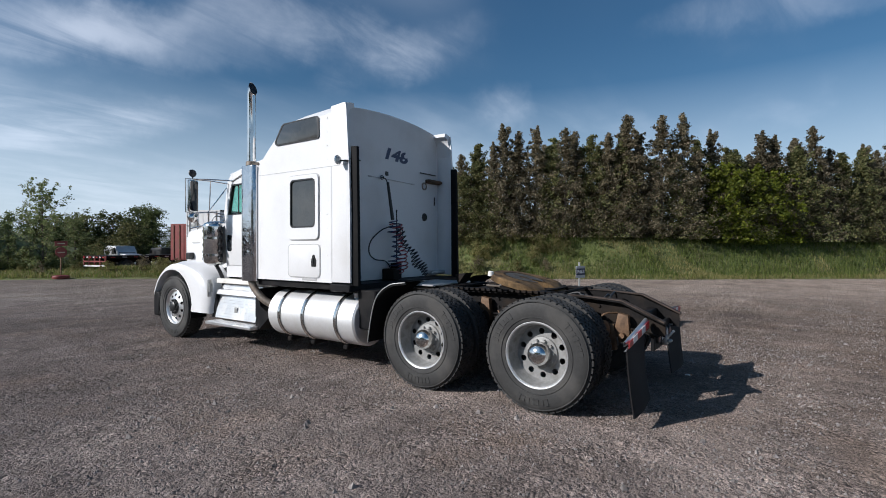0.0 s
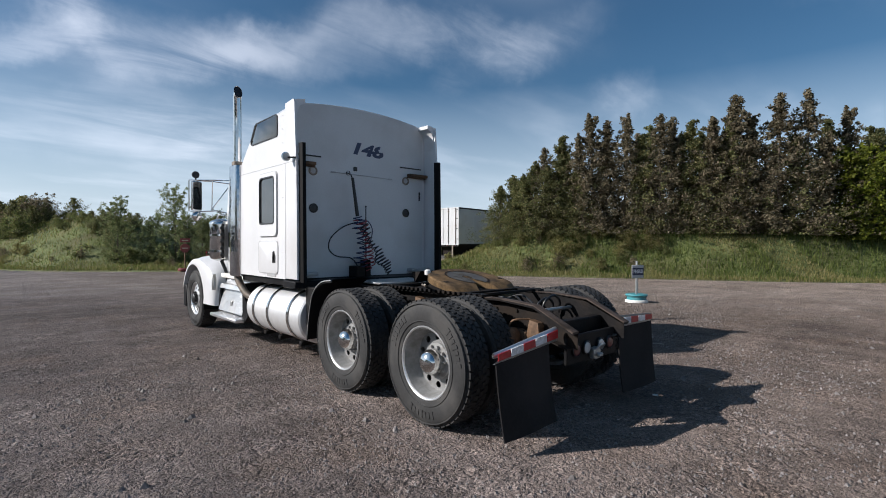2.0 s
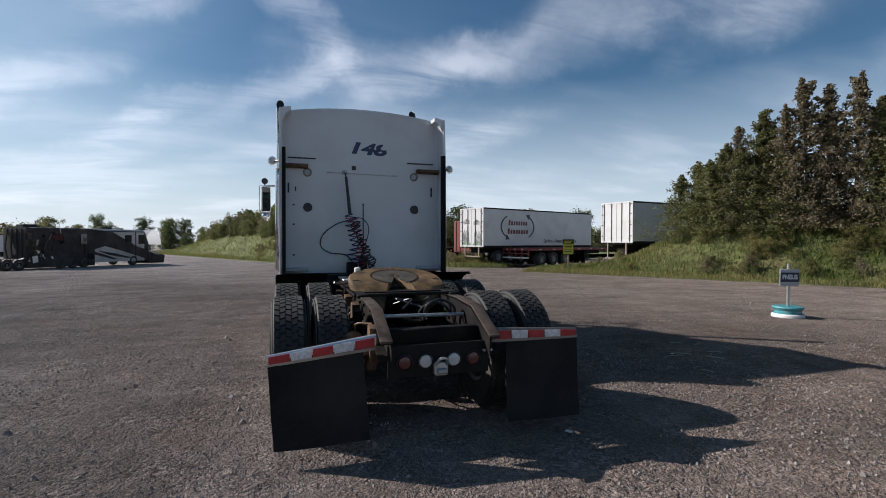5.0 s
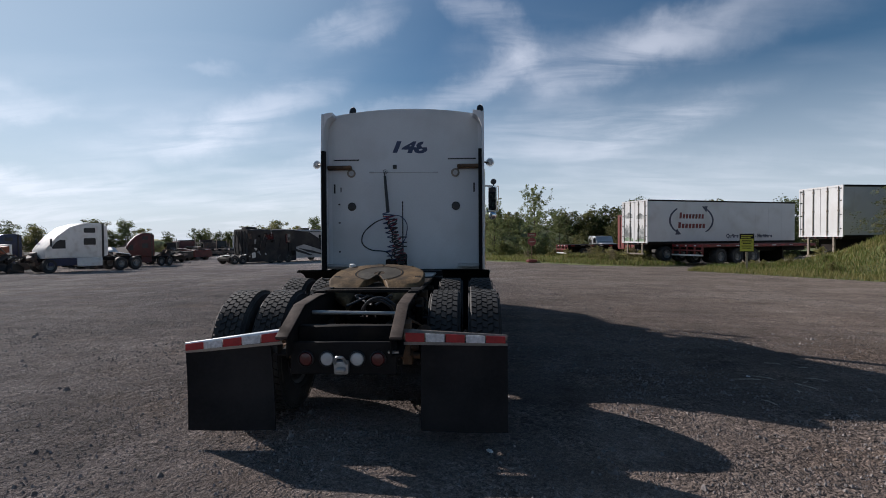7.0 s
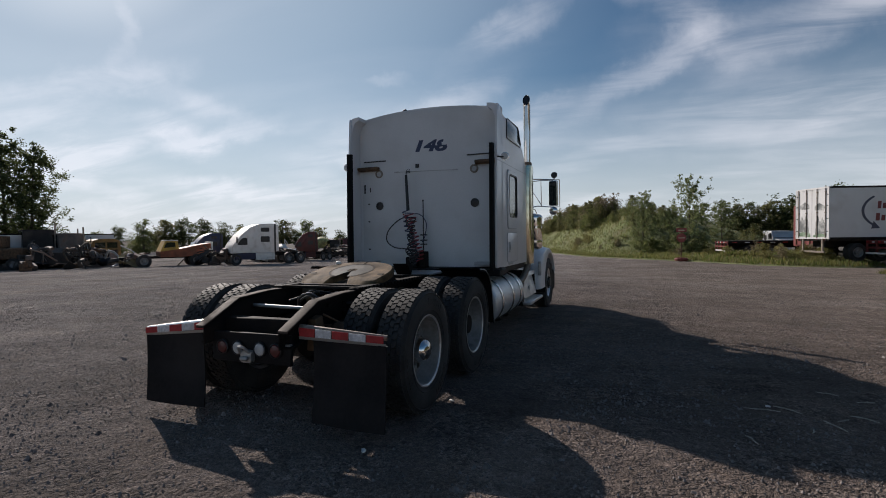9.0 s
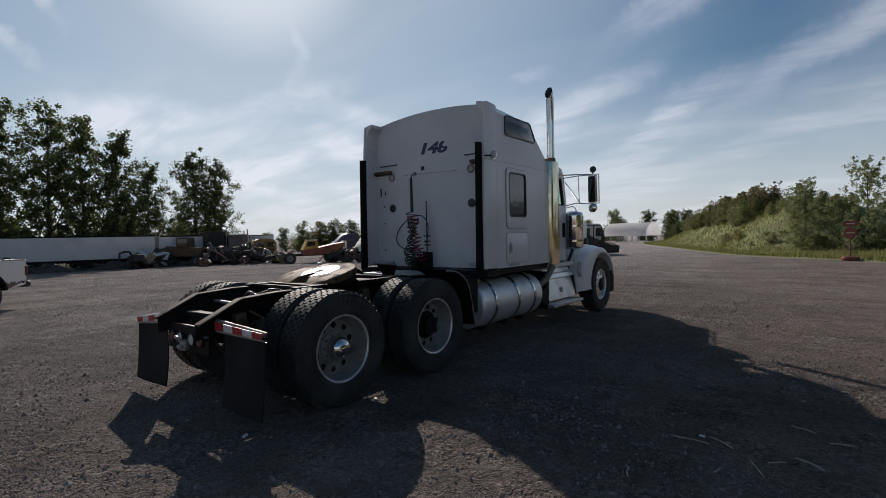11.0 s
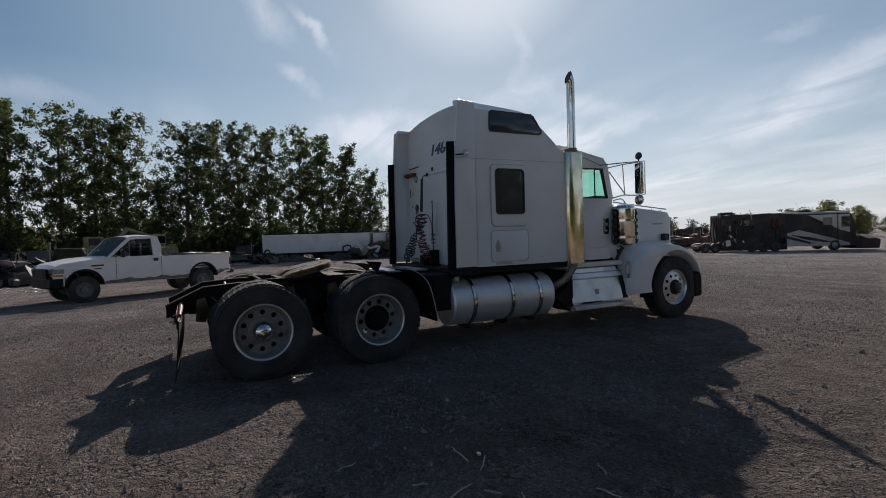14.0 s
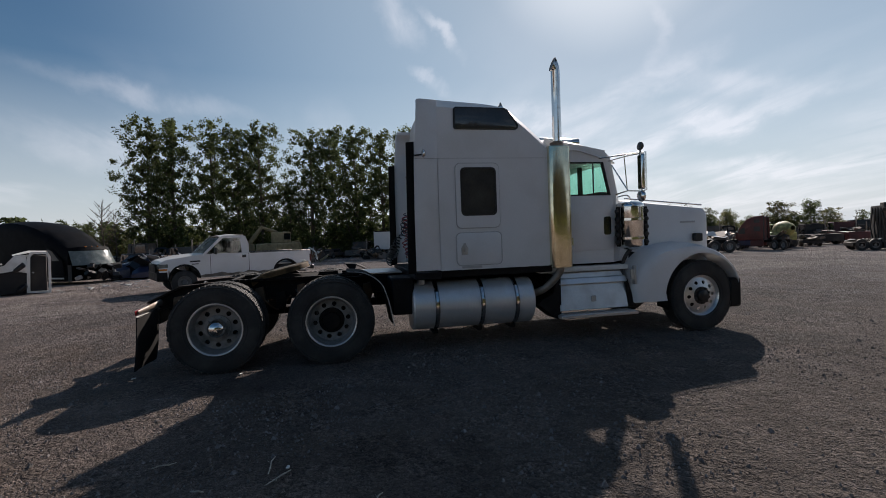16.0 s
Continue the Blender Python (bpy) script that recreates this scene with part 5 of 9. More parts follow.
# -- frame, axles and rear end --
RAIL = [(-1.0, .70), (-1.0, .845), (-.60, 1.03), (-.2, 1.06), (5.6, 1.02), (5.6, .80), (-.55, .80)]
for s in (-1, 1):
    bm = B()
    prism(bm, RAIL, "x", s * .385, s * .395)
    prism(bm, [(-1.0, .835), (-1.0, .85), (-.60, 1.04), (-.2, 1.068), (5.6, 1.03), (5.6, 1.015), (-.2, 1.053), (-.59, 1.02)], "x", s * .385, s * .475)
    prism(bm, [(-.95, .70), (-.95, .712), (-.55, .812), (5.6, .812), (5.6, .80), (-.55, .80)], "x", s * .385, s * .475)
    rail = part("frame_rail", bm, M["frame"], truck, "greasy black frame rail with worn edges")
    bm = B()
    prism(bm, [(-1.004, .842), (-1.004, .858), (-.60, 1.048), (-.2, 1.074), (.1, 1.074), (.1, 1.069), (-.2, 1.068), (-.6, 1.041)], "x", s * .383, s * .477, .002)
    part("worn_flange", bm, M["flange"], rail, "bare worn steel flange")
    for y in (-.35, -.1, .25, .5, .85, 1.1, 1.7, 2.0, 2.3):
        for z in (.88, .97):
            bm = B()
            cyl(bm, (s * .394, y, z), (s * .412, y, z), .016, seg=6)
            part("bolt", bm, M["frame"], rail)
    # slide rack for the fifth wheel
    bm = B()
    span(bm, s * .40, s * .50, .0, 1.72, 1.068, 1.095, .004)
    for k in range(22):
        y = .06 + k * .076
        span(bm, s * .49, s * .525, y, y + .038, 1.07, 1.10, .003)
    part("slide_rack", bm, M["frame"], truck, "toothed greasy slide rack")
for y, z0, z1 in ((-.72, .72, .90), (.70, .80, 1.02), (2.1, .80, 1.02), (3.2, .8, 1.0), (4.4, .8, 1.0)):
    bm = B()
    span(bm, -.385, .385, y - .05, y + .05, z0, z1, .01)
    part("crossmember", bm, M["frame"], truck)
bm = B()
cyl(bm, (-.38, -.42, .955), (.38, -.42, .945), .017, seg=10)
part("cross_rod", bm, M["galv"], truck, "pale steel cross rod")
bm = B()
span(bm, -.40, .42, -.90, -.865, .55, .80, .006)
panel = part("lamp_panel", bm, M["black"], truck, "black rear lamp panel")
for x, lens in ((-.275, "red_lamp"), (-.110, "clear_lamp"), (.120, "clear_lamp"), (.280, "red_lamp")):
    bm = B()
    lathe(bm, [(.062, 0), (.062, .02), (.055, .024), (.052, .018)], (x, -.90, .672), (0, -1, 0), 24)
    ring = part("tail_lamp", bm, M["plastic"], panel)
    bm = B()
    lathe(bm, [(.054, .012), (.045, .024), (.02, .030), (0, .031)], (x, -.90, .672), (0, -1, 0), 24)
    part("lens", bm, M[lens], ring, "red lens" if lens == "red_lamp" else "pale clear lens")
bm = B()
prism(bm, rrect(.005, .612, .11, .10, .02), "y", -.95, -.90, .004)
span(bm, -.03, .045, -.99, -.95, .585, .62, .01)
tube(bm, curve_pts([(-.04, -.96, .65), (-.02, -1.0, .70), (.03, -1.0, .70), (.05, -.96, .65)]), .012, 8)
part("glad_hand", bm, M["galv"], panel, "grey hose coupling")
bm = B()
span(bm, .36, .44, -.93, -.90, .72, .735)
part("bracket_tab", bm, M["galv"], panel)

for s, inner, outer, zb in ((-1, (.48, .845), (1.265, .755), .11), (1, (.47, .845), (1.262, .825), .12)):
    bm = B()
    h0, h1 = .046, .022
    rows = []
    for x, z, h in ((inner[0], inner[1], h0), ((inner[0] + outer[0]) / 2, (inner[1] + outer[1]) / 2, (h0 + h1) / 2), (outer[0], outer[1], h1)):
        rows.append([(s * x, -.835 - .5 * h * math.cos(a) * 1.2, z + h * math.sin(a)) for a in (math.radians(q) for q in range(0, 360, 30))] )
        rows[-1].append(rows[-1][0])
    loft(bm, rows)
    hanger = part("flap_hanger", bm, M["alu" if s < 0 else "steel"], truck, "tapered metal mud flap hanger", 50)
    n = 5
    for k in range(n):
        f0, f1 = k / n, (k + 1) / n - .012
        ps = []
        for f in (f0, f1):
            x = inner[0] + (outer[0] - inner[0]) * (.02 + .97 * f)
            z = inner[1] + (outer[1] - inner[1]) * f - .012
            h = .034 - .008 * f
            ps.append((x, z + h, z - h))
        (xa, ta, ba), (xb, tb, bb) = ps
        bm = B()
        prism(bm, [(s * xa, ba), (s * xb, bb), (s * xb, tb), (s * xa, ta)], "y", -.872, -.866)
        part("tape", bm, M["tape_red" if (k % 2 == 0) else "tape_white"], hanger)
    bm = B()
    loft(bm, [[(s * inner[0], -.86, inner[1] - .05), (s * outer[0], -.86, outer[1] - .04)], [(s * inner[0], -.85, inner[1] - .075), (s * outer[0], -.85, outer[1] - .062)], [(s * inner[0], -.83, inner[1] - .075), (s * outer[0], -.83, outer[1] - .062)]])
    part("clamp_bar", bm, M["galv"], hanger)
    bm = B()
    x0, x1 = (.60, 1.262) if s > 0 else (.58, 1.255)
    grid = []
    for j in range(9):
        t = j / 8
        row = []
        for i in range(7):
            u = i / 6
            x = x0 + (x1 - x0) * u - (.05 * t * (1 - u) if s < 0 else 0) + (.0 if s > 0 else -.04 * t * u)
            zt = inner[1] + (outer[1] - inner[1]) * ((x - inner[0]) / (outer[0] - inner[0])) - .06
            row.append((s * x, -.845 - .06 * t * t + .015 * math.sin(4 * u + 2 * t), zt + (zb - zt) * t))
        grid.append(row)
    loft(bm, grid)
    loft(bm, [[(p[0], p[1] + .012, p[2]) for p in r] for r in grid])
    loft(bm, [grid[0], [(p[0], p[1] + .012, p[2]) for p in grid[0]]])
    loft(bm, [grid[-1], [(p[0], p[1] + .012, p[2]) for p in grid[-1]]])
    for e in (0, -1):
        loft(bm, [[r[e] for r in grid], [(r[e][0], r[e][1] + .012, r[e][2]) for r in grid]])
    part("mud_flap", bm, M["dusty_flap"], truck, "large black rubber mud flap", 50)

for ay in (0.0, 1.395):
    bm = B()
    cyl(bm, (-1.0, ay, .55), (1.0, ay, .55), .075, seg=16)
    lathe(bm, [(.0, -.22), (.12, -.20), (.20, -.08), (.21, 0), (.20, .10), (.12, .26), (0, .28)], (0.05, ay, .56), (0, 1, 0), 24)
    part("drive_axle", bm, M["frame"], truck, "greasy drive axle", 40)
    for s in (-1, 1):
        bm = B()
        lathe(bm, [(.05, 0), (.12, .01), (.13, .06), (.115, .10), (.13, .14), (.12, .19), (.05, .2)], (s * .50, ay + .28, .62), (0, 0, 1), 20)
        part("air_spring", bm, M["rubber"], truck)
        bm = B()
        prism(bm, [(ay - .45, .80), (ay - .40, .74), (ay + .0, .66), (ay + .36, .60), (ay + .36, .56), (ay - .05, .60), (ay - .48, .70)], "x", s * .46, s * .54)
        cyl(bm, (s * .50, ay - .1, .62), (s * .52, ay - .18, .98), .035, seg=10)
        cyl(bm, (s * .58, ay - .22, .60), (s * .58, ay - .40, .60), .08, seg=16)
        part("suspension_arm", bm, M["frame"], truck)
bm = B()
cyl(bm, (.0, 1.6, .60), (0, 4.6, .75), .06, seg=14)
cyl(bm, (.05, .28, .58), (.05, 1.15, .58), .05, seg=14)
part("drive_shaft", bm, M["frame"], truck)
bm = B()
for x, y in ((-.2, 2.4), (.22, 2.4), (0, 3.5)):
    cyl(bm, (x, y - .35, .72), (x, y + .35, .72), .13, seg=18)
part("air_tank", bm, M["frame"], truck)
bm = B()
span(bm, -.35, .35, 4.6, 6.9, .55, 1.05, .06)
span(bm, -.28, .28, 4.2, 5.2, .5, .95, .08)
part("engine_block", bm, M["frame"], truck)
bm = B()
cyl(bm, (-.95, 6.945, .50), (.95, 6.945, .50), .06, seg=12)
span(bm, -.5, -.4, 6.3, 7.6, .56, .64)
span(bm, .4, .5, 6.3, 7.6, .56, .64)
part("front_axle", bm, M["frame"], truck)
rnd = random.Random(3)
for k in range(9):
    x, y = rnd.uniform(-.33, .33), rnd.uniform(-.3, 2.2)
    bm = B()
    tube(bm, curve_pts([(x, y, .98), (x + rnd.uniform(-.2, .2), y + .25, 1.04), (x + rnd.uniform(-.3, .3), y + .5, .95), (x * .5, y + .8, .9)]), .011, 6)
    part("air_line", bm, M["plastic"], truck)
bm = B()
tube(bm, curve_pts([(.05, -.30, .90), (.07, -.33, 1.02), (.20, -.34, 1.07), (.32, -.33, 1.0), (.34, -.30, .88)]), .013, 8)
tube(bm, curve_pts([(.0, -.25, .90), (.05, -.27, 1.0), (.17, -.28, 1.04), (.28, -.27, .98), (.30, -.25, .88)]), .013, 8)
part("air_line", bm, M["plastic"], truck)

# spring hangers, brake chambers and loose lines
r_ = random.Random(8)
for s in (-1, 1):
    for y, z, key in ((-.62, .80, "rust"), (-.48, .70, "rust"), (.42, .86, "rust"), (.70, .78, "frame"), (.98, .88, "rust"), (1.9, .84, "rust")):
        bm = B()
        prism(bm, [(y - .07, z - .16), (y - .05, z + .10), (y + .05, z + .12), (y + .08, z - .02), (y + .04, z - .18)], "x", s * .42, s * .50, .008)
        cyl(bm, (s * .40, y, z - .10), (s * .56, y, z - .10), .028, seg=10)
        part("spring_hanger", bm, M[key], truck, "rusty spring hanger")
    for y in (-.34, 1.06):
        bm = B()
        lathe(bm, [(0, 0), (.07, .005), (.085, .03), (.085, .07), (.095, .08), (.085, .09), (.085, .15), (.05, .17), (0, .17)], (s * .60, y, .74), (0, -1, .2), 18)
        part("brake_chamber", bm, M["rust" if y < 0 else "frame"], truck, "rusty round brake chamber")
    for k in range(5):
        y = -.5 + .5 * k + r_.uniform(-.1, .1)
        bm = B()
        tube(bm, curve_pts([(s * .46, y, .92), (s * .58, y + .12, .80 + r_.uniform(-.08, .1)), (s * .50, y + .26, .66), (s * .44, y + .42, .84)]), .010, 6)
        part("air_line", bm, M["plastic" if k % 2 else "rust"], truck)

# fifth wheel
def fifth_wheel():
    tilt = pose(0, .66, 1.20, 12.5, 0, 0)
    out = []
    bm = B()
    for s in (-1, 1):                                   # two lobes, bent down into ramps behind
        rows = []
        for k in range(19):
            y = -.53 + .94 * k / 18
            xo = .50 * max(.0, 1 - (abs(y + .04) / (.50 if y < -.04 else .46)) ** 2.6) ** .5
            xo = max(xo, .24 if y < -.3 else .05)
            xi = 0.0 if y > -.04 else .045 + .36 * (-.04 - y)
            xi = min(xi, xo - .02)
            z = -.55 * max(0.0, -.20 - y) ** 1.2
            c = (xi + xo) / 2
            rows.append([(s * xi, y, z - .075), (s * xi, y, z - .012), (s * (xi + .012), y, z), (s * c, y, z + .002), (s * (xo - .018), y, z), (s * xo, y, z - .016), (s * (xo - .006), y, z - .075)])
        loft(bm, rows, caps=True)
    bmesh.ops.transform(bm, matrix=tilt, verts=bm.verts)
    fw = part("fifth_wheel", bm, M["greased_plate"], truck, "brown greasy fifth wheel plate with open throat")
    for q0, q1, key, z in ((.0, .235, "grease", .003), (.245, .262, "frame", .0045)):
        bm = B()
        arc = []
        for k in range(33):                             # open towards the throat
            a = radians(-72 + 324 * k / 32)
            arc.append((math.cos(a), math.sin(a)))
        rows = [[(c * q, .05 + d * q, z) for c, d in arc] for q in (max(q0, .06), q1)]
        loft(bm, rows)
        bmesh.ops.transform(bm, matrix=tilt, verts=bm.verts)
        part("grease_ring", bm, M[key], fw, "dark greasy wear ring")
    for s in (-1, 1):
        bm = B()
        prism(bm, [(.40, 1.08), (.92, 1.08), (.78, 1.19), (.58, 1.19)], "x", s * .40, s * .46)
        part("saddle", bm, M["frame"], fw)
    bm = B()
    span(bm, -.50, .50, .05, .09, 1.072, 1.10, .004)
    span(bm, -.50, .50, 1.5, 1.56, 1.072, 1.10, .004)
    span(bm, -.40, .40, .30, 1.2, 1.075, 1.09)
    part("slide_frame", bm, M["frame"], fw)
    bm = B()
    tube(bm, [(-.42, 1.0, 1.13), (-.60, .72, 1.14), (-.64, .70, 1.16)], .012, 8)
    part("release_handle", bm, M["steel"], fw)
    bm = B()
    lathe(bm, [(0, 0), (.035, 0), (.035, .05), (.02, .06), (0, .06)], (-.36, .98, 1.24), (0, 0, 1), 12)
    part("grease_cap", bm, M["white_old"], fw)


fifth_wheel()

# deck plate, quarter fenders
bm = B()
span(bm, -.42, .50, 1.80, 2.42, 1.075, 1.10, .004)
deck = part("deck_plate", bm, M["alu"], truck, "bright chequered deck plate")
bm = B()
prism(bm, [(1.72, 1.09), (1.78, 1.22), (1.60, 1.24), (1.62, 1.22)], "x", .05, .26)
part("lock_plate", bm, M["frame"], truck)
for s in (-1, 1):
    bm = B()
    prof = curve_pts([(0, 1.62, 1.19), (0, 1.85, 1.155), (0, 2.04, 1.02), (0, 2.13, .80), (0, 2.20, .45)], 5)
    rows = [[(s * .62, p.y, p.z), (s * 1.22, p.y, p.z), (s * 1.235, p.y, p.z - .02)] for p in prof]
    loft(bm, rows)
    loft(bm, [[(q[0], q[1] - .012, q[2] - .012) for q in r] for r in rows])
    part("quarter_fender", bm, M["flap"], truck, "black quarter fender ahead of drive wheels", 50)
    bm = B()
    tube(bm, [(s * 1.232, p.y, p.z - .01) for p in prof], .007, 6)
    part("fender_edge", bm, M["galv"], truck)
    bm = B()
    span(bm, s * .42, s * 1.1, 2.20, 2.50, .55, 1.05, .02)
    part("battery_box", bm, M["black"], truck, "black frame-mounted box")

# ---- signs ----
def tyre_sign():
    x, y = 9.1, 3.2
    t = thing("tyre_sign", pose(x, y, zg(x, y), 0, 0, -22), "small grey sign on a teal truck wheel base", "sign")
    bm = B()
    lathe(bm, [(.0, 0), (.29, 0), (.30, .02), (.275, .05), (.25, .08), (.25, .14), (.275, .17), (.295, .20), (.28, .225), (.22, .235), (.08, .22), (0, .22)], (0, 0, 0), (0, 0, 1), 32)
    w = part("wheel_base", bm, M["teal"], t, "teal painted truck wheel")
    bm = B()
    lathe(bm, [(.302, .0), (.302, .05), (.278, .075)], (0, 0, 0), (0, 0, 1), 32)
    part("lower_rim", bm, M["white_old"], w)
    bm = B()
    span(bm, -.022, .022, -.022, .022, .2, 1.13, .004)
    part("post", bm, M["galv"], t)
    bm = B()
    span(bm, -.20, .20, -.05, -.03, .66, 1.02, .008)
    b = part("board", bm, M["grey_paint"], t)
    bm = B()
    span(bm, -.19, .19, -.056, -.05, .745, .945, .001)
    p = part("panel", bm, M["navy"], b)
    lettering("word", "PNEUS", .125, M["tape_white"], p, pose(0, -.0575, .845, 90, 0, 0) @ Matrix.Diagonal((.84, 1.05, 1, 1)), "white capital letters", .001)


def yellow_sign():
    x, y = 14.6, 20.5
    t = thing("warning_sign", pose(x, y, zg(x, y) + .20, 0, 0, -30) @ Matrix.Diagonal((.86, 1, .84, 1)), "yellow and black sign on a wooden post", "sign")
    bm = B()
    span(bm, -.06, .06, -.05, .05, 0, 1.25, .008)
    part("post", bm, M["wood"], t)
    bm = B()
    span(bm, -.36, .36, -.09, -.06, .98, 2.05, .01)
    b = part("board", bm, M["black"], t)
    bm = B()
    span(bm, -.33, .33, -.096, -.09, 1.02, 1.75)
    y1 = part("yellow_field", bm, M["yellow"], b)
    for k, (w, z) in enumerate(((.24, 1.64), (.27, 1.54), (.2, 1.44), (.26, 1.3), (.22, 1.18))):
        bm = B()
        span(bm, -w, w, -.10, -.096, z, z + .045)
        part("text_bar", bm, M["black"], y1)
    for k in range(2):
        bm = B()
        span(bm, -.28, .28 - .1 * k, -.096, -.09, 1.90 - k * .1, 1.95 - k * .1)
        part("text_bar", bm, M["yellow"], b)


def red_sign():
    x, y = 5.8, 34.2
    t = thing("red_sign", pose(x, y, zg(x, y) + .02, 0, 0, 8), "faded red round sign on a tyre base", "sign")
    bm = B()
    lathe(bm, [(.25, 0), (.42, .03), (.45, .12), (.42, .21), (.25, .24)], (0, 0, 0), (0, 0, 1), 24)
    part("tyre_base", bm, M["red_paint"], t)
    bm = B()
    span(bm, -.03, .03, -.03, .03, 0, 2.3, .004)
    part("post", bm, M["rust"], t)
    bm = B()
    prism(bm, [(.33 * math.cos(radians(22.5 + 45 * k)), 1.62 + .33 * math.sin(radians(22.5 + 45 * k))) for k in range(8)], "y", -.05, -.03)
    part("octagon", bm, M["sign_red"], t)
    bm = B()
    span(bm, -.34, .34, -.05, -.03, 2.02, 2.3, .004)
    part("plate", bm, M["sign_red"], t)
    for z in (1.58, 2.12):
        bm = B()
        span(bm, -.2, .2, -.054, -.05, z, z + .07)
        part("text_bar", bm, M["tan"], t)


tyre_sign()
yellow_sign()
red_sign()


# ---- trailers ----
def simple_wheel_mesh(r, w, mat_t, mat_r):
    bm = B()
    lathe(bm, [(r * .55, -w / 2), (r * .9, -w / 2), (r, -w * .38), (r, w * .38), (r * .9, w / 2), (r * .55, w / 2)], seg=28)
    a = mesh_of("tyre", bm, mat_t, 40)
    bm = B()
    lathe(bm, [(r * .57, w * .46), (r * .52, w * .5), (r * .48, w * .3), (r * .25, w * .2), (r * .2, w * .42), (0, w * .44)], seg=24)
    lathe(bm, [(r * .57, -w * .46), (r * .48, -w * .3), (0, -w * .25)], seg=24)
    return a, mesh_of("rim", bm, mat_r, 40)


BIG_T, BIG_R = simple_wheel_mesh(.51, .5, M["rubber"], M["wheel"])
CAR_T, CAR_R = simple_wheel_mesh(.40, .27, M["rubber"], M["wheel_dark"])


def put_wheel(parent, x, y, r=.51, car=False, name="wheel"):
    w = share(name, CAR_R if car else BIG_R, parent, pose(x, y, r, 0, 0, 0 if x > 0 else 180))
    share("tyre", CAR_T if car else BIG_T, w, I4)


def van_trailer(m, length, label, top=4.1, floor=1.2, logo=False, doors="trailer", group=""):
    """Rear at y = 0, running forward; doors face -y."""
    t = thing("box_trailer", m, label, "trailer", group)
    w = 1.3
    bm = B()
    span(bm, -w, w, .05, length, floor, top, .02)
    body = part("box", bm, M["trailer"], t)
    for s in (-1, 1):
        for z, h in ((floor, .09), (top - .10, .10)):
            bm = B()
            span(bm, s * (w - .005), s * (w + .015), .03, length, z, z + h, .004)
            part("side_rail", bm, M["frame"], body)
        for k in range(int(length / 1.22)):
            bm = B()
            span(bm, s * (w - .002), s * (w + .006), .6 + k * 1.22, .625 + k * 1.22, floor + .09, top - .1)
            part("panel_seam", bm, M["trailer"], body)
    bm = B()
    ring_prism(bm, rrect(0, (floor + top) / 2, 2 * w, top - floor, .03), rrect(0, (floor + top) / 2, 2 * w - .16, top - floor - .2, .02), "y", -.03, .06)
    part("door_frame", bm, M["trailer"], t)
    for s in (-1, 1):
        bm = B()
        span(bm, s * .012, s * (w - .08), -.01, .05, floor + .1, top - .1, .006)
        d = part("rear_door", bm, M[doors], t, "white rear door with lock bars")
        for q in (.32, .80):
            bm = B()
            cyl(bm, (s * w * q, -.04, floor + .06), (s * w * q, -.04, top - .06), .022, seg=8)
            for z in (floor + .25, (floor + top) / 2, top - .3):
                span(bm, s * w * q - .05, s * w * q + .05, -.05, -.01, z, z + .06)
            part("lock_bar", bm, M["steel"], d)
        bm = B()
        for z in (floor + .4, floor + 1.1, floor + 1.8, floor + 2.4):
            span(bm, s * (w - .18), s * (w - .04), -.03, .0, z, z + .05)
        part("hinge", bm, M["frame"], d)
    if logo:                                         # torn stickers on the doors
        for s, zc in ((-1, 2.2), (1, 2.1)):
            bm = B()
            prism(bm, [(s * .25, zc - .6), (s * .95, zc - .55), (s * 1.02, zc - .1), (s * .8, zc + .35), (s * .62, zc + .05), (s * .45, zc + .5), (s * .3, zc + .1)], "y", -.014, -.0105)
            part("torn_sticker", bm, M["sticker"], t, "faded dark sticker")
            bm = B()
            prism(bm, [(s * .2, zc + .75), (s * .9, zc + .72), (s * 1.0, zc + .95), (s * .55, zc + 1.15), (s * .22, zc + .98)], "y", -.014, -.0105)
            part("torn_sticker", bm, M["sticker"], t)
            bm = B()
            prism(bm, [(s * .1, zc - .85), (s * 1.1, zc - .8), (s * 1.1, zc - .6), (s * .5, zc - .55), (s * .12, zc - .65)], "y", -.014, -.0105)
            part("torn_sticker", bm, M["leaf_patch"], t, "faded green sticker")
    bm = B()
    span(bm, -.9, .9, 0, .08, .48, .58, .01)
    for s in (-1, 1):
        span(bm, s * .7, s * .8, 0, .08, .5, floor)
    part("under_guard", bm, M["steel"], t)
    bm = B()
    span(bm, -1.2, 1.2, .05, length, floor - .12, floor, .01)
    span(bm, -.5, .5, .4, 4.5, .8, floor - .12)
    part("under_frame", bm, M["frame"], t)
    for y in (1.6, 2.85):
        for s in (-1, 1):
            put_wheel(t, s * .98, y)
        bm = B()
        cyl(bm, (-.9, y, .51), (.9, y, .51), .07, seg=10)
        part("axle", bm, M["frame"], t)
    for s in (-1, 1):
        bm = B()
        span(bm, s * .8, s * .9, length - 3.4, length - 3.3, .05, floor, .01)
        span(bm, s * .75, s * .95, length - 3.45, length - 3.25, .0, .05)
        part("landing_leg", bm, M["frame"], t)
    for k in range(4):
        bm = B()
        span(bm, -.95 + k * .62, -.85 + k * .62, -.02, .0, floor - .06, floor - .02)
        part("marker_lamp", bm, M["red_lamp"], t)
    return t, body, w


HA = -69.7            # heading of the lettered trailer
TA = (12.6, 28.4)


def at_right_rear(p, head, w=1.3):
    """Pose of a trailer whose right rear corner stands at p."""
    r = Vector((math.cos(radians(head)), math.sin(radians(head)), 0))
    o = Vector((p[0], p[1], 0)) - r * w
    return pose(o.x, o.y, zg(o.x, o.y) + .25, 0, 0, head)


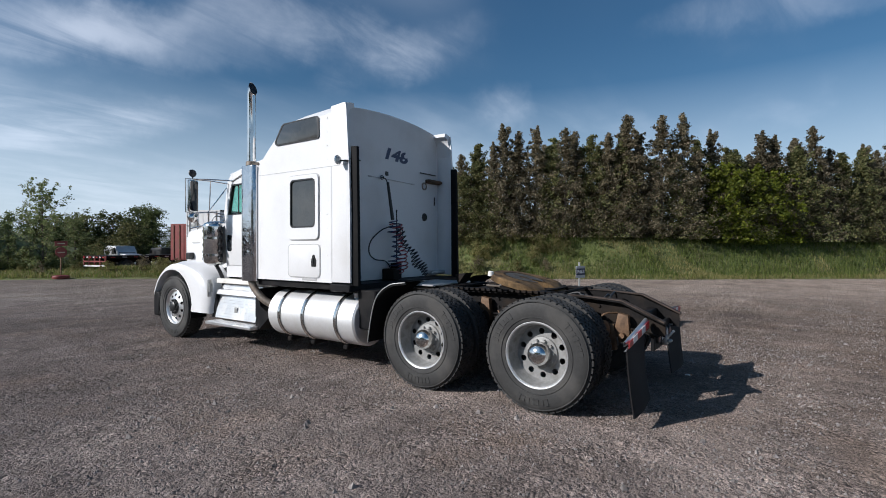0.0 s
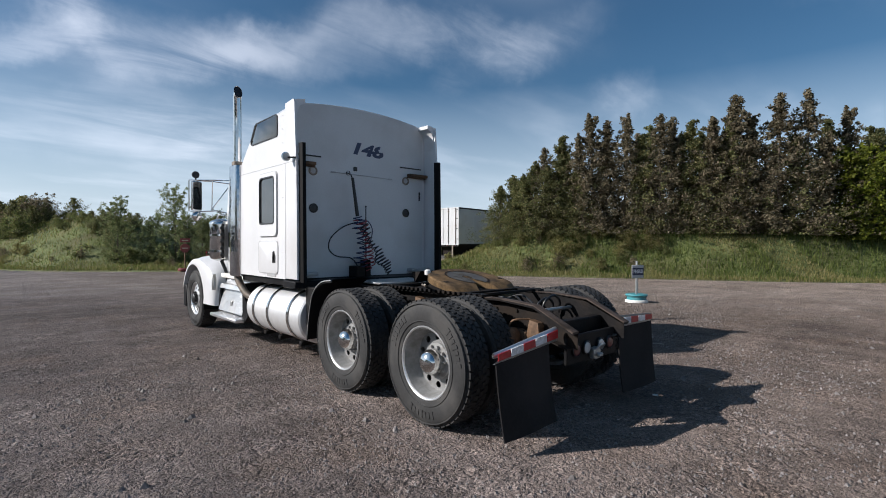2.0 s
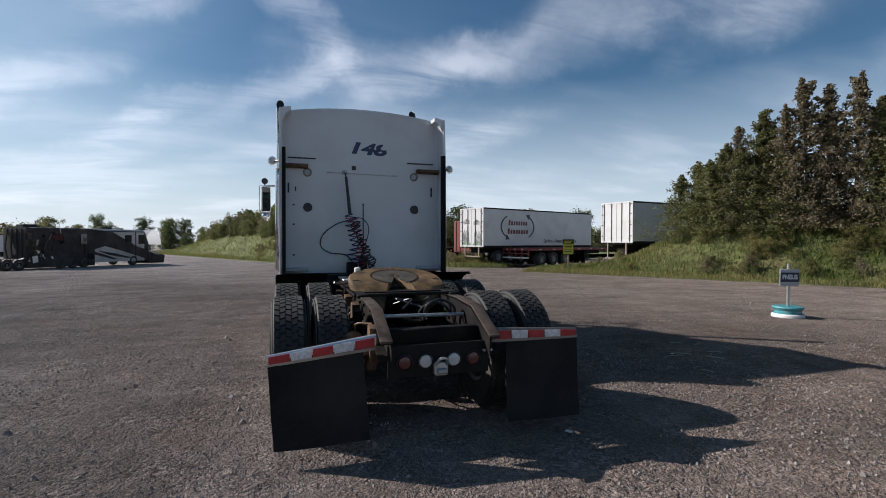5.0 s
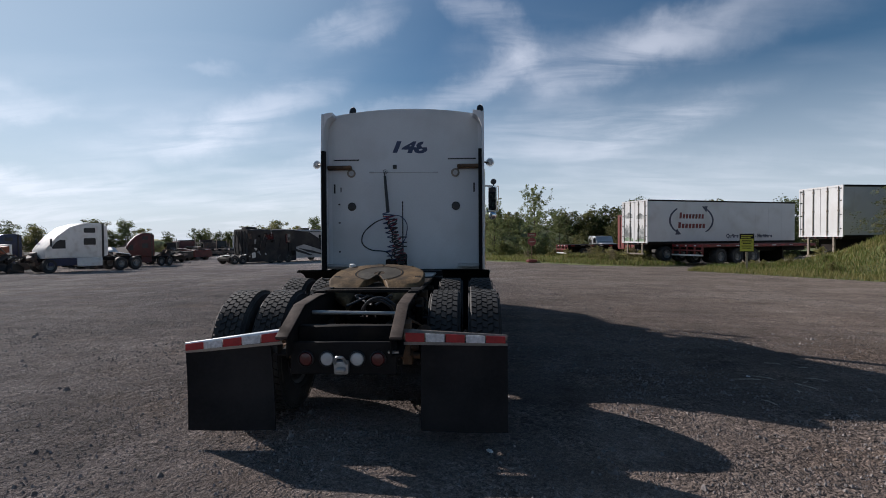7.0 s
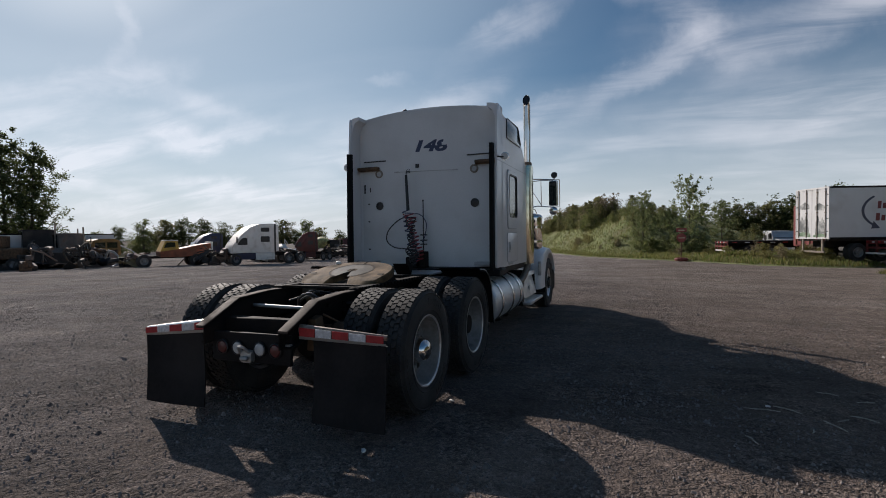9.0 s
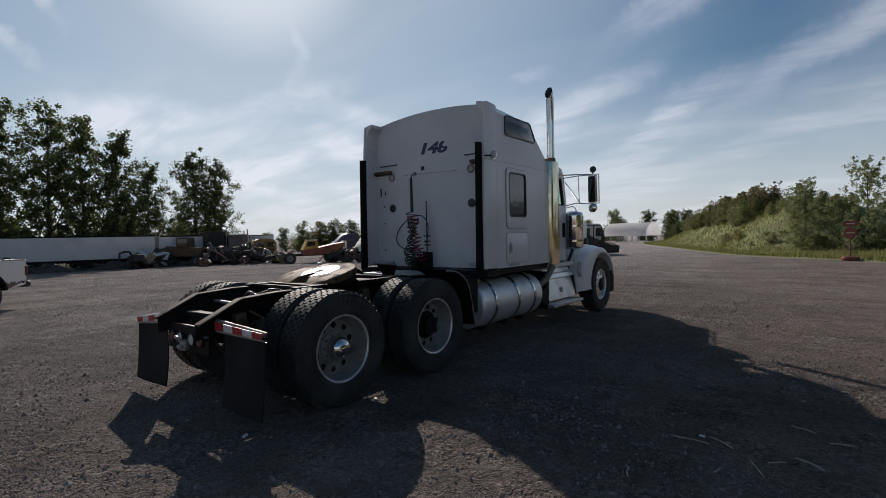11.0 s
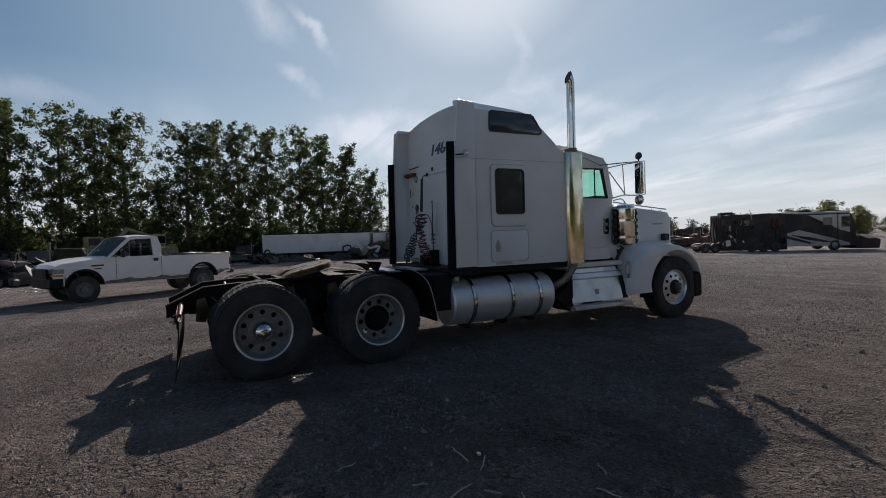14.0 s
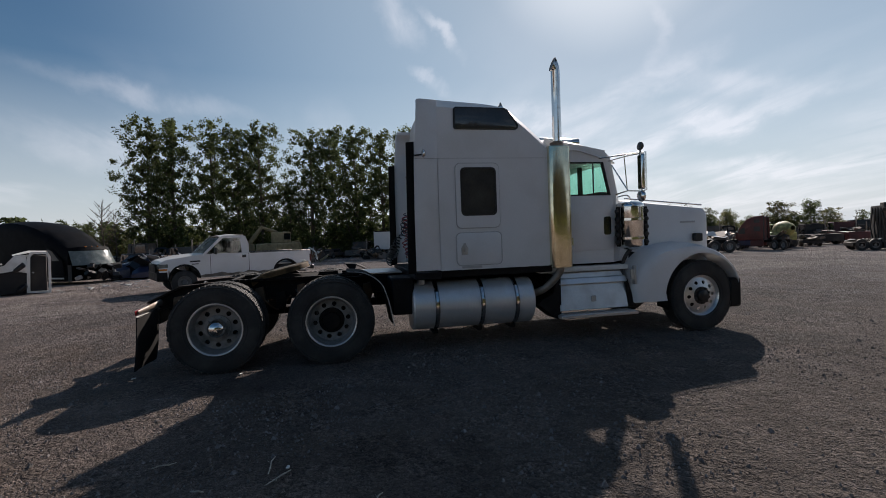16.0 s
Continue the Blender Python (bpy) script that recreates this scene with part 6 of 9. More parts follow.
tA, bodyA, wA = van_trailer(at_right_rear(TA, HA), 12.9, "white box trailer with red lettering and torn door stickers", 4.1, 1.25, True)


def side_plate(poly, mat_key, name, parent, x):
    bm = B()
    prism(bm, poly, "x", x, x + .004)
    return part(name, bm, M[mat_key], parent)


def trailer_logo():
    """Red word bars inside two arrows, on the right side."""
    x = wA + .008
    cy, cz = 3.55, 2.75
    for k, (z, w) in enumerate(((3.05, 1.05), (2.40, 1.15))):
        n = 8
        for i in range(n):
            a = cy - w + 2 * w * i / n
            hh = .40 if i == 0 else .30
            side_plate([(a + .03, z - .18), (a + 2 * w / n - .05, z - .18), (a + 2 * w / n - .02, z - .18 + hh), (a + .06, z - .18 + hh)], "red_paint", "word_bar", bodyA, x)
    for s in (-1, 1):
        pts_o, pts_i = [], []
        for k in range(15):
            a = radians(-52 + 104 * k / 14)
            pts_o.append((cy + s * (1.62 * math.cos(a) + .25), cz + 1.02 * math.sin(a)))
            pts_i.append((cy + s * (1.50 * math.cos(a) + .22), cz + .95 * math.sin(a)))
        side_plate(pts_o + pts_i[::-1], "dark_blue", "arrow", bodyA, x)
        for e in (0, -1):
            ox, oz = pts_o[e]
            sg = -1 if e == 0 else 1
            if (s > 0) == (e == -1):
                side_plate([(ox - s * .38, oz + sg * .14), (ox + s * .10, oz + sg * .16), (ox - s * .02, oz - sg * .26)], "dark_blue", "arrow_head", bodyA, x)
    lettering("word", "Québec - Ontario - Maritimes", .34, M["dark_blue"], bodyA, pose(x + .003, 8.6, 1.68, 90, 0, 90), "dark small lettering", .001)


trailer_logo()
HB = -79.6
van_trailer(at_right_rear((19.55, 21.05), HB), 15.0, "plain white box trailer beside the grass bank", 4.15, 1.55)


def flatbed(m, length, label, paint="red_paint", axles=(1.3, 2.6)):
    t = thing("flatbed_trailer", m, label, "trailer", "flatbed trailers")
    bm = B()
    span(bm, -1.25, 1.25, 0, length, 1.10, 1.30, .02)
    part("deck", bm, M[paint], t)
    bm = B()
    span(bm, -.5, -.4, .1, length, .8, 1.1)
    span(bm, .4, .5, .1, length, .8, 1.1)
    part("beam", bm, M["frame"], t)
    for k, z in enumerate((.55, .85)):
        bm = B()
        span(bm, -1.25, 1.25, -.06, .02, z, z + .10, .01)
        part("rear_bar", bm, M["white_old"] if k == 0 else M["red_paint"], t)
    for x in (-1.2, -.6, 0, .6, 1.2):
        bm = B()
        span(bm, x - .05, x + .05, -.05, .03, .55, 1.3, .008)
        part("upright", bm, M["red_paint"], t)
    for k in range(7):
        bm = B()
        span(bm, -1.2 + k * .36, -1.05 + k * .36, -.075, -.06, 1.16, 1.24)
        part("tape", bm, M["tape_white"] if k % 2 else M["tape_red"], t)
    for k in range(int(length / .8)):
        bm = B()
        span(bm, 1.25, 1.262, .3 + k * .8, .6 + k * .8, 1.17, 1.22)
        part("tape", bm, M["tape_white"] if k % 2 else M["tape_red"], t)
    for y in axles:
        for s in (-1, 1):
            put_wheel(t, s * .98, y)
        bm = B()
        cyl(bm, (-.9, y, .51), (.9, y, .51), .07, seg=10)
        part("axle", bm, M["frame"], t)
    bm = B()
    span(bm, -.8, .8, length - 2.6, length - 2.45, .0, 1.1)
    part("landing_leg", bm, M["frame"], t)
    return t


def ground_pose(x, y, head, dz=0.0):
    return pose(x, y, zg(x, y) + dz, 0, 0, head)


flatbed(ground_pose(14.95, 28.0, HA + 2, .12), 10.0, "red flatbed trailer with white reflective strips", axles=(1.5, 2.9, 4.3))
flatbed(ground_pose(8.7, 37.2, -80, .12), 10.0, "black flatbed trailer with red tail end behind the verge", "frame", (1.5, 2.8, 5.6))


def container(m):
    t = thing("shipping_container", m, "rust-red corrugated shipping container on blocks", "container")
    bm = B()
    rows = []
    for k in range(49):
        y = k * .125
        off = (.0, .035, .035, 0)[k % 4]
        rows.append([(-1.2 + off, y, 0), (-1.2 + off, y, 2.6), (1.2 - off, y, 2.6), (1.2 - off, y, 0)])
    loft(bm, rows, caps=True)
    body = part("box", bm, M["red_paint"], t, "", 20)
    for s in (-1, 1):
        bm = B()
        span(bm, s * .02, s * 1.16, -.05, 0, .08, 2.5, .01)
        d = part("door", bm, M["red_paint"], t)
        for q in (.35, .85):
            bm = B()
            cyl(bm, (s * q, -.08, .1), (s * q, -.08, 2.5), .025, seg=8)
            part("lock_bar", bm, M["rust"], d)
    for y in (.3, 5.5):
        bm = B()
        span(bm, -1.0, 1.0, y, y + .3, -1.05, 0)
        part("support_block", bm, M["frame"], t)


container(pose(12.9, 33.4, zg(12.9, 33.4) + 1.05, 0, 0, HA))


# ---- pickup ----
def arch(cy, r, z0, n=9):
    return [(cy + r * math.cos(radians(180 * k / (n - 1))), z0 + r * math.sin(radians(180 * k / (n - 1)))) for k in range(n)]


def pickup(m):
    t = thing("pickup_truck", m, "dusty white regular-cab pickup with a long bed", "pickup truck")
    W = .99
    fa, ra = arch(1.80, .46, .50), arch(-1.66, .46, .50)
    low = [(-2.62, .62), (-2.66, 1.28), (-.32, 1.28), (-.32, 1.30), (1.10, 1.30), (1.55, 1.27), (2.35, 1.17), (2.52, 1.08), (2.56, .62), (2.26, .50)] + fa[1:-1] + [(1.34, .50), (-1.20, .50)] + ra[1:-1] + [(-2.12, .50)]
    bm = B()
    prism(bm, low, "x", -W, -W + .05, .012)
    prism(bm, low, "x", W - .05, W, .012)
    body = part("body_side", bm, M["white"], t, "white side panels with dust")
    bm = B()
    prism(bm, [(-2.60, .75), (-2.60, .80), (1.3, .80), (1.3, .5), (-1.1, .5)], "x", -W + .05, W - .05)
    part("bed_floor", bm, M["black"], t)
    bm = B()
    span(bm, -W + .02, W - .02, -2.66, -2.60, .68, 1.26, .01)
    part("tailgate", bm, M["white"], t)
    bm = B()
    loft(bm, [[(-W + .03, 1.08, 1.30), (-.5, 1.1, 1.35), (0, 1.1, 1.34), (.5, 1.1, 1.35), (W - .03, 1.08, 1.30)], [(-W + .03, 1.9, 1.23), (-.5, 1.9, 1.29), (0, 1.9, 1.27), (.5, 1.9, 1.29), (W - .03, 1.9, 1.23)],
              [(-W + .05, 2.45, 1.10), (-.5, 2.5, 1.15), (0, 2.52, 1.15), (.5, 2.5, 1.15), (W - .05, 2.45, 1.10)], [(-W + .05, 2.55, .95), (-.5, 2.6, .95), (0, 2.6, .95), (.5, 2.6, .95), (W - .05, 2.55, .95)]])
    part("hood", bm, M["white"], t, "", 40)
    bm = B()
    span(bm, -.66, .66, 2.55, 2.62, .72, 1.02, .02)
    part("grille", bm, M["plastic"], t)
    bm = B()
    span(bm, -W - .012, W + .012, 2.27, 2.62, .46, .80, .05)
    part("front_bumper", bm, M["black"], t, "black dented front bumper")
    bm = B()
    span(bm, -W + .30, W - .30, 2.54, 2.63, .74, 1.04, .03)
    part("front_mask", bm, M["black"], t, "black cover over the grille")
    bm = B()
    span(bm, -.95, .95, -2.80, -2.66, .54, .70, .03)
    part("rear_bumper", bm, M["plastic"], t)
    for s in (-1, 1):
        bm = B()
        span(bm, s * .68, s * (W + .006), 2.26, 2.58, .88, 1.05, .03)
        part("headlight", bm, M["dusty_glass"], t)
        bm = B()
        span(bm, s * .8, s * (W + .008), 2.30, 2.56, .81, .88, .015)
        part("turn_signal", bm, M["amber"], t)
        bm = B()
        span(bm, s * (W - .02), s * (W + .006), -2.68, -2.60, .85, 1.12, .01)
        part("tail_light", bm, M["red_lamp"], t)
        for cy in (1.80, -1.66):
            bm = B()
            ring = arch(cy, .50, .50, 13)
            inn = arch(cy, .44, .50, 13)
            for (a, b), (c, d) in zip(zip(ring, ring[1:]), zip(inn, inn[1:])):
                bm.faces.new([bm.verts.new((s * (W + .012), *q)) for q in (a, b, d, c)])
                bm.faces.new([bm.verts.new((s * (W - .25), *q)) for q in (c, d)] + [bm.verts.new((s * (W + .012), *q)) for q in (d, c)])
            bmesh.ops.remove_doubles(bm, verts=bm.verts, dist=.0005)
            part("wheel_arch", bm, M["black"], t)
        for cy in (1.80, -1.66):
            put_wheel(t, s * .84, cy, .385, True)
        # cab side
        bm = B()
        prism(bm, [(-.34, 1.28), (-.34, 1.60), (-.24, 1.88), (-.12, 1.93), (.0, 1.93), (-.04, 1.84), (-.10, 1.32), (-.10, 1.28)], "x", s * (W - .10), s * (W - .04))
        prism(bm, [(-.04, 1.84), (.0, 1.93), (.50, 1.925), (.62, 1.88), (1.20, 1.30), (1.10, 1.30), (.54, 1.83)], "x", s * (W - .10), s * (W - .04))
        part("pillar", bm, M["white"], t)
        wpoly = [(-.09, 1.30), (-.04, 1.83), (.54, 1.82), (1.02, 1.32)]
        bm = B()
        prism(bm, wpoly, "x", s * (W - .075), s * (W - .07))
        g = part("door_window", bm, M["glass_clear"], t)
        g.visible_shadow = False
        bm = B()
        for y0, y1 in ((-.325, -.31), (.97, .985)):
            span(bm, s * (W - .003), s * (W + .0015), y0, y1, .55, 1.29)
        span(bm, s * (W - .003), s * (W + .0015), -.31, .98, .545, .56)
        part("door_gap", bm, M["plastic"], t)
        bm = B()
        span(bm, s * W, s * (W + .03), -.22, -.08, 1.12, 1.22, .008)
        part("door_handle", bm, M["plastic"], t, "dark square door handle")
        r = random.Random(6)
        for ya, yb, zt in ((-1.18, 1.32, .62), (-2.6, -2.14, .70), (2.24, 2.28, .78)):
            n = 14
            top = [(ya + (yb - ya) * k / n, zt + .05 * math.sin(1.7 * k) * math.sin(.6 * k + ya) + r.uniform(-.012, .012)) for k in range(n + 1)]
            bm = B()
            prism(bm, [(ya, .515 if ya > -1.5 else .72)] + top + [(yb, .515 if yb < 2 else .64)], "x", s * (W - .001), s * (W + .003))
            part("mud_splash", bm, M["mud"], t, "dried mud along the sill")
        bm = B()
        span(bm, s * (W + .02), s * (W + .22), .78, .86, 1.28, 1.52, .03)
        tube(bm, [(s * (W - .05), .84, 1.30), (s * (W + .1), .84, 1.36)], .02, 6)
        part("side_mirror", bm, M["plastic"], t)
        bm = B()
        span(bm, s * (W - .002), s * (W + .004), 1.30, 1.62, 1.05, 1.10)
        span(bm, s * (W - .002), s * (W + .004), 1.36, 1.56, .97, 1.0)
        part("badge", bm, M["plastic"], t)
        bm = B()
        span(bm, s * (W - .10), s * (W + .008), -2.62, -.36, 1.27, 1.30, .006)
        part("bed_rail", bm, M["plastic"], t)
    bm = B()
    loft(bm, [[(-.90, -.26, 1.86), (-.6, -.25, 1.93), (0, -.25, 1.95), (.6, -.25, 1.93), (.90, -.26, 1.86)], [(-.90, .2, 1.91), (-.6, .2, 1.97), (0, .2, 1.98), (.6, .2, 1.97), (.90, .2, 1.91)], [(-.90, .60, 1.87), (-.6, .62, 1.92), (0, .63, 1.93), (.6, .62, 1.92), (.90, .60, 1.87)]])
    part("roof", bm, M["white"], t, "", 50)
    bm = B()
    prism(bm, [(1.18, 1.30), (.60, 1.88), (.605, 1.89), (1.19, 1.31)], "x", -.88, .88)
    g = part("windscreen", bm, M["glass_clear"], t)
    g.visible_shadow = False
    bm = B()
    prism(bm, [(-.33, 1.30), (-.33, 1.60), (-.25, 1.85), (-.24, 1.85), (-.32, 1.60), (-.32, 1.30)], "x", -.88, .88)
    g = part("rear_window", bm, M["glass_clear"], t)
    g.visible_shadow = False
    bm = B()
    for s in (-1, 1):
        span(bm, s * .5 - .24, s * .5 + .24, -.22, -.02, 1.0, 1.72, .05)
        span(bm, s * .5 - .24, s * .5 + .24, -.2, .35, .85, 1.1, .05)
    part("seat", bm, M["seat"], t)
    bm = B()
    span(bm, -.85, .85, .85, 1.2, 1.1, 1.32, .04)
    span(bm, -.90, .90, -.33, 1.2, .55, .9)
    part("dashboard", bm, M["seat"], t)


pickup(ground_pose(-12.0, -2.35, -154.5))


# ---- wrecks and machines across the yard ----
def road_tractor(m, label, paint, kind="aero", hood=False, fairing="white_old", group="parked wrecks"):
    """Sleeper tractor; front towards +y."""
    t = thing("wrecked_tractor", m, label, "truck", group)
    if kind == "aero":
        side = [(-1.7, 1.05), (-1.7, 3.55), (-1.5, 3.62), (-.3, 3.58), (.7, 3.28), (1.55, 2.62), (2.25, 1.85), (2.42, 1.6), (2.42, 1.05)]
    elif kind == "flat":
        side = [(-1.3, 1.05), (-1.3, 3.0), (-1.15, 3.1), (1.2, 3.05), (1.9, 2.9), (2.1, 2.0), (2.15, 1.05)]
    else:
        side = [(-.9, 1.05), (-.9, 2.6), (-.75, 2.7), (.9, 2.65), (1.25, 2.0), (1.3, 1.05)]
    bm = B()
    prism(bm, side, "x", -1.18, 1.18, .07)
    cabp = part("cab", bm, M[paint], t, "", 45)
    ymin, ymax = side[0][0], side[-1][0]
    ztop = max(p[1] for p in side)
    for s in (-1, 1):
        wins = [(ymin + .95, ztop - .55, .85, .36), (ymin + .95, ztop - 1.38, .90, .50)] if kind == "aero" else [(ymin + .6, ztop - .75, .6, .5)]
        for cy, cz, w, h in wins:
            bm = B()
            prism(bm, rrect(cy, cz, w, h, .08), "x", s * 1.175, s * 1.19)
            part("side_window", bm, M["plastic"], cabp)
        if kind == "aero":
            dw = [(1.0, 1.75), (1.0, 2.35), (1.35, 2.38), (1.62, 2.25), (1.95, 1.85), (1.9, 1.75)]
        else:
            dw = [(ymax - .95, 1.75), (ymax - .95, 2.35), (ymax - .40, 2.35), (ymax - .2, 1.85), (ymax - .2, 1.75)]
        bm = B()
        prism(bm, dw, "x", s * 1.172, s * 1.19)
        part("door_window", bm, M["plastic"], cabp)
        bm = B()
        span(bm, s * 1.19, s * 1.36, ymax - .45, ymax - .35, 1.9, 2.45, .03)
        part("mirror", bm, M["plastic"], cabp)
        bm = B()
        span(bm, s * 1.0, s * 1.2, ymin, ymin + 1.9, .42, 1.05, .03)
        part("side_skirt", bm, M[fairing], t)
        bm = B()
        span(bm, s * 1.0, s * 1.19, ymin + 1.9, ymax - .25, .5, 1.05, .03)
        part("step_skirt", bm, M["navy"], t)
        if kind == "aero":
            bm = B()
            prism(bm, [(ymin - .45, 1.2), (ymin - .4, 3.4), (ymin, 3.55), (ymin, 1.1)], "x", s * 1.12, s * 1.17)
            part("extender", bm, M[paint], t)
            bm = B()
            span(bm, s * 1.10, s * 1.19, ymin - .14, ymin + .02, 1.05, ztop - .02)
            part("edge_strip", bm, M["plastic"], t)
        for y in (ymax - .35, ymin - 1.5, ymin - 2.75):
            put_wheel(t, s * .95, y)
    bm = B()
    for s in (-1, 1):
        span(bm, s * .36, s * .46, ymin - 3.6, ymax + 1.0, .78, 1.05)
    span(bm, -.46, .46, ymin - 3.6, ymin - 3.45, .7, 1.05)
    part("frame", bm, M["frame"], t)
    if hood:
        bm = B()
        prism(bm, [(ymax - .1, 1.0), (ymax - .1, 1.85), (ymax + .9, 1.72), (ymax + 1.25, 1.5), (ymax + 1.3, .6), (ymax + .7, .6)], "x", -1.0, 1.0, .08)
        part("hood", bm, M[paint], t)
        bm = B()
        prism(bm, [(ymax - .05, 1.9), (ymax - .45, 2.5), (ymax - .44, 2.51), (ymax - .02, 1.91)], "x", -1.0, 1.0)
        part("windscreen", bm, M["glass_dark"], t)
    else:                                            # bare engine, hood gone
        r = random.Random(int(ymin * 10) + len(label))
        for k in range(10):
            bm = B()
            cx, cy, cz = r.uniform(-.5, .5), ymax + r.uniform(-.1, .9), r.uniform(.6, 1.35)
            box(bm, (0, 0, 0), (r.uniform(.2, .6), r.uniform(.2, .6), r.uniform(.15, .5)), .03, pose(cx, cy, cz, r.uniform(-25, 25), r.uniform(-25, 25), r.uniform(0, 90)))
            part("engine_piece", bm, M["scrap"], t)
    r = random.Random(7 + len(label))
    for k in range(7):                               # torn sheet metal on the frame
        bm = B()
        box(bm, (0, 0, 0), (r.uniform(.5, 1.5), r.uniform(.4, 1.3), .03), .005, pose(r.uniform(-.5, .5), ymin - r.uniform(.5, 2.4), 1.15 + r.uniform(0, .45), r.uniform(-40, 40), r.uniform(-30, 30), r.uniform(0, 180)))
        part("torn_sheet", bm, M[r.choice(["white_old", "silver_van", "scrap"] if paint == "white_old" else ["scrap", "burnt", "rust"])], t)
    return t


road_tractor(ground_pose(-24.8, 26.2, 150) @ Matrix.Diagonal((.88, .76, .87, 1)), "white aerodynamic sleeper tractor with its hood torn off", "white_old")
road_tractor(ground_pose(-25.7, 34.0, 128) @ Matrix.Diagonal((.80, .46, .74, 1)), "dark red sleeper tractor behind other wrecks", "dark_red", "aero", False, "dark_red")


def black_cab(m):
    """Stripped sleeper cab without wheels; the windscreen looks to +y."""
    t = thing("stripped_cab", m, "black sleeper cab with curved roof and smashed front", "truck cab", "parked wrecks")
    prof = [(-7.4, 3.30, 1.22), (-6.8, 3.42, 1.24), (-5.2, 3.44, 1.24), (-4.0, 3.30, 1.24), (-3.0, 3.05, 1.23), (-2.1, 2.68, 1.20), (-1.2, 2.22, 1.14), (-.5, 1.88, 1.06)]
    rows = []
    for y, z, w in prof:
        rows.append([(-w, y, .16), (-w, y, z - .55), (-w * .97, y, z - .28), (-w * .85, y, z - .09), (-w * .5, y, z - .01), (0, y, z + .02), (w * .5, y, z - .01), (w * .85, y, z - .09), (w * .97, y, z - .28), (w, y, z - .55), (w, y, .16)])
    bm = B()
    loft(bm, rows, caps=True)
    shell = part("shell", bm, M["cab_black"], t, "glossy black shell", 40)
    bm = B()
    loft(bm, [[(-1.03, -.50, 1.88), (-.6, -.30, 1.93), (0, -.22, 1.95), (.6, -.30, 1.93), (1.03, -.50, 1.88)], [(-1.05, -.42, 1.74), (-.6, -.14, 1.74), (0, -.05, 1.75), (.6, -.14, 1.74), (1.05, -.42, 1.74)]])
    part("visor", bm, M["cab_black"], shell, "", 60)
    for x in (-.3, 0, .3):
        bm = B()
        ball(bm, (x, -.24, 1.93), .045, 1, 1, .7, 8)
        part("marker_lamp", bm, M["amber"], shell)
    bm = B()
    rows = []
    for f, z in ((0, 1.72), (.5, 1.36), (1, .98)):
        rows.append([(x * (1 + .06 * f), y + .38 * f, z) for x, y in ((-1.04, -.42), (-.75, -.20), (-.35, -.10), (0, -.07), (.35, -.10), (.75, -.20), (1.04, -.42))])
    loft(bm, rows)
    part("windscreen", bm, M["dusty_glass"], t, "dusty pale windscreen", 60)
    bm = B()
    loft(bm, [[(-1.12, -.1, .16), (-1.12, -.1, 1.0), (0, .30, .96), (1.12, -.1, 1.0), (1.12, -.1, .16)], [(-1.05, -.6, .16), (-1.05, -.6, 1.0), (0, -.6, 1.0), (1.05, -.6, 1.0), (1.05, -.6, .16)]])
    part("firewall", bm, M["burnt"], t)
    for s in (-1, 1):
        bm = B()
        prism(bm, [(-2.0, .5), (-2.0, 1.95), (-1.5, 1.85), (-.7, 1.25), (-.6, .5)], "x", s * 1.14, s * 1.20, .01)
        d = part("door", bm, M["cab_black"], t)
        bm = B()
        prism(bm, [(-1.9, 1.25), (-1.9, 1.85), (-1.5, 1.75), (-.95, 1.25)], "x", s * 1.195, s * 1.21)
        part("window", bm, M["plastic"], d)
        bm = B()
        span(bm, s * 1.2, s * 1.26, -1.9, -.6, .30, .38, .01)
        part("step", bm, M["galv"], t)
    r = random.Random(14)
    for k in range(22):
        bm = B()
        box(bm, (0, 0, 0), (r.uniform(.1, .6), r.uniform(.08, .4), r.uniform(.03, .25)), .01, pose(r.uniform(-1.1, 1.1), r.uniform(.05, .55), r.uniform(.15, .95), r.uniform(-50, 50), r.uniform(-50, 50), r.uniform(0, 180)))
        part("torn_piece", bm, M[r.choice(["burnt", "plastic", "dark_car", "silver_van", "plastic"])], t)


black_cab(ground_pose(-21.6, -11.0, -35))


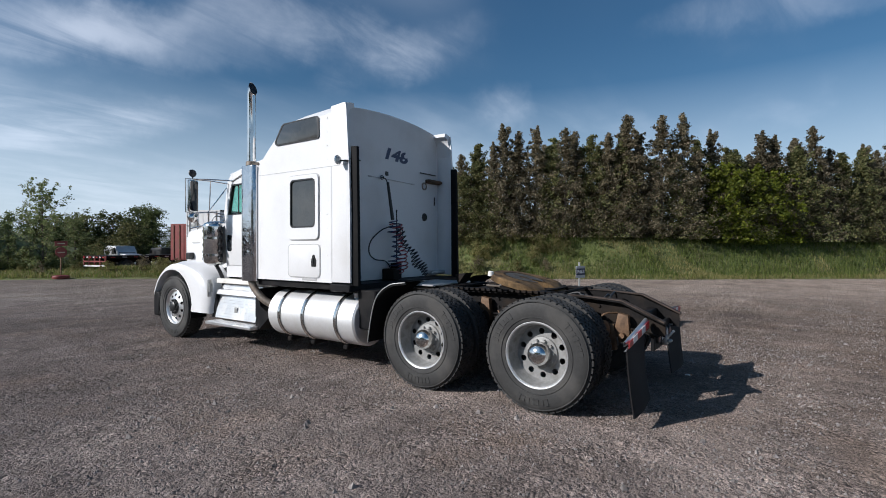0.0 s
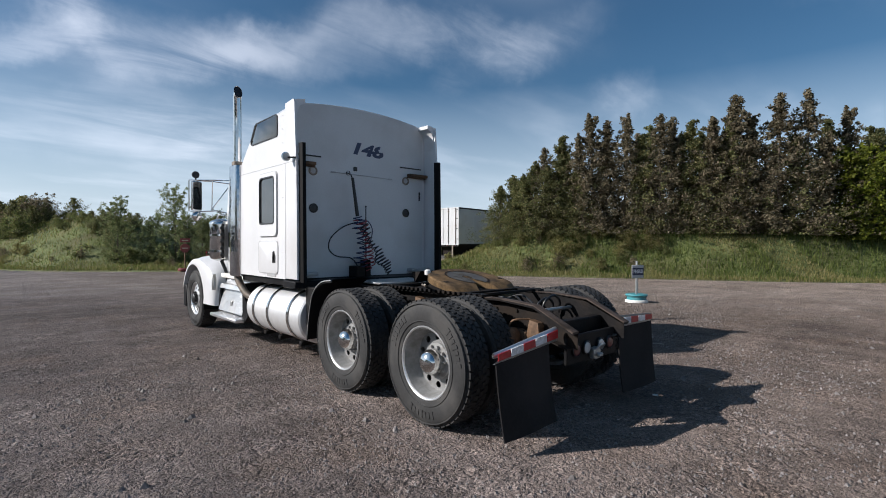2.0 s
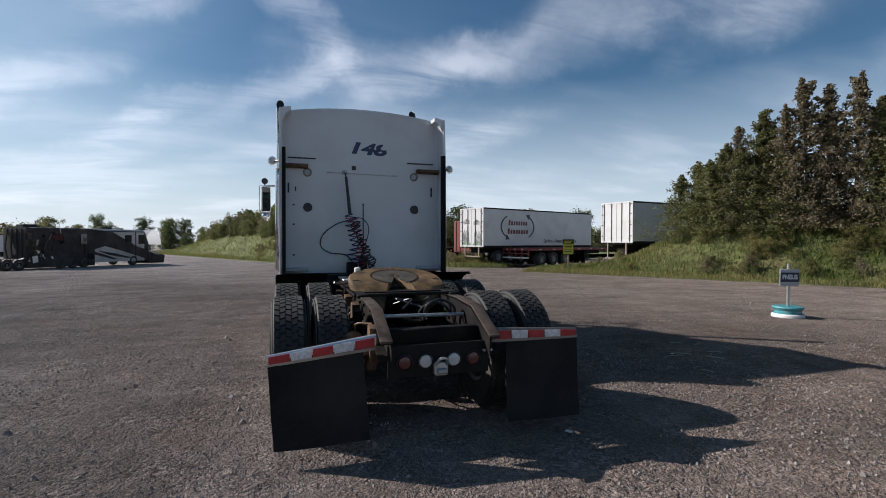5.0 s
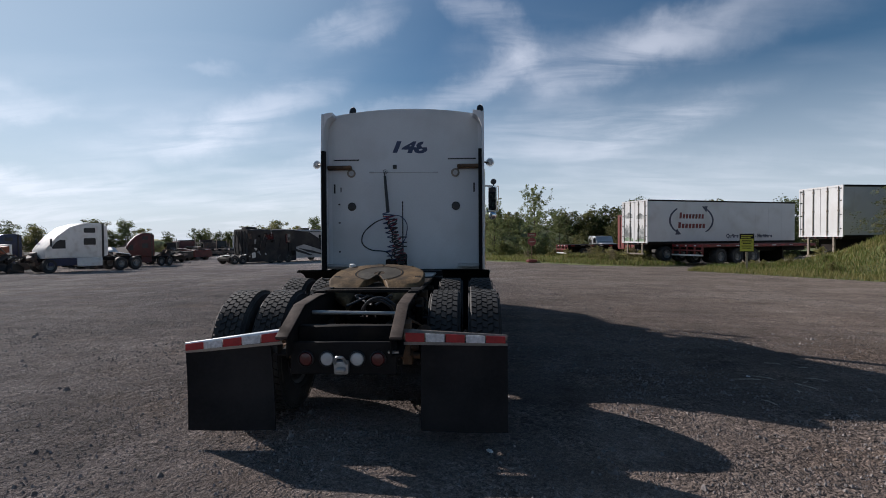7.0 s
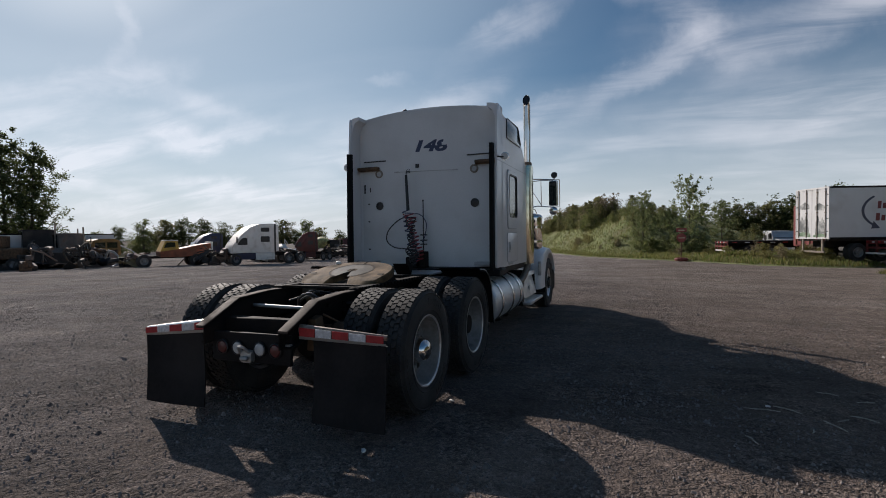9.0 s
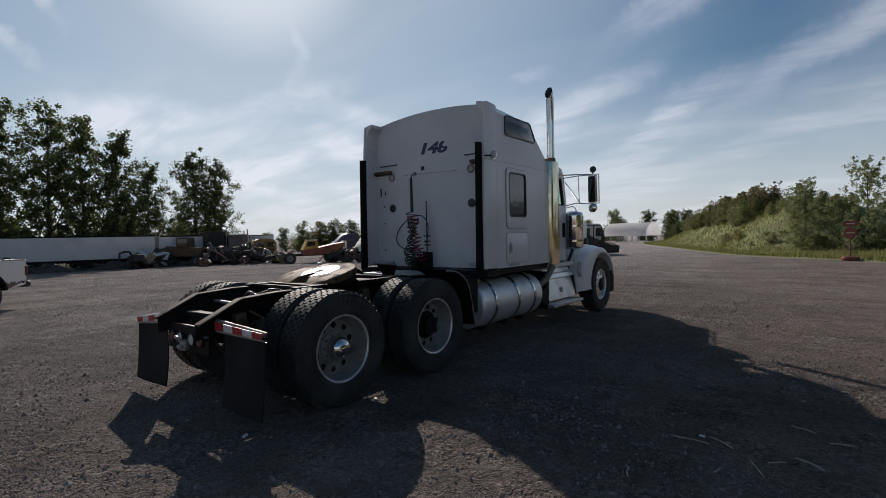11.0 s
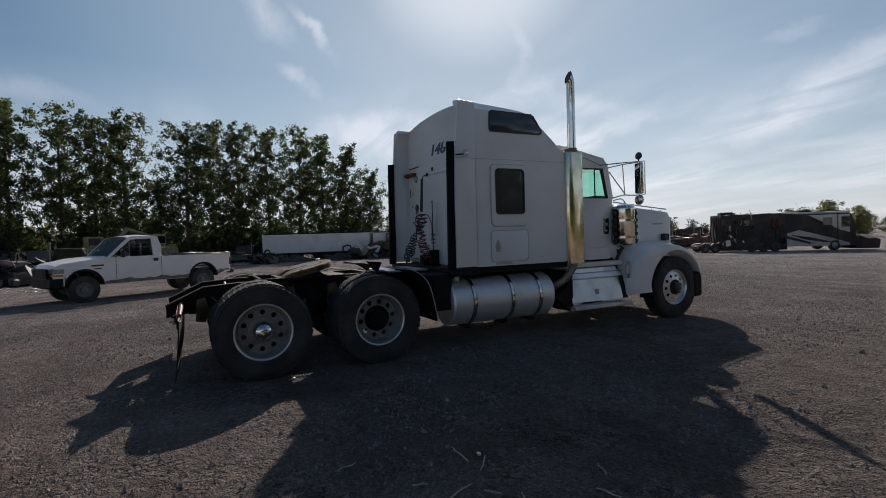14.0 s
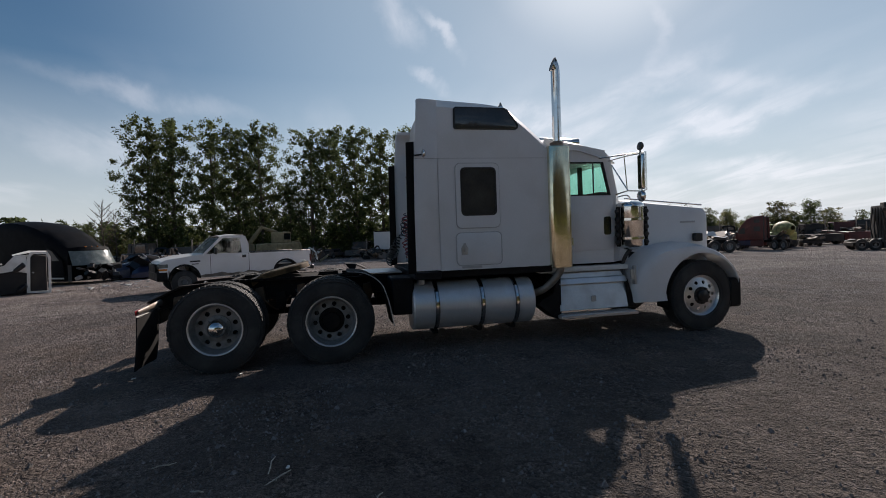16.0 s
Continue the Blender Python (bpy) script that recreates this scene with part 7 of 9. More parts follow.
def machine(m, label, paint, kind):
    t = thing("construction_machine", m, label, "machine", "old machines")
    bm = B()
    span(bm, -1.2, 1.2, -2.0, 2.0, .9, 1.9, .12)
    body = part("body", bm, M[paint], t)
    bm = B()
    span(bm, -.7, .7, -.3, 1.0, 1.9, 2.95, .06)
    c = part("cab", bm, M[paint], t)
    for s in (-1, 1):
        bm = B()
        span(bm, s * .69, s * .712, -.15, .85, 2.2, 2.8)
        part("window", bm, M["glass_dark"], c)
    if kind == "digger":
        for s in (-1, 1):
            bm = B()
            prism(bm, rrect(0, .45, 4.2, .9, .42), "x", s * .8, s * 1.35)
            part("track", bm, M["frame"], t)
        bm = B()
        tube(bm, [(0, 1.5, 1.7), (0, 3.0, 3.6), (0, 4.6, 3.0)], [.25, .22, .18], 8)
        tube(bm, [(0, 4.6, 3.0), (0, 5.0, 1.2)], [.18, .12], 8)
        part("boom", bm, M[paint], t)
        bm = B()
        prism(bm, [(4.6, 1.3), (5.3, 1.2), (5.2, .5), (4.5, .4)], "x", -.5, .5)
        part("bucket", bm, M["rust"], t)
    elif kind == "mixer":
        for y in (-1.5, 1.6):
            for s in (-1, 1):
                put_wheel(t, s * 1.0, y)
        r = random.Random(31)
        for k in range(16):
            bm = B()
            box(bm, (0, 0, 0), (r.uniform(.2, .8), r.uniform(.2, .9), r.uniform(.05, .4)), .02, pose(r.uniform(-1.2, 1.2), r.uniform(-2.2, 2.2), r.uniform(.6, 1.6), r.uniform(-40, 40), r.uniform(-40, 40), r.uniform(0, 180)))
            part("torn_piece", bm, M[r.choice(["burnt", "scrap", "frame"])], t)
        bm = B()
        lathe(bm, [(.3, -2.6), (.7, -2.0), (1.1, -.8), (1.1, .3), (.6, 1.2), (.3, 1.4)], (0, -.6, 2.1), (0, 1, -.12), 20)
        part("drum", bm, M[paint], t, "", 30)
    else:
        for y in (-1.3, 1.4):
            for s in (-1, 1):
                put_wheel(t, s * 1.05, y, .51)
        bm = B()
        prism(bm, [(2.4, .3), (3.4, .2), (3.6, 1.2), (2.6, 1.3)], "x", -1.2, 1.2)
        part("bucket", bm, M["rust"], t)
        bm = B()
        for s in (-1, 1):
            tube(bm, [(s * .7, 1.0, 1.9), (s * .7, 2.2, 2.0), (s * .7, 2.9, .9)], .12, 6)
        part("arm", bm, M[paint], t)




def wrecked_lorry(m):
    """Front at +y; low orange body, yellow cab, bare front axle."""
    t = thing("wrecked_lorry", m, "wrecked lorry with yellow cab and orange body", "wrecked truck")
    bm = B()
    for s in (-1, 1):
        span(bm, s * .38, s * .48, -2.4, 2.7, .62, .80, .01)
    part("chassis", bm, M["frame"], t)
    bm = B()
    loft(bm, [[(-1.05, -2.5, 1.05), (-1.0, -2.5, 1.75), (1.0, -2.5, 1.75), (1.05, -2.5, 1.05)], [(-1.15, -1.6, .80), (-1.08, -1.6, 1.62), (1.08, -1.6, 1.62), (1.15, -1.6, .80)], [(-1.12, -.2, .70), (-1.1, -.2, 1.32), (1.1, -.2, 1.32), (1.12, -.2, .70)], [(-1.05, 1.1, .72), (-1.05, 1.1, 1.15), (1.05, 1.1, 1.15), (1.05, 1.1, .72)]], caps=True)
    part("orange_body", bm, M["orange"], t, "faded orange bodywork", 40)
    bm = B()
    span(bm, -1.08, 1.08, -2.62, -2.48, .95, 1.85, .04)
    part("pale_edge", bm, M["white_old"], t)
    bm = B()
    loft(bm, [[(-1.0, -.2, 1.3), (-.92, -.1, 1.95), (.92, -.1, 1.95), (1.0, -.2, 1.3)], [(-1.0, 1.1, 1.14), (-.92, .75, 1.95), (.92, .75, 1.95), (1.0, 1.1, 1.14)]], caps=True)
    cab = part("cab", bm, M["cab_yellow"], t, "yellow cab shell")
    for s in (-1, 1):
        bm = B()
        prism(bm, [(.05, 1.42), (.08, 1.84), (.66, 1.84), (.86, 1.42)], "x", s * .955, s * .975)
        part("window", bm, M["glass_dark"], cab)
    bm = B()
    span(bm, -.85, .85, -.15, .75, 1.95, 2.03, .02)
    part("roof", bm, M["white_old"], cab)
    for s in (-1, 1):
        put_wheel(t, s * .9, 2.2, .45)
        put_wheel(t, s * .9, -1.4, .45)
    r = random.Random(3)
    for k in range(9):
        bm = B()
        box(bm, (0, 0, 0), (r.uniform(.2, .7), r.uniform(.2, .7), r.uniform(.1, .35)), .03, pose(r.uniform(-.6, .6), r.uniform(1.3, 3.0), r.uniform(.5, 1.05), r.uniform(-30, 30), r.uniform(-30, 30), r.uniform(0, 90)))
        part("engine_piece", bm, M["scrap" if k % 3 else "silver_van"], t)


wrecked_lorry(ground_pose(-31.1, 24.4, 150))
road_tractor(ground_pose(-35.2, 31.4, 150) @ Matrix.Diagonal((.8, .58, .74, 1)), "dark blue sleeper tractor standing behind wrecks", "dark_blue", "aero", True, "dark_blue")

machine(ground_pose(-40.9, 18.0, 128, 0) @ Matrix.Diagonal((.85, .85, .85, 1)), "dirty yellow wheel loader at the end of a scrap row", "rust", "loader")
machine(ground_pose(-42.5, -4.0, 60, 0), "pale yellow wheel loader behind the pickup", "old_yellow", "loader")
machine(ground_pose(-28.2, 39.1, 75, 0) @ Matrix.Diagonal((.66, .56, .68, 1)), "pale yellow drum mixer among wrecks", "lime_yellow", "mixer")
machine(ground_pose(-46.0, -9.0, 20, 0), "old yellow digger with folded arm", "old_yellow", "digger")


def school_bus(m):
    t = thing("old_bus", m, "rusting yellow school bus body", "bus")
    rows = []
    for y in (0, 9):
        rows.append([(-1.2, y, .7), (-1.2, y, 2.4), (-1.05, y, 2.75), (-.6, y, 2.95), (.6, y, 2.95), (1.05, y, 2.75), (1.2, y, 2.4), (1.2, y, .7)])
    bm = B()
    loft(bm, rows, caps=True)
    b = part("shell", bm, M["bus_yellow"], t, "", 30)
    for s in (-1, 1):
        for k in range(8):
            bm = B()
            span(bm, s * 1.19, s * 1.21, .5 + k * 1.05, 1.3 + k * 1.05, 1.75, 2.4, .005)
            part("window", bm, M["glass_dark"], b)
        put_wheel(t, s * .98, 2.0)
        put_wheel(t, s * .98, 7.4)
    for k in range(2):
        for j in range(2):
            bm = B()
            span(bm, -.95 + k * 1.0, -.1 + k * 1.0, -.02, .01, 1.15 + j * .8, 1.75 + j * .8, .005)
            part("rear_window", bm, M["glass_dark"], b)


school_bus(ground_pose(-40.4, 25.4, 62, -.1) @ Matrix.Diagonal((.9, .9, .8, 1)))


def burnt_coach(m):
    """Rear at y = 0, front towards +y; the right side faces the yard."""
    t = thing("burnt_motorhome", m, "burnt-out motorhome, rear half charred black", "motorhome")
    r = random.Random(9)

    def shell(ys, low, high, sag):
        rows = []
        for y in ys:
            q = r.uniform(-sag, sag)
            z1 = high + q
            rows.append([(-1.25, y, low), (-1.25 + r.uniform(-sag, sag), y, 1.8), (-1.25, y, z1 - .12), (-1.12, y, z1), (0, y, z1 + .05 + r.uniform(-sag, sag)), (1.12, y, z1), (1.25, y, z1 - .12), (1.25 + r.uniform(-sag, sag), y, 1.8), (1.25, y, low)])
        bm = B()
        loft(bm, rows, caps=True)
        return bm

    rear = part("charred_rear", shell([.9 + .46 * k for k in range(13)], .16, 3.22, .05), M["burnt"], t, "charred black rear shell", 20)
    front = part("front_shell", shell([6.42, 8.0, 9.6, 11.0, 11.5], .40, 3.2, .0), M["rv"], t, "cream front shell with dark swooshes", 30)
    bm = B()
    loft(bm, [[(-1.25, 11.5, .40), (-1.25, 11.5, 3.08), (-1.12, 11.5, 3.2), (1.12, 11.5, 3.2), (1.25, 11.5, 3.08), (1.25, 11.5, .40)], [(-1.2, 12.0, .42), (-1.22, 12.0, 2.0), (-1.1, 11.75, 2.95), (1.1, 11.75, 2.95), (1.22, 12.0, 2.0), (1.2, 12.0, .42)]], caps=True)
    part("cab_nose", bm, M["burnt"], front, "scorched flat nose", 20)
    for s in (-1, 1):
        for poly in ([(6.42, 3.16), (6.42, 1.5), (7.4, 1.75), (8.6, 1.45), (10.4, .95), (11.9, .5), (11.9, 1.35), (10.6, 1.75), (9.4, 2.35), (8.2, 2.95)], [(6.6, 1.4), (8.4, 1.12), (10.2, .70), (9.6, .68), (7.8, .98)],
                     [(6.42, 1.3), (7.5, 1.0), (8.6, .62), (8.2, .60), (6.42, 1.05)], [(8.4, 2.55), (10.2, 1.95), (10.2, 2.02), (8.7, 2.62)], [(6.42, 2.98), (11.4, 2.98), (11.4, 3.06), (6.42, 3.06)]):
            bm = B()
            prism(bm, poly, "x", s * 1.248, s * 1.258)
            part("swoosh", bm, M["burnt"], front)
        for cy, cz, w, h in ((9.75, 2.42, .72, .62), (10.55, 1.85, .09, 2.3), (11.2, 2.35, .72, .85)):
            bm = B()
            prism(bm, rrect(cy, cz, w, h, .04), "x", s * 1.252, s * 1.264)
            part("window", bm, M["glass_dark"], front)
        for cy, cz, w, h in ((5.4, 2.35, .55, .85), (3.2, 2.5, .9, .5)):
            bm = B()
            prism(bm, rrect(cy, cz, w, h, .04), "x", s * 1.26, s * 1.31)
            part("window", bm, M["glass_dark"], rear)
        for y in (3.5, 4.5, 5.5, 10.3):
            w = share("wheel", CAR_R, t, pose(s * 1.12, y, .44, 0, 0, 0 if s > 0 else 180) @ Matrix.Diagonal((1, 1.1, 1.1, 1)))
            share("tyre", CAR_T, w, I4)
    for y, L, h in ((1.2, 1.1, .22), (2.0, .5, .14), (7.9, .95, .18), (9.6, .5, .1)):
        bm = B()
        span(bm, -.4, .4, y, y + L, 3.2, 3.24 + h, .05)
        part("roof_unit", bm, M["burnt"], t, "scorched roof unit")
    for k in range(46):                              # peeled skin, ribs and insulation hanging out
        bm = B()
        long = r.random() < .35
        box(bm, (0, 0, 0), (r.uniform(.04, .10) if long else r.uniform(.12, .5), .03, r.uniform(.6, 1.5) if long else r.uniform(.12, .55)), .004,
            pose(1.27 + r.uniform(0, .10), r.uniform(.9, 3.6) if k % 4 else r.uniform(.9, 6.2), r.uniform(.7, 2.9), r.uniform(-35, 35), r.uniform(-14, 14), 90 + r.uniform(-15, 15)))
        part("charred_scrap", bm, M[("burnt", "scrap", "burnt", "burnt", "frame", "galv", "burnt", "burnt", "white_old", "frame", "burnt")[k % 11]], rear)
    for k in range(5):                               # the burst rear corner
        bm = B()
        tube(bm, [(1.2 - .5 * k, .92, .5), (1.22 - .5 * k, .70 + r.uniform(0, .2), 1.7), (1.15 - .5 * k, .9, 3.1)], .05, 6)
        part("bare_rib", bm, M["burnt"], rear)
    bm = B()                                         # low crushed nose of another wreck pushed against it
    rows = []
    for k in range(6):
        y = 12.05 + k * .38
        h = 1.45 - .09 * k + r.uniform(-.1, .1)
        rows.append([(-1.1, y, .12), (-1.15 + r.uniform(-.1, .1), y, h * .8), (-.5, y, h + r.uniform(-.1, .1)), (.5, y, h), (1.15 + r.uniform(-.1, .1), y, h * .8), (1.1, y, .12)])
    loft(bm, rows, caps=True)
    part("crushed_nose", bm, M["burnt"], front, "charred crumpled nose", 20)
    bm = B()
    span(bm, -1.1, 1.1, -1.0, .9, .30, .62, .06)
    tow = part("tow_deck", bm, M["frame"], t)
    for s in (-1, 1):
        for y in (-.45, .4):
            w = share("wheel", CAR_R, t, pose(s * 1.0, y, .42, 0, 0, 0 if s > 0 else 180) @ Matrix.Diagonal((1, 1.05, 1.05, 1)))
            share("tyre", CAR_T, w, I4)
    for k in range(11):
        bm = B()
        y = -.95 + k * .16
        tube(bm, [(-1.0 + r.uniform(0, .6), y, .64), (r.uniform(-.3, .3), y + .1, .70 + r.uniform(0, .14)), (1.05 - r.uniform(0, .5), y + r.uniform(-.3, .3), .68 + r.uniform(0, .22))], .045, 6)
        part("loose_pipe", bm, M["frame" if k % 5 else "galv"], tow)


burnt_coach(ground_pose(-19.2, 36.5, -37) @ Matrix.Diagonal((1, .84, .92, 1)))


def canvas_hall(m):
    t = thing("canvas_hall", m, "white arched canvas shelter", "shelter")
    bm = B()
    rows = []
    for y in np.linspace(0, 18, 13):
        rows.append([(6 * math.cos(radians(180 * k / 16)), float(y), 1.6 + 3.4 * math.sin(radians(180 * k / 16)) + (.04 if int(y * 2) % 2 else 0)) for k in range(17)])
    loft(bm, rows)
    part("cover", bm, M["canvas"], t, "", 60)
    for k in range(7):
        for s in (-1, 1):
            bm = B()
            span(bm, s * 5.9, s * 6.05, k * 3 - .1, k * 3 + .1, 0, 1.7)
            part("post", bm, M["galv"], t)
    bm = B()
    prism(bm, [(5.8 * math.cos(radians(180 * k / 16)), 1.6 + 3.3 * math.sin(radians(180 * k / 16))) for k in range(17)], "y", 17.6, 17.7)
    part("end_cloth", bm, M["canvas"], t)


canvas_hall(ground_pose(-30.6, 129.5, 78) @ Matrix.Diagonal((.66, .66, 1.0, 1)))

van_trailer(pose(-44.6, 5.4, zg(-44.6, 5.4) - .1, 0, 0, -7.5), 10.4, "dirty white box trailer standing among scrap", 2.85, .85, False, "trailer", "yard trailers")
van_trailer(pose(-43.2, 16.1, zg(-43.2, 16.1) - .1, 0, 0, -7.5), 8.0, "short white box body behind a loader", 2.8, .9, False, "trailer", "yard trailers")
van_trailer(pose(-52.6, 21.2, zg(-52.6, 21.2) - .5, 0, 0, -20), 11.0, "grimy white box trailer at the yard edge", 3.35, 1.0, False, "trailer", "yard trailers")
van_trailer(pose(-41.8, 83.2, zg(-41.8, 83.2) - .4, 0, 0, -75), 9.0, "pale box trailer far across the yard", 3.6, 1.0, False, "trailer", "yard trailers")


def scrap_car(m, paint, label, r, big=False):
    t = thing("scrap_vehicle", m, label, "scrap vehicle", "rows of scrapped vehicles")
    L, W = (r.uniform(4.6, 7.0), 1.15) if big else (r.uniform(4.0, 4.8), .88)
    h = r.uniform(1.0, 1.4) if big else r.uniform(.75, .95)
    bm = B()
    prism(bm, [(-L / 2, .4), (-L / 2 + .1, h), (-L * .1, h + .05), (L * .25, h), (L / 2 - .1, h - .15), (L / 2, .4)], "x", -W, W, .05)
    part("body", bm, M[paint], t)
    bm = B()
    zt = h + (r.uniform(1.1, 1.9) if big else .55)
    y0, y1 = (L * .02, L * .30) if big else (-L * .3, L * .15)
    prism(bm, [(y0 - .1, h - .02), (y0 + .1, zt), (y1 - .25, zt), (y1 + .25, h - .02)], "x", -W * .93, W * .93, .05)
    c = part("cabin", bm, M[paint], t)
    for s in (-1, 1):
        bm = B()
        prism(bm, [(y0 + .12, h + .1), (y0 + .22, zt - .12), (y1 - .3, zt - .12), (y1 - .05, h + .1)], "x", s * W * .925, s * W * .94)
        part("window", bm, M["glass_dark"], c)
        for y in (-L * .3, L * .3):
            put_wheel(t, s * (W - .1), y, .51 if big else .385, not big)
    bm = B()
    prism(bm, [(y1 - .22, zt - .10), (y1 + .20, h + .06), (y1 + .215, h + .07), (y1 - .20, zt - .08)], "x", -W * .8, W * .8)
    part("windscreen", bm, M["dusty_glass"], c)
    bm = B()
    span(bm, -W * .95, W * .95, L / 2 - .12, L / 2 + .06, .38, .62, .04)
    part("bumper", bm, M["steel"], t)
    bm = B()
    span(bm, -W * .55, W * .55, L / 2 - .14, L / 2 - .02, .64, h - .12, .02)
    part("grille", bm, M["frame"], t)
    for s in (-1, 1):
        bm = B()
        lathe(bm, [(0, 0), (.10, .0), (.11, .03), (.06, .06), (0, .065)], (s * W * .72, L / 2 - .08, h - .25), (0, 1, 0), 14)
        part("headlight", bm, M["clear_lamp"], t)
        if big:
            bm = B()
            tube(bm, [(s * W * .98, y1 - .1, zt - .2), (s * (W + .25), y1, zt - .25), (s * (W + .25), y1, h + .3)], .025, 6)
            span(bm, s * (W + .2), s * (W + .3), y1 - .02, y1 + .03, h + .25, zt - .35, .01)
            part("mirror", bm, M["frame"], c)
            bm = B()
            cyl(bm, (s * W * .8, -L * .12, .55), (s * W * .8, L * .10, .55), .27, seg=16)
            part("tank", bm, M["steel"], t)
    if big:
        bm = B()
        cyl(bm, (W * .8, y0 - .15, h), (W * .8, y0 - .15, zt + .5), .06, seg=10)
        part("stack", bm, M["steel"], t)
    for k in range(8):
        bm = B()
        box(bm, (0, 0, 0), (r.uniform(.2, .9), r.uniform(.3, 1.2), r.uniform(.03, .3)), .01, pose(r.uniform(-.5, .5), r.uniform(-L * .45, -L * .03), h + r.uniform(.05, .35), r.uniform(-25, 25), r.uniform(-25, 25), r.uniform(0, 180)))
        part("loose_panel", bm, M["scrap"], t)


def scrap_rows():
    r = random.Random(21)
    paints = ["scrap", "scrap", "scrap", "burnt", "dark_red", "burnt", "burnt", "dark_car", "burnt", "scrap", "dark_car"]
    words = {"dark_red": "dark red", "scrap": "rusty brown", "white_old": "dirty white", "silver_van": "silver", "red_paint": "dull red", "dark_blue": "dark blue", "burnt": "charred black", "bus_yellow": "faded yellow", "grey_paint": "grey", "orange": "faded orange", "dark_car": "black"}
    spots = []
    for k in range(13):                              # along the far lane
        f = k / 12
        spots.append((-27 - 16 * f + r.uniform(-1, 1), 38 + 44 * f, 60 + r.uniform(-25, 25)))
    for k in range(10):
        f = k / 9
        spots.append((-33 - 14 * f + r.uniform(-1, 1), 36 + 40 * f + r.uniform(-2, 2), 60 + r.uniform(-30, 30)))
    for k in range(14):                              # before the poplars
        f = k / 13
        spots.append((-30 - 16 * f + r.uniform(-1.5, 1.5), 27 - 9 * f + r.uniform(-1.5, 1.5), r.uniform(0, 180)))
    for k in range(9):
        f = k / 8
        spots.append((-48 + r.uniform(-2, 2), 13 - 24 * f, r.uniform(40, 140)))
    for k in range(8):
        f = k / 7
        spots.append((-30 - 18 * f + r.uniform(-1, 1), -9 - 10 * f + r.uniform(-1.5, 1.5), r.uniform(0, 180)))
    for i, (x, y, a) in enumerate(spots):
        if math.hypot(x + 31.1, y - 24.4) < 4.5 or math.hypot(x + 35.5, y - 30.8) < 4.5 or math.hypot(x + 24.3, y - 26.2) < 5 or (x > -41 and 17 < y < 27) or (-47.2 < x < -40 and 1 < y < 21):
            continue
        paint = r.choice(paints)
        big = r.random() < .6
        flat = Matrix.Diagonal((.85, .85, r.uniform(.6, .85), 1))
        scrap_car(ground_pose(x, y, a) @ flat, paint, f"{words[paint]} scrapped {'truck' if big else 'car'} standing in a row", r, big)


scrap_rows()


def bus_side_wrecks():
    r = random.Random(44)
    for x, y, a, paint, words in ((-40.6, 20.4, 75, "burnt", "charred black"), (-40.0, 22.4, 100, "scrap", "rusty brown"), (-42.6, 23.4, 40, "burnt", "charred black")):
        scrap_car(ground_pose(x, y, a), paint, f"{words} stripped truck beside a bus", r, True)


def scrap_berm():
    """Low dark heap of earth and scrap along the trailers."""
    rows = []
    for k in range(40):
        f = k / 39
        y = 3.2 + 19 * f
        x0 = -42.4 + .13 * (y - 4) + .4 * noise.noise(Vector((y * .5, 0, 2)))
        h = .55 + .55 * noise.noise(Vector((y * .45, 3, 1))) + .25 * noise.noise(Vector((y * 1.7, 0, 5)))
        h = max(.12, h) * min(1, 6 * f, 6 * (1 - f))
        rows.append([(x0 + dx, y, zg(x0, y) - .1 + h * q + .08 * noise.noise(Vector((dx * 3, y * 3, 1)))) for dx, q in ((1.1, 0), (.75, .5), (.35, .95), (0, 1.0), (-.4, .8), (-.8, .3), (-1.0, 0))])
    bm = B()
    loft(bm, rows)
    solid("earth_berm", bm, M["dark_earth"], "long low berm of dark earth", "berm", "structure", 30)
    r = random.Random(5)
    for k in range(16):
        y = 4 + 17 * r.random()
        x = -42.0 + .13 * (y - 4) + r.uniform(-.4, .5)
        t = thing("scrap_piece", ground_pose(x, y, r.uniform(0, 180), .35), "bent dark piece of scrap metal", "scrap", "scrap on the heap")
        bm = B()
        box(bm, (0, 0, 0), (r.uniform(.4, 1.5), r.uniform(.2, .6), r.uniform(.05, .3)), .02, pose(0, 0, .1, r.uniform(-25, 25), r.uniform(-25, 25), 0))
        part("sheet", bm, M[r.choice(["scrap", "burnt", "frame"])], t)


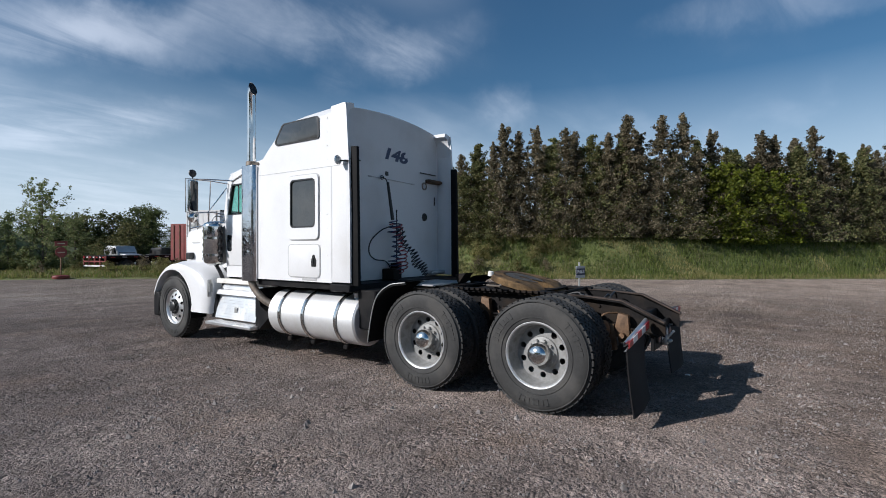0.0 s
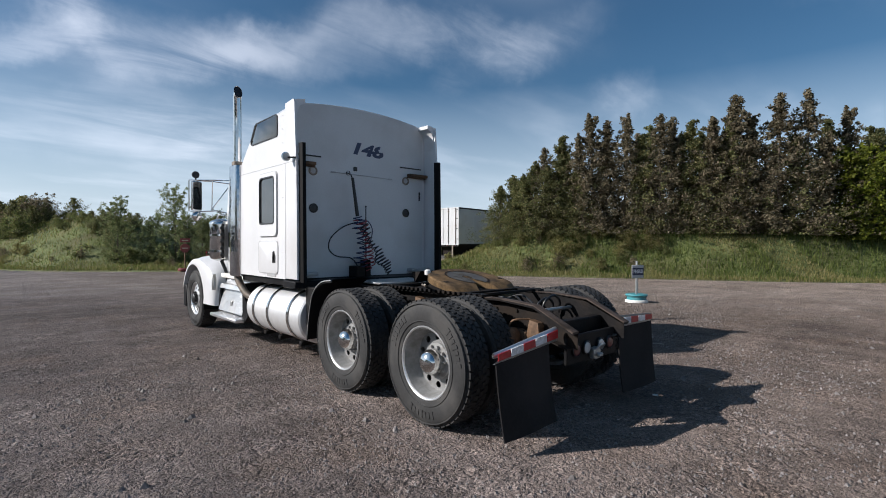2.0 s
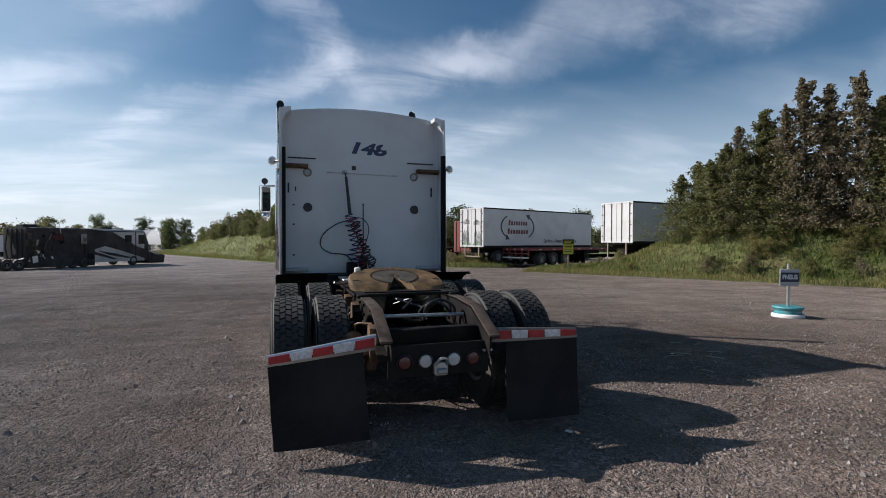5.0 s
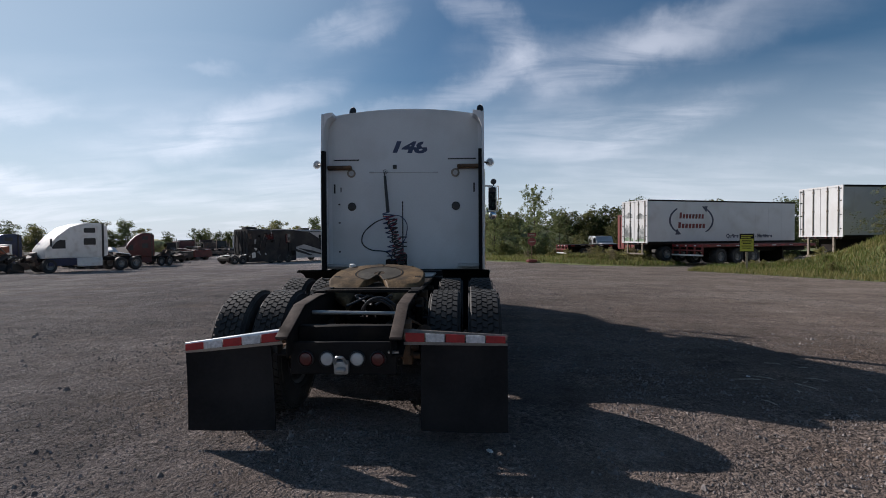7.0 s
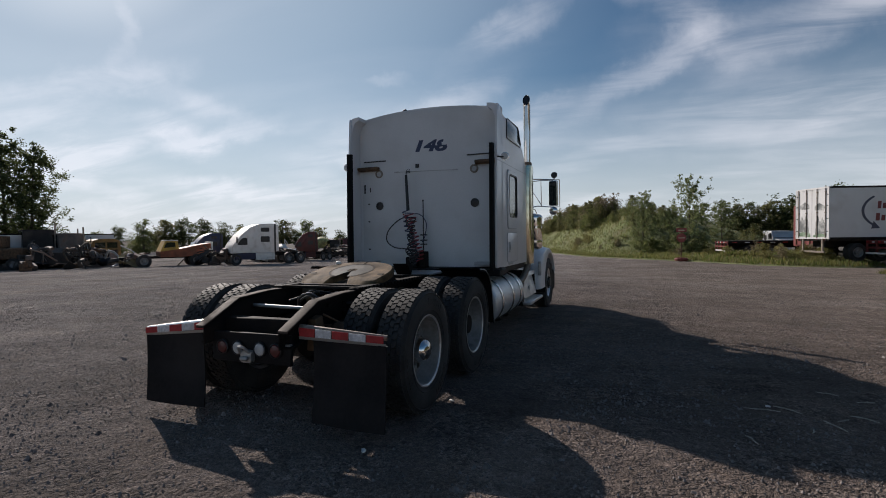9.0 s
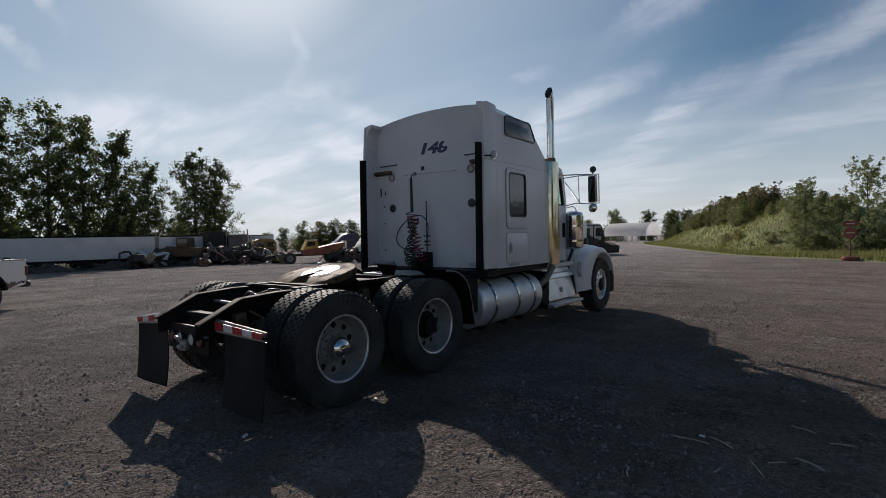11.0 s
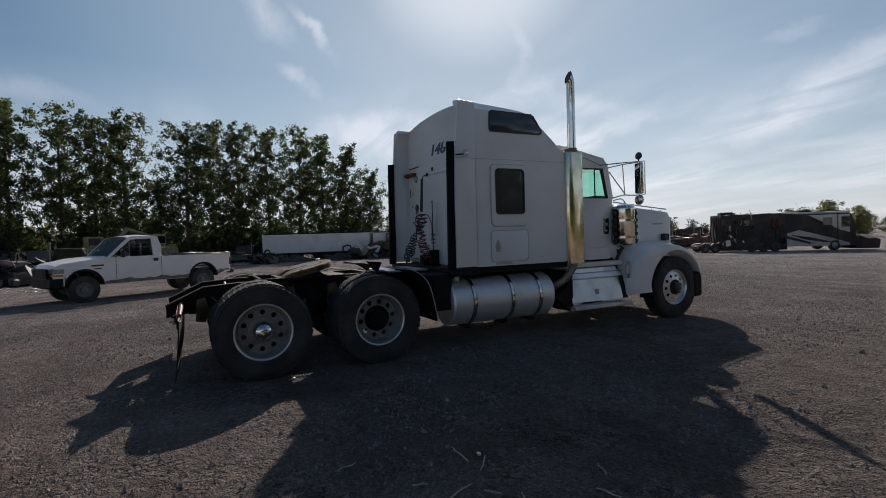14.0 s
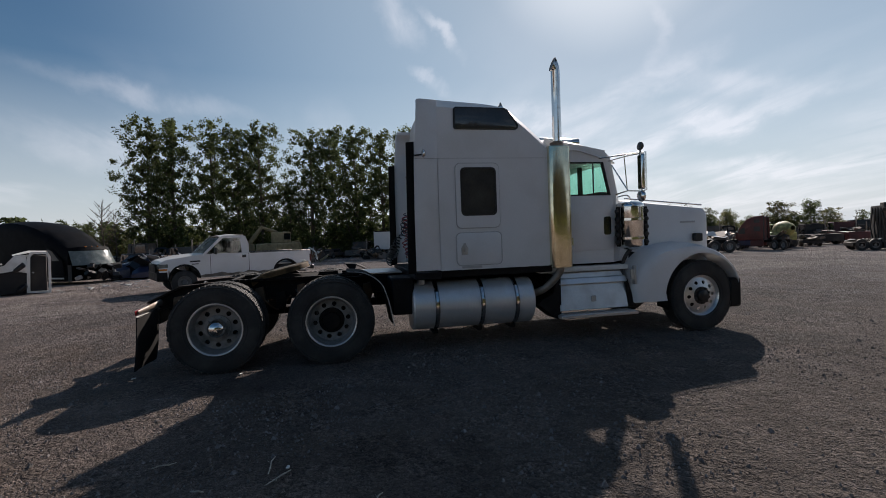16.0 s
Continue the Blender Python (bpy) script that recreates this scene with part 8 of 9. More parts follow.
def junk_pile(x, y, head, length, height, seed, tones, label):
    """Jumble of torn panels, pipes, frames and tyres in one heap."""
    r = random.Random(seed)
    t = thing("junk_heap", ground_pose(x, y, head), label, "scrap heap", "heaps of scrap")
    n = int(length * 7)
    for k in range(n):
        px, py = r.gauss(0, .55), r.uniform(-length / 2, length / 2)
        top = height * (1 - .45 * abs(px) / 1.4) * r.uniform(.55, 1.0)
        z = r.uniform(.12, max(.2, top))
        q = r.random()
        bm = B()
        tone = M[r.choice(tones)]
        if q < .30:
            box(bm, (0, 0, 0), (r.uniform(.5, 1.5), r.uniform(.3, 1.0), r.uniform(.02, .06)), .01, pose(px, py, z, r.uniform(-70, 70), r.uniform(-50, 50), r.uniform(0, 180)))
            part("torn_sheet", bm, tone, t)
        elif q < .55:
            box(bm, (0, 0, 0), (r.uniform(.3, .9), r.uniform(.3, 1.0), r.uniform(.2, .7)), .05, pose(px, py, z * .7, r.uniform(-30, 30), r.uniform(-30, 30), r.uniform(0, 180)))
            part("crushed_block", bm, tone, t)
        elif q < .78:
            c = Vector((px, py, z))
            d = Vector((r.uniform(-1, 1), r.uniform(-1, 1), r.uniform(-.3, .8))) * r.uniform(.5, 1.1)
            tube(bm, [c - d, c + Vector((0, 0, r.uniform(0, .2))), c + d], r.uniform(.02, .06), 6)
            part("bent_pipe", bm, tone, t)
        elif q < .90:
            w = share("old_wheel", CAR_R, t, pose(px, py, z * .8 + .1, r.uniform(0, 180), r.uniform(-90, 90), r.uniform(0, 180)))
            share("tyre", CAR_T, w, I4)
        else:
            prism(bm, [(-.7, 0), (-.5, .7), (-.1, .85), (.5, .8), (.75, 0), (.55, 0), (.4, .66), (-.05, .7), (-.4, .6), (-.5, 0)], "x", -.03, .03)
            bmesh.ops.transform(bm, matrix=pose(px, py, z * .8, r.uniform(-25, 25), r.uniform(-30, 30), r.uniform(0, 180)), verts=bm.verts)
            part("door_frame", bm, tone, t)


DARK = ["burnt", "scrap", "frame", "plastic", "scrap", "rust", "dark_car"]
MIXED = ["burnt", "scrap", "scrap", "white_old", "rust", "silver_van", "dark_car", "old_yellow"]
for i, (x, y, a, L, h, tones) in enumerate(((-38.2, 18.6, 60, 5.0, 2.3, DARK), (-36.6, 21.6, 40, 4.5, 2.1, DARK), (-40.5, 14.8, 20, 4.0, 1.6, MIXED), (-33.6, 22.6, 50, 3.2, 1.3, MIXED), (-29.2, 25.9, 40, 3.6, 1.7, DARK),
                                            (-28.6, 31.6, 60, 5.0, 1.8, MIXED), (-30.8, 37.0, 60, 6.0, 1.9, DARK), (-34.5, 44.0, 65, 7.0, 2.0, MIXED), (-37.0, 52.0, 65, 7.0, 2.0, DARK), (-40.5, 62.0, 65, 8.0, 2.1, MIXED),
                                            (-30.0, -10.5, 120, 4.0, 1.6, DARK), (-34.0, -12.0, 100, 5.0, 1.8, MIXED), (-39.0, -6.5, 95, 5.0, 1.7, DARK), (-40.0, -1.0, 90, 5.0, 1.4, MIXED), (-41.5, 5.0, 90, 5.0, 1.1, DARK))):
    junk_pile(x, y, a, L, h, 100 + i, tones, "heap of torn vehicle panels, pipes and old tyres" if tones is DARK else "mixed heap of pale and rusty vehicle parts")

bus_side_wrecks()
scrap_berm()


def smashed_van(m):
    """Doorway end at -y, torn engine bay ahead of it."""
    t = thing("smashed_van", m, "white van shell with open doorway and torn black engine bay", "van")
    for s in (-1, 1):
        bm = B()
        ring_prism(bm, [(-1.50, .06), (-1.53, 1.25), (-1.44, 1.44), (-.98, 1.46), (-.86, 1.30), (-.80, .10)], [(-1.43, .14), (-1.46, 1.22), (-1.40, 1.36), (-1.02, 1.38), (-.95, 1.26), (-.90, .16)], "x", s * .78, s * .85)
        part("door_hoop", bm, M["white_old"], t, "bent white door opening", 40)
        bm = B()
        prism(bm, [(-.86, .75), (-.84, 1.36), (-.50, 1.34), (-.22, 1.02), (.30, .92), (.62, .70), (.55, .52), (.1, .78), (-.45, .86)], "x", s * .80, s * .84, .012)
        part("torn_fender", bm, M["white_old"], t, "torn white fender skin")
    bm = B()
    loft(bm, [[(-.82, -1.4, 1.40), (-.4, -1.42, 1.47), (.4, -1.42, 1.47), (.82, -1.4, 1.40)], [(-.82, -.9, 1.42), (-.4, -.9, 1.50), (.4, -.9, 1.49), (.82, -.9, 1.42)], [(-.80, -.45, 1.34), (-.4, -.42, 1.38), (.4, -.46, 1.40), (.80, -.45, 1.34)]])
    part("roof", bm, M["white_old"], t, "", 40)
    # solid black filling stands for the shade inside the shell
    bm = B()
    prism(bm, [(-1.38, .08), (-1.40, 1.30), (-.9, 1.34), (-.5, .95), (.4, .80), (.5, .12)], "x", -.76, .70)
    part("gutted_interior", bm, M["burnt"], t, "black block for the dark interior")
    r = random.Random(4)
    for k in range(34):
        bm = B()
        c = (r.uniform(-.9, .9), r.uniform(-.75, .75), .12 + r.uniform(0, .95))
        if k % 3 == 0:
            d = Vector((r.uniform(-.3, .3), r.uniform(-.4, .4), r.uniform(-.3, .3)))
            tube(bm, [Vector(c) - d, Vector(c) + Vector((.06, .03, .1)), Vector(c) + d], r.uniform(.015, .04), 6)
            part("hose", bm, M[("plastic", "galv", "frame")[k % 9 // 3]], t)
        else:
            box(bm, (0, 0, 0), (r.uniform(.08, .4), r.uniform(.1, .4), r.uniform(.04, .3)), .02, pose(*c, r.uniform(-40, 40), r.uniform(-40, 40), r.uniform(0, 180)))
            part("torn_piece", bm, M[r.choice(["burnt", "plastic", "scrap", "frame", "white_old", "silver_van"])], t)


smashed_van(ground_pose(-15.5, -11.9, 206, -.06) @ Matrix.Diagonal((1, 1.1, 1.22, 1)))


def crushed_heap():
    """Crushed car parts beside the black tractor."""
    r = random.Random(12)
    for k in range(6):
        x, y = -24.6 + r.uniform(-1.4, .9), -9.4 + r.uniform(-1.0, 1.0)
        t = thing("crushed_car", ground_pose(x, y, r.uniform(0, 180)), "crushed dark car body with crumpled panels", "scrap car", "crushed cars")
        bm = B()
        n = 9
        rows = []
        for j in range(n):
            yy = -1.7 + 3.4 * j / (n - 1)
            hh = .55 + .5 * math.sin(math.pi * j / (n - 1)) + r.uniform(-.15, .2)
            rows.append([(-.8 + r.uniform(-.1, .1), yy, .12), (-.8 + r.uniform(-.1, .1), yy, hh * .7), (-.4, yy, hh + r.uniform(-.1, .1)), (.4, yy, hh + r.uniform(-.1, .1)), (.8 + r.uniform(-.1, .1), yy, hh * .7), (.8, yy, .12)])
        loft(bm, rows, caps=True)
        part("body", bm, M[r.choice(["dark_car", "dark_car", "dark_blue", "plastic"])], t, "", 20)
        for q in range(3):
            bm = B()
            box(bm, (0, 0, 0), (r.uniform(.4, 1.2), r.uniform(.3, .9), .04), .01, pose(r.uniform(-.5, .5), r.uniform(-1.3, 1.3), .9 + r.uniform(0, .3), r.uniform(-35, 35), r.uniform(-35, 35), r.uniform(0, 180)))
            part("torn_panel", bm, M[r.choice(["silver_van", "plastic", "dark_car", "dark_blue"])], t)


crushed_heap()


def debris():
    r = random.Random(31)
    verts, faces = [], []
    for k in range(60):
        x, y = -19 + r.uniform(-4, 4), -8.2 + r.uniform(-2.2, 2.5)
        s = r.uniform(.03, .16)
        a = r.uniform(0, 6.28)
        o = len(verts)
        for dx, dy, dz in ((-1, -.6, 0), (1, -.5, 0), (.8, .6, .02), (-.9, .5, .02), (-.8, -.5, .25), (.8, -.4, .3), (.7, .5, .22), (-.8, .4, .3)):
            verts.append((x + s * (dx * math.cos(a) - dy * math.sin(a)), y + s * (dx * math.sin(a) + dy * math.cos(a)), zg(x, y) + s * dz))
        faces += [tuple(o + i for i in q) for q in ((4, 5, 6, 7), (0, 1, 5, 4), (1, 2, 6, 5), (2, 3, 7, 6), (3, 0, 4, 7))]
    tagged(new("litter", data_mesh("litter", verts, faces, M["grey_paint"], 0)), "pale bits of broken car parts on gravel", "debris", "", "stuff")


debris()
road_tractor(ground_pose(20.5, 52.0, 15, .1) @ Matrix.Diagonal((.8, .8, .75, 1)), "dark day cab tractor parked behind the flatbeds", "dark_car", "day", True, "white_old")
road_tractor(ground_pose(14.6, 48.0, 195, .1) @ Matrix.Diagonal((.8, .8, .8, 1)), "pale grey day cab tractor parked behind the flatbeds", "silver_van", "day", True, "burnt")


def twigs():
    """Pale twigs and small sticks dropped on the gravel."""
    r = random.Random(61)
    spots = [(4.03, .98, .14), (4.49, .74, .12), (4.77, 1.0, .10), (4.24, 1.05, .12), (4.71, 1.68, .09), (3.82, .21, .08), (4.6, .9, .06), (4.3, .55, .05), (4.95, 1.5, .08)]
    for x, y, L in spots:
        a = r.uniform(0, 360)
        bm = B()
        tube(bm, [(-L, 0, .006), (-L * .3, r.uniform(-.01, .01), .012), (L * .4, r.uniform(-.015, .015), .010), (L, r.uniform(-.02, .02), .006)], [.004, .006, .005, .003], 5)
        tube(bm, [(L * .1, 0, .010), (L * .45, L * .28, .014)], [.003, .002], 4)
        solid("twig", bm, M["twig"], "small pale twig lying on gravel", "twig", "", 50, pose(x, y, zg(x, y) + .002, 0, 0, a))
    for x, y, s in ((1.12, -.97, .03), (4.1, 1.1, .022), (1.34, .29, .025)):
        bm = B()
        prism(bm, [(-s, -s * .4), (s * .8, -s * .6), (s, s * .3), (-.1 * s, s * .7), (-s * .9, s * .3)], "z", 0, .012, .003)
        solid("litter_scrap", bm, M["white_old"], "crumpled pale scrap of litter", "litter", "", 40, pose(x, y, zg(x, y) + .003, 4, 3, r.uniform(0, 360)))


twigs()

# ---- banks, grass, bushes and trees ----
def leaf_material(name, a, b, c=None, rough=0.6):
    m = bpy.data.materials.new(name)
    m.use_nodes = True
    nt = m.node_tree
    n, l = nt.nodes, nt.links
    p = n["Principled BSDF"]
    p.inputs["Roughness"].default_value = rough
    p.inputs["Specular IOR Level"].default_value = 0.3
    g = n.new("ShaderNodeNewGeometry")
    r = n.new("ShaderNodeValToRGB")
    r.color_ramp.elements[0].color, r.color_ramp.elements[1].color = (*a, 1), (*b, 1)
    if c:
        e = r.color_ramp.elements.new(0.8)
        e.color = (*b, 1)
        r.color_ramp.elements[-1].color = (*c, 1)
    l.new(g.outputs["Random Per Island"], r.inputs[0])
    info = n.new("ShaderNodeObjectInfo")
    mr = n.new("ShaderNodeMapRange")
    mr.inputs["To Min"].default_value, mr.inputs["To Max"].default_value = 0.72, 1.25
    l.new(info.outputs["Random"], mr.inputs["Value"])
    s = n.new("ShaderNodeVectorMath"); s.operation = "SCALE"
    l.new(r.outputs[0], s.inputs[0]); l.new(mr.outputs[0], s.inputs["Scale"])
    l.new(s.outputs[0], p.inputs["Base Color"])
    t = n.new("ShaderNodeBsdfTranslucent")
    l.new(s.outputs[0], t.inputs[0])
    mx = n.new("ShaderNodeMixShader"); mx.inputs[0].default_value = 0.5
    l.new(p.outputs[0], mx.inputs[1]); l.new(t.outputs[0], mx.inputs[2])
    l.new(mx.outputs[0], n["Material Output"].inputs[0])
    return m


M["leaf_olive"] = leaf_material("olive_leaves", (0.070, 0.084, 0.032), (0.190, 0.190, 0.074), (0.300, 0.255, 0.125))
M["leaf_brown"] = leaf_material("browning_leaves", (0.085, 0.080, 0.044), (0.230, 0.190, 0.120), (0.36, 0.29, 0.20))
M["leaf_lime"] = leaf_material("lime_leaves", (0.09, 0.12, 0.012), (0.20, 0.22, 0.025))
M["leaf_poplar"] = leaf_material("poplar_leaves", (0.048, 0.066, 0.024), (0.135, 0.162, 0.060))
M["leaf_bush"] = leaf_material("bush_leaves", (0.081, 0.105, 0.038), (0.189, 0.209, 0.068), (0.257, 0.216, 0.108))
M["leaf_willow"] = leaf_material("willow_leaves", (0.105, 0.135, 0.055), (0.215, 0.245, 0.100), (0.27, 0.25, 0.13))
M["grass"] = leaf_material("grass_blades", (0.062, 0.090, 0.020), (0.135, 0.165, 0.038), (0.21, 0.195, 0.085))
M["dry_grass"] = leaf_material("dry_grass_blades", (0.11, 0.115, 0.034), (0.24, 0.22, 0.085), (0.31, 0.25, 0.13))
M["turf"] = material("turf", (0.105, 0.125, 0.038), 0.95, var=0.4, scale=0.6, fine=14, bump=0.03, bump_scale=8, dirt=(0.15, 0.125, 0.06), dirt_amount=0.7, dirt_scale=0.5)
M["bark"] = material("bark", (0.10, 0.08, 0.06), 0.9, var=0.3, scale=4, fine=30, bump=0.01, bump_scale=20)


def quads_mesh(name, C, U, V, mat):
    """Leaves: quads at C spanned by U and V."""
    n = len(C)
    P = np.stack([C - U * .5, C + V * .5 + U * 0.0, C + U * .5, C - V * .5], 1).reshape(-1, 3)
    me = bpy.data.meshes.new(name)
    me.vertices.add(4 * n)
    me.vertices.foreach_set("co", P.astype(np.float32).ravel())
    me.loops.add(4 * n)
    me.loops.foreach_set("vertex_index", np.arange(4 * n, dtype=np.int32))
    me.polygons.add(n)
    me.polygons.foreach_set("loop_start", np.arange(0, 4 * n, 4, dtype=np.int32))
    me.update(calc_edges=True)
    me.validate()
    me.materials.append(mat)
    return me


def leaves(rs, centres, radii, per, size):
    """Leaf quads scattered round clump centres, dense inside and ragged outside."""
    k = len(centres)
    idx = np.repeat(np.arange(k), per)
    n = len(idx)
    C = centres[idx] + rs.normal(size=(n, 3)) * np.array([.55, .55, .5]) * radii[idx][:, None]
    U = rs.normal(size=(n, 3))
    U[:, 2] = U[:, 2] * .6 - .3
    U /= np.linalg.norm(U, axis=1, keepdims=True)
    W = rs.normal(size=(n, 3))
    V = np.cross(U, W)
    V /= np.linalg.norm(V, axis=1, keepdims=True)
    s = size * rs.uniform(.55, 1.4, n)
    return C, U * s[:, None], V * (s * .62)[:, None]


def tree_meshes(seed, h, width, base, mat, shape, limbs, twigs, per, size, trunk_r, rise=.55, puff=.16):
    """Trunk with limbs, and a crown of leaf clumps strung along limbs and twigs."""
    rs = np.random.RandomState(seed)
    r = random.Random(seed)
    bm = B()
    lean = (r.uniform(-.03, .03) * h, r.uniform(-.03, .03) * h)
    tp = [(lean[0] * (k / 6) ** 2, lean[1] * (k / 6) ** 2, h * .93 * k / 6) for k in range(7)]
    tube(bm, tp, [trunk_r * (1 - .14 * k) for k in range(7)], 7)
    cs, rr = [], []
    turn = rs.uniform(0, 6.28)
    for i in range(limbs):
        f = (i + rs.uniform(0, 1)) / limbs              # where the limb ends, as a share of the crown
        if shape == "cone":
            w = width * (1 - f) ** .80
        elif shape == "poplar":
            w = width * math.sin(math.pi * (.10 + .81 * f)) ** .6
        else:
            w = width * math.sin(math.pi * (.12 + .82 * f)) ** .6
        w *= rs.uniform(.55, .92) if shape == "oak" else rs.uniform(.45, 1.04) if shape == "poplar" else rs.uniform(.62, 1.18)
        az = turn + 2.4 * i + rs.uniform(-.5, .5)
        z1 = base + (h - base) * f + rs.uniform(-.03, .03) * h
        z0 = max(.04 * h, z1 - rise * (w + .06 * h))
        k = min(1.0, z0 / (h * .93))
        p0 = Vector((lean[0] * k * k, lean[1] * k * k, min(z0, h * .9)))
        p1 = Vector((w * math.cos(az), w * math.sin(az), z1))
        mid = p0.lerp(p1, .5) + Vector((rs.uniform(-.1, .1) * w, rs.uniform(-.1, .1) * w, -.04 * h * rs.uniform(.2, 1)))
        if i % 2 == 0 or limbs < 30:
            tube(bm, [p0, mid, p1], [trunk_r * .34 * (1.1 - k), trunk_r * .2 * (1.1 - k), trunk_r * .05], 4)
        for j in range(twigs):
            q = rs.uniform(.28, 1.04) if shape == "poplar" else rs.uniform(.06, 1.04)
            c = (p0.lerp(mid, q * 2) if q < .5 else mid.lerp(p1, q * 2 - 1))
            sp = width * .17 * (1.1 - .55 * f if shape != "cone" else 1.15 - f)
            cs.append((c.x + rs.normal() * sp, c.y + rs.normal() * sp, max(.05, c.z + rs.normal() * sp * .9)))
            rr.append(width * puff * rs.uniform(.55, 1.3) * (1 if shape != "cone" else 1.2 - .7 * f))
    fill = 70 if shape == "oak" else 28 if shape == "poplar" else 0
    for j in range(fill):                               # the body of the crown
        q = rs.normal(size=3)
        q = q / np.linalg.norm(q) * rs.uniform(0, 1) ** .4
        k = 1 + .22 * math.sin(3 * math.atan2(q[1], q[0]) + seed) * (1 - abs(q[2]))
        if shape == "oak":
            cs.append((lean[0] + q[0] * width * .82 * k, lean[1] + q[1] * width * .82 * k, base + (h - base) * (.5 + .47 * q[2])))
        else:
            cs.append((lean[0] + q[0] * width * .62 * k, lean[1] + q[1] * width * .62 * k, base + (h - base) * (.49 + .44 * q[2])))
        rr.append(width * puff * rs.uniform(.8, 1.3))
    for j in range(0 if shape == "oak" else 14 if shape == "poplar" else 18 if shape == "cone" else max(3, twigs)):       # leading shoots
        f = 1 - (.30 * j / 18 if shape == "cone" else .22 * rs.uniform(0, 1) ** 1.5)
        off = width * (.42 if shape == "poplar" else .34 * (1.04 - f) if shape == "cone" else .55) * (1.25 - f)
        cs.append((lean[0] + rs.normal() * off, lean[1] + rs.normal() * off, h * f))
        rr.append(width * puff * (.85 if shape == "poplar" else .35 + 2.0 * (1 - f) if shape == "cone" else .6))
    me_t = mesh_of("trunk", bm, M["bark"], 60)
    C, U, V = leaves(rs, np.array(cs), np.array(rr), per, size)
    C[:, 2] = np.maximum(C[:, 2], .03)
    deep = 1 + (.15 if shape == "cone" else .4) * np.clip(1 - np.hypot(C[:, 0], C[:, 1]) / (width * .75), 0, 1)      # larger leaves fill the inside
    U, V = U * deep[:, None], V * deep[:, None]
    return me_t, quads_mesh("crown", C, U, V, mat)


def make_tree(name, meshes, m, label, category="tree", group=""):
    t = thing(name, m, label, category, group)
    share("trunk", meshes[0], t, I4)
    share("crown", meshes[1], t, I4)
    return t


EDGE = [(12.5, 21.8), (13.7, 19.6), (15.2, 16.6), (17.2, 13.5), (19.1, 10.6), (21.5, 6.9), (24.4, 3.0), (30.5, -2.2), (46, -15), (75, -40)]


def along(edge, step, side=1):
    """Points along a polyline, with the normals to its left (side 1) or right (-1)."""
    out = []
    u = 0.0
    for (ax, ay), (bx, by) in zip(edge, edge[1:]):
        L = math.hypot(bx - ax, by - ay)
        n = max(1, int(L / step))
        for k in range(n):
            f = k / n
            out.append((u + L * f, ax + (bx - ax) * f, ay + (by - ay) * f, -side * (by - ay) / L, side * (bx - ax) / L))
        u += L
    out.append((u, *edge[-1], *out[-1][3:]))
    sm = []
    for i, p in enumerate(out):                      # smooth the normals
        q = out[max(0, i - 3): i + 4]
        nx, ny = sum(a[3] for a in q), sum(a[4] for a in q)
        L = math.hypot(nx, ny)
        sm.append((p[0], p[1], p[2], nx / L, ny / L))
    return sm


BANK = [(-.35, -.06), (0, .0), (.35, .07), (.9, .12), (1.5, .28), (2.2, .72), (3.0, 1.40), (3.8, 2.10), (4.8, 2.55), (6.5, 2.70), (8.5, 2.6), (11, 1.3), (14, .25), (20, .0)]


def bank_height(d, u):
    for (a, za), (b, zb) in zip(BANK, BANK[1:]):
        if d <= b:
            z = za + (zb - za) * (d - a) / (b - a)
            break
    else:
        z = BANK[-1][1]
    k = min(1.0, max(0.0, u / 11.0))
    return min(z, .12 + z * (k * k * (3 - 2 * k))) if z > .12 else z


def build_bank():
    pts = along(EDGE, .9)
    rows = []
    for u, x, y, nx, ny in pts:
        row = []
        for d, _ in BANK:
            e = d + .22 * noise.noise(Vector((u * .35, d * .2, 3))) if d > -.2 else d
            X, Y = x + nx * e, y + ny * e
            z = zg(X, Y) + bank_height(d, u) + (.10 * noise.noise(Vector((X * .5, Y * .5, 0))) if d > 1 else .02 * noise.noise(Vector((X, Y, 0))))
            row.append((X, Y, z))
        rows.append(row)
    bm = B()
    loft(bm, rows)
    solid("grass_bank", bm, M["turf"], "grassy earth bank along the yard edge", "bank", "structure", 80)


def bank_point(pts, i, d):
    u, x, y, nx, ny = pts[i]
    X, Y = x + nx * d, y + ny * d
    return X, Y, zg(X, Y) + bank_height(d, u), u


build_bank()


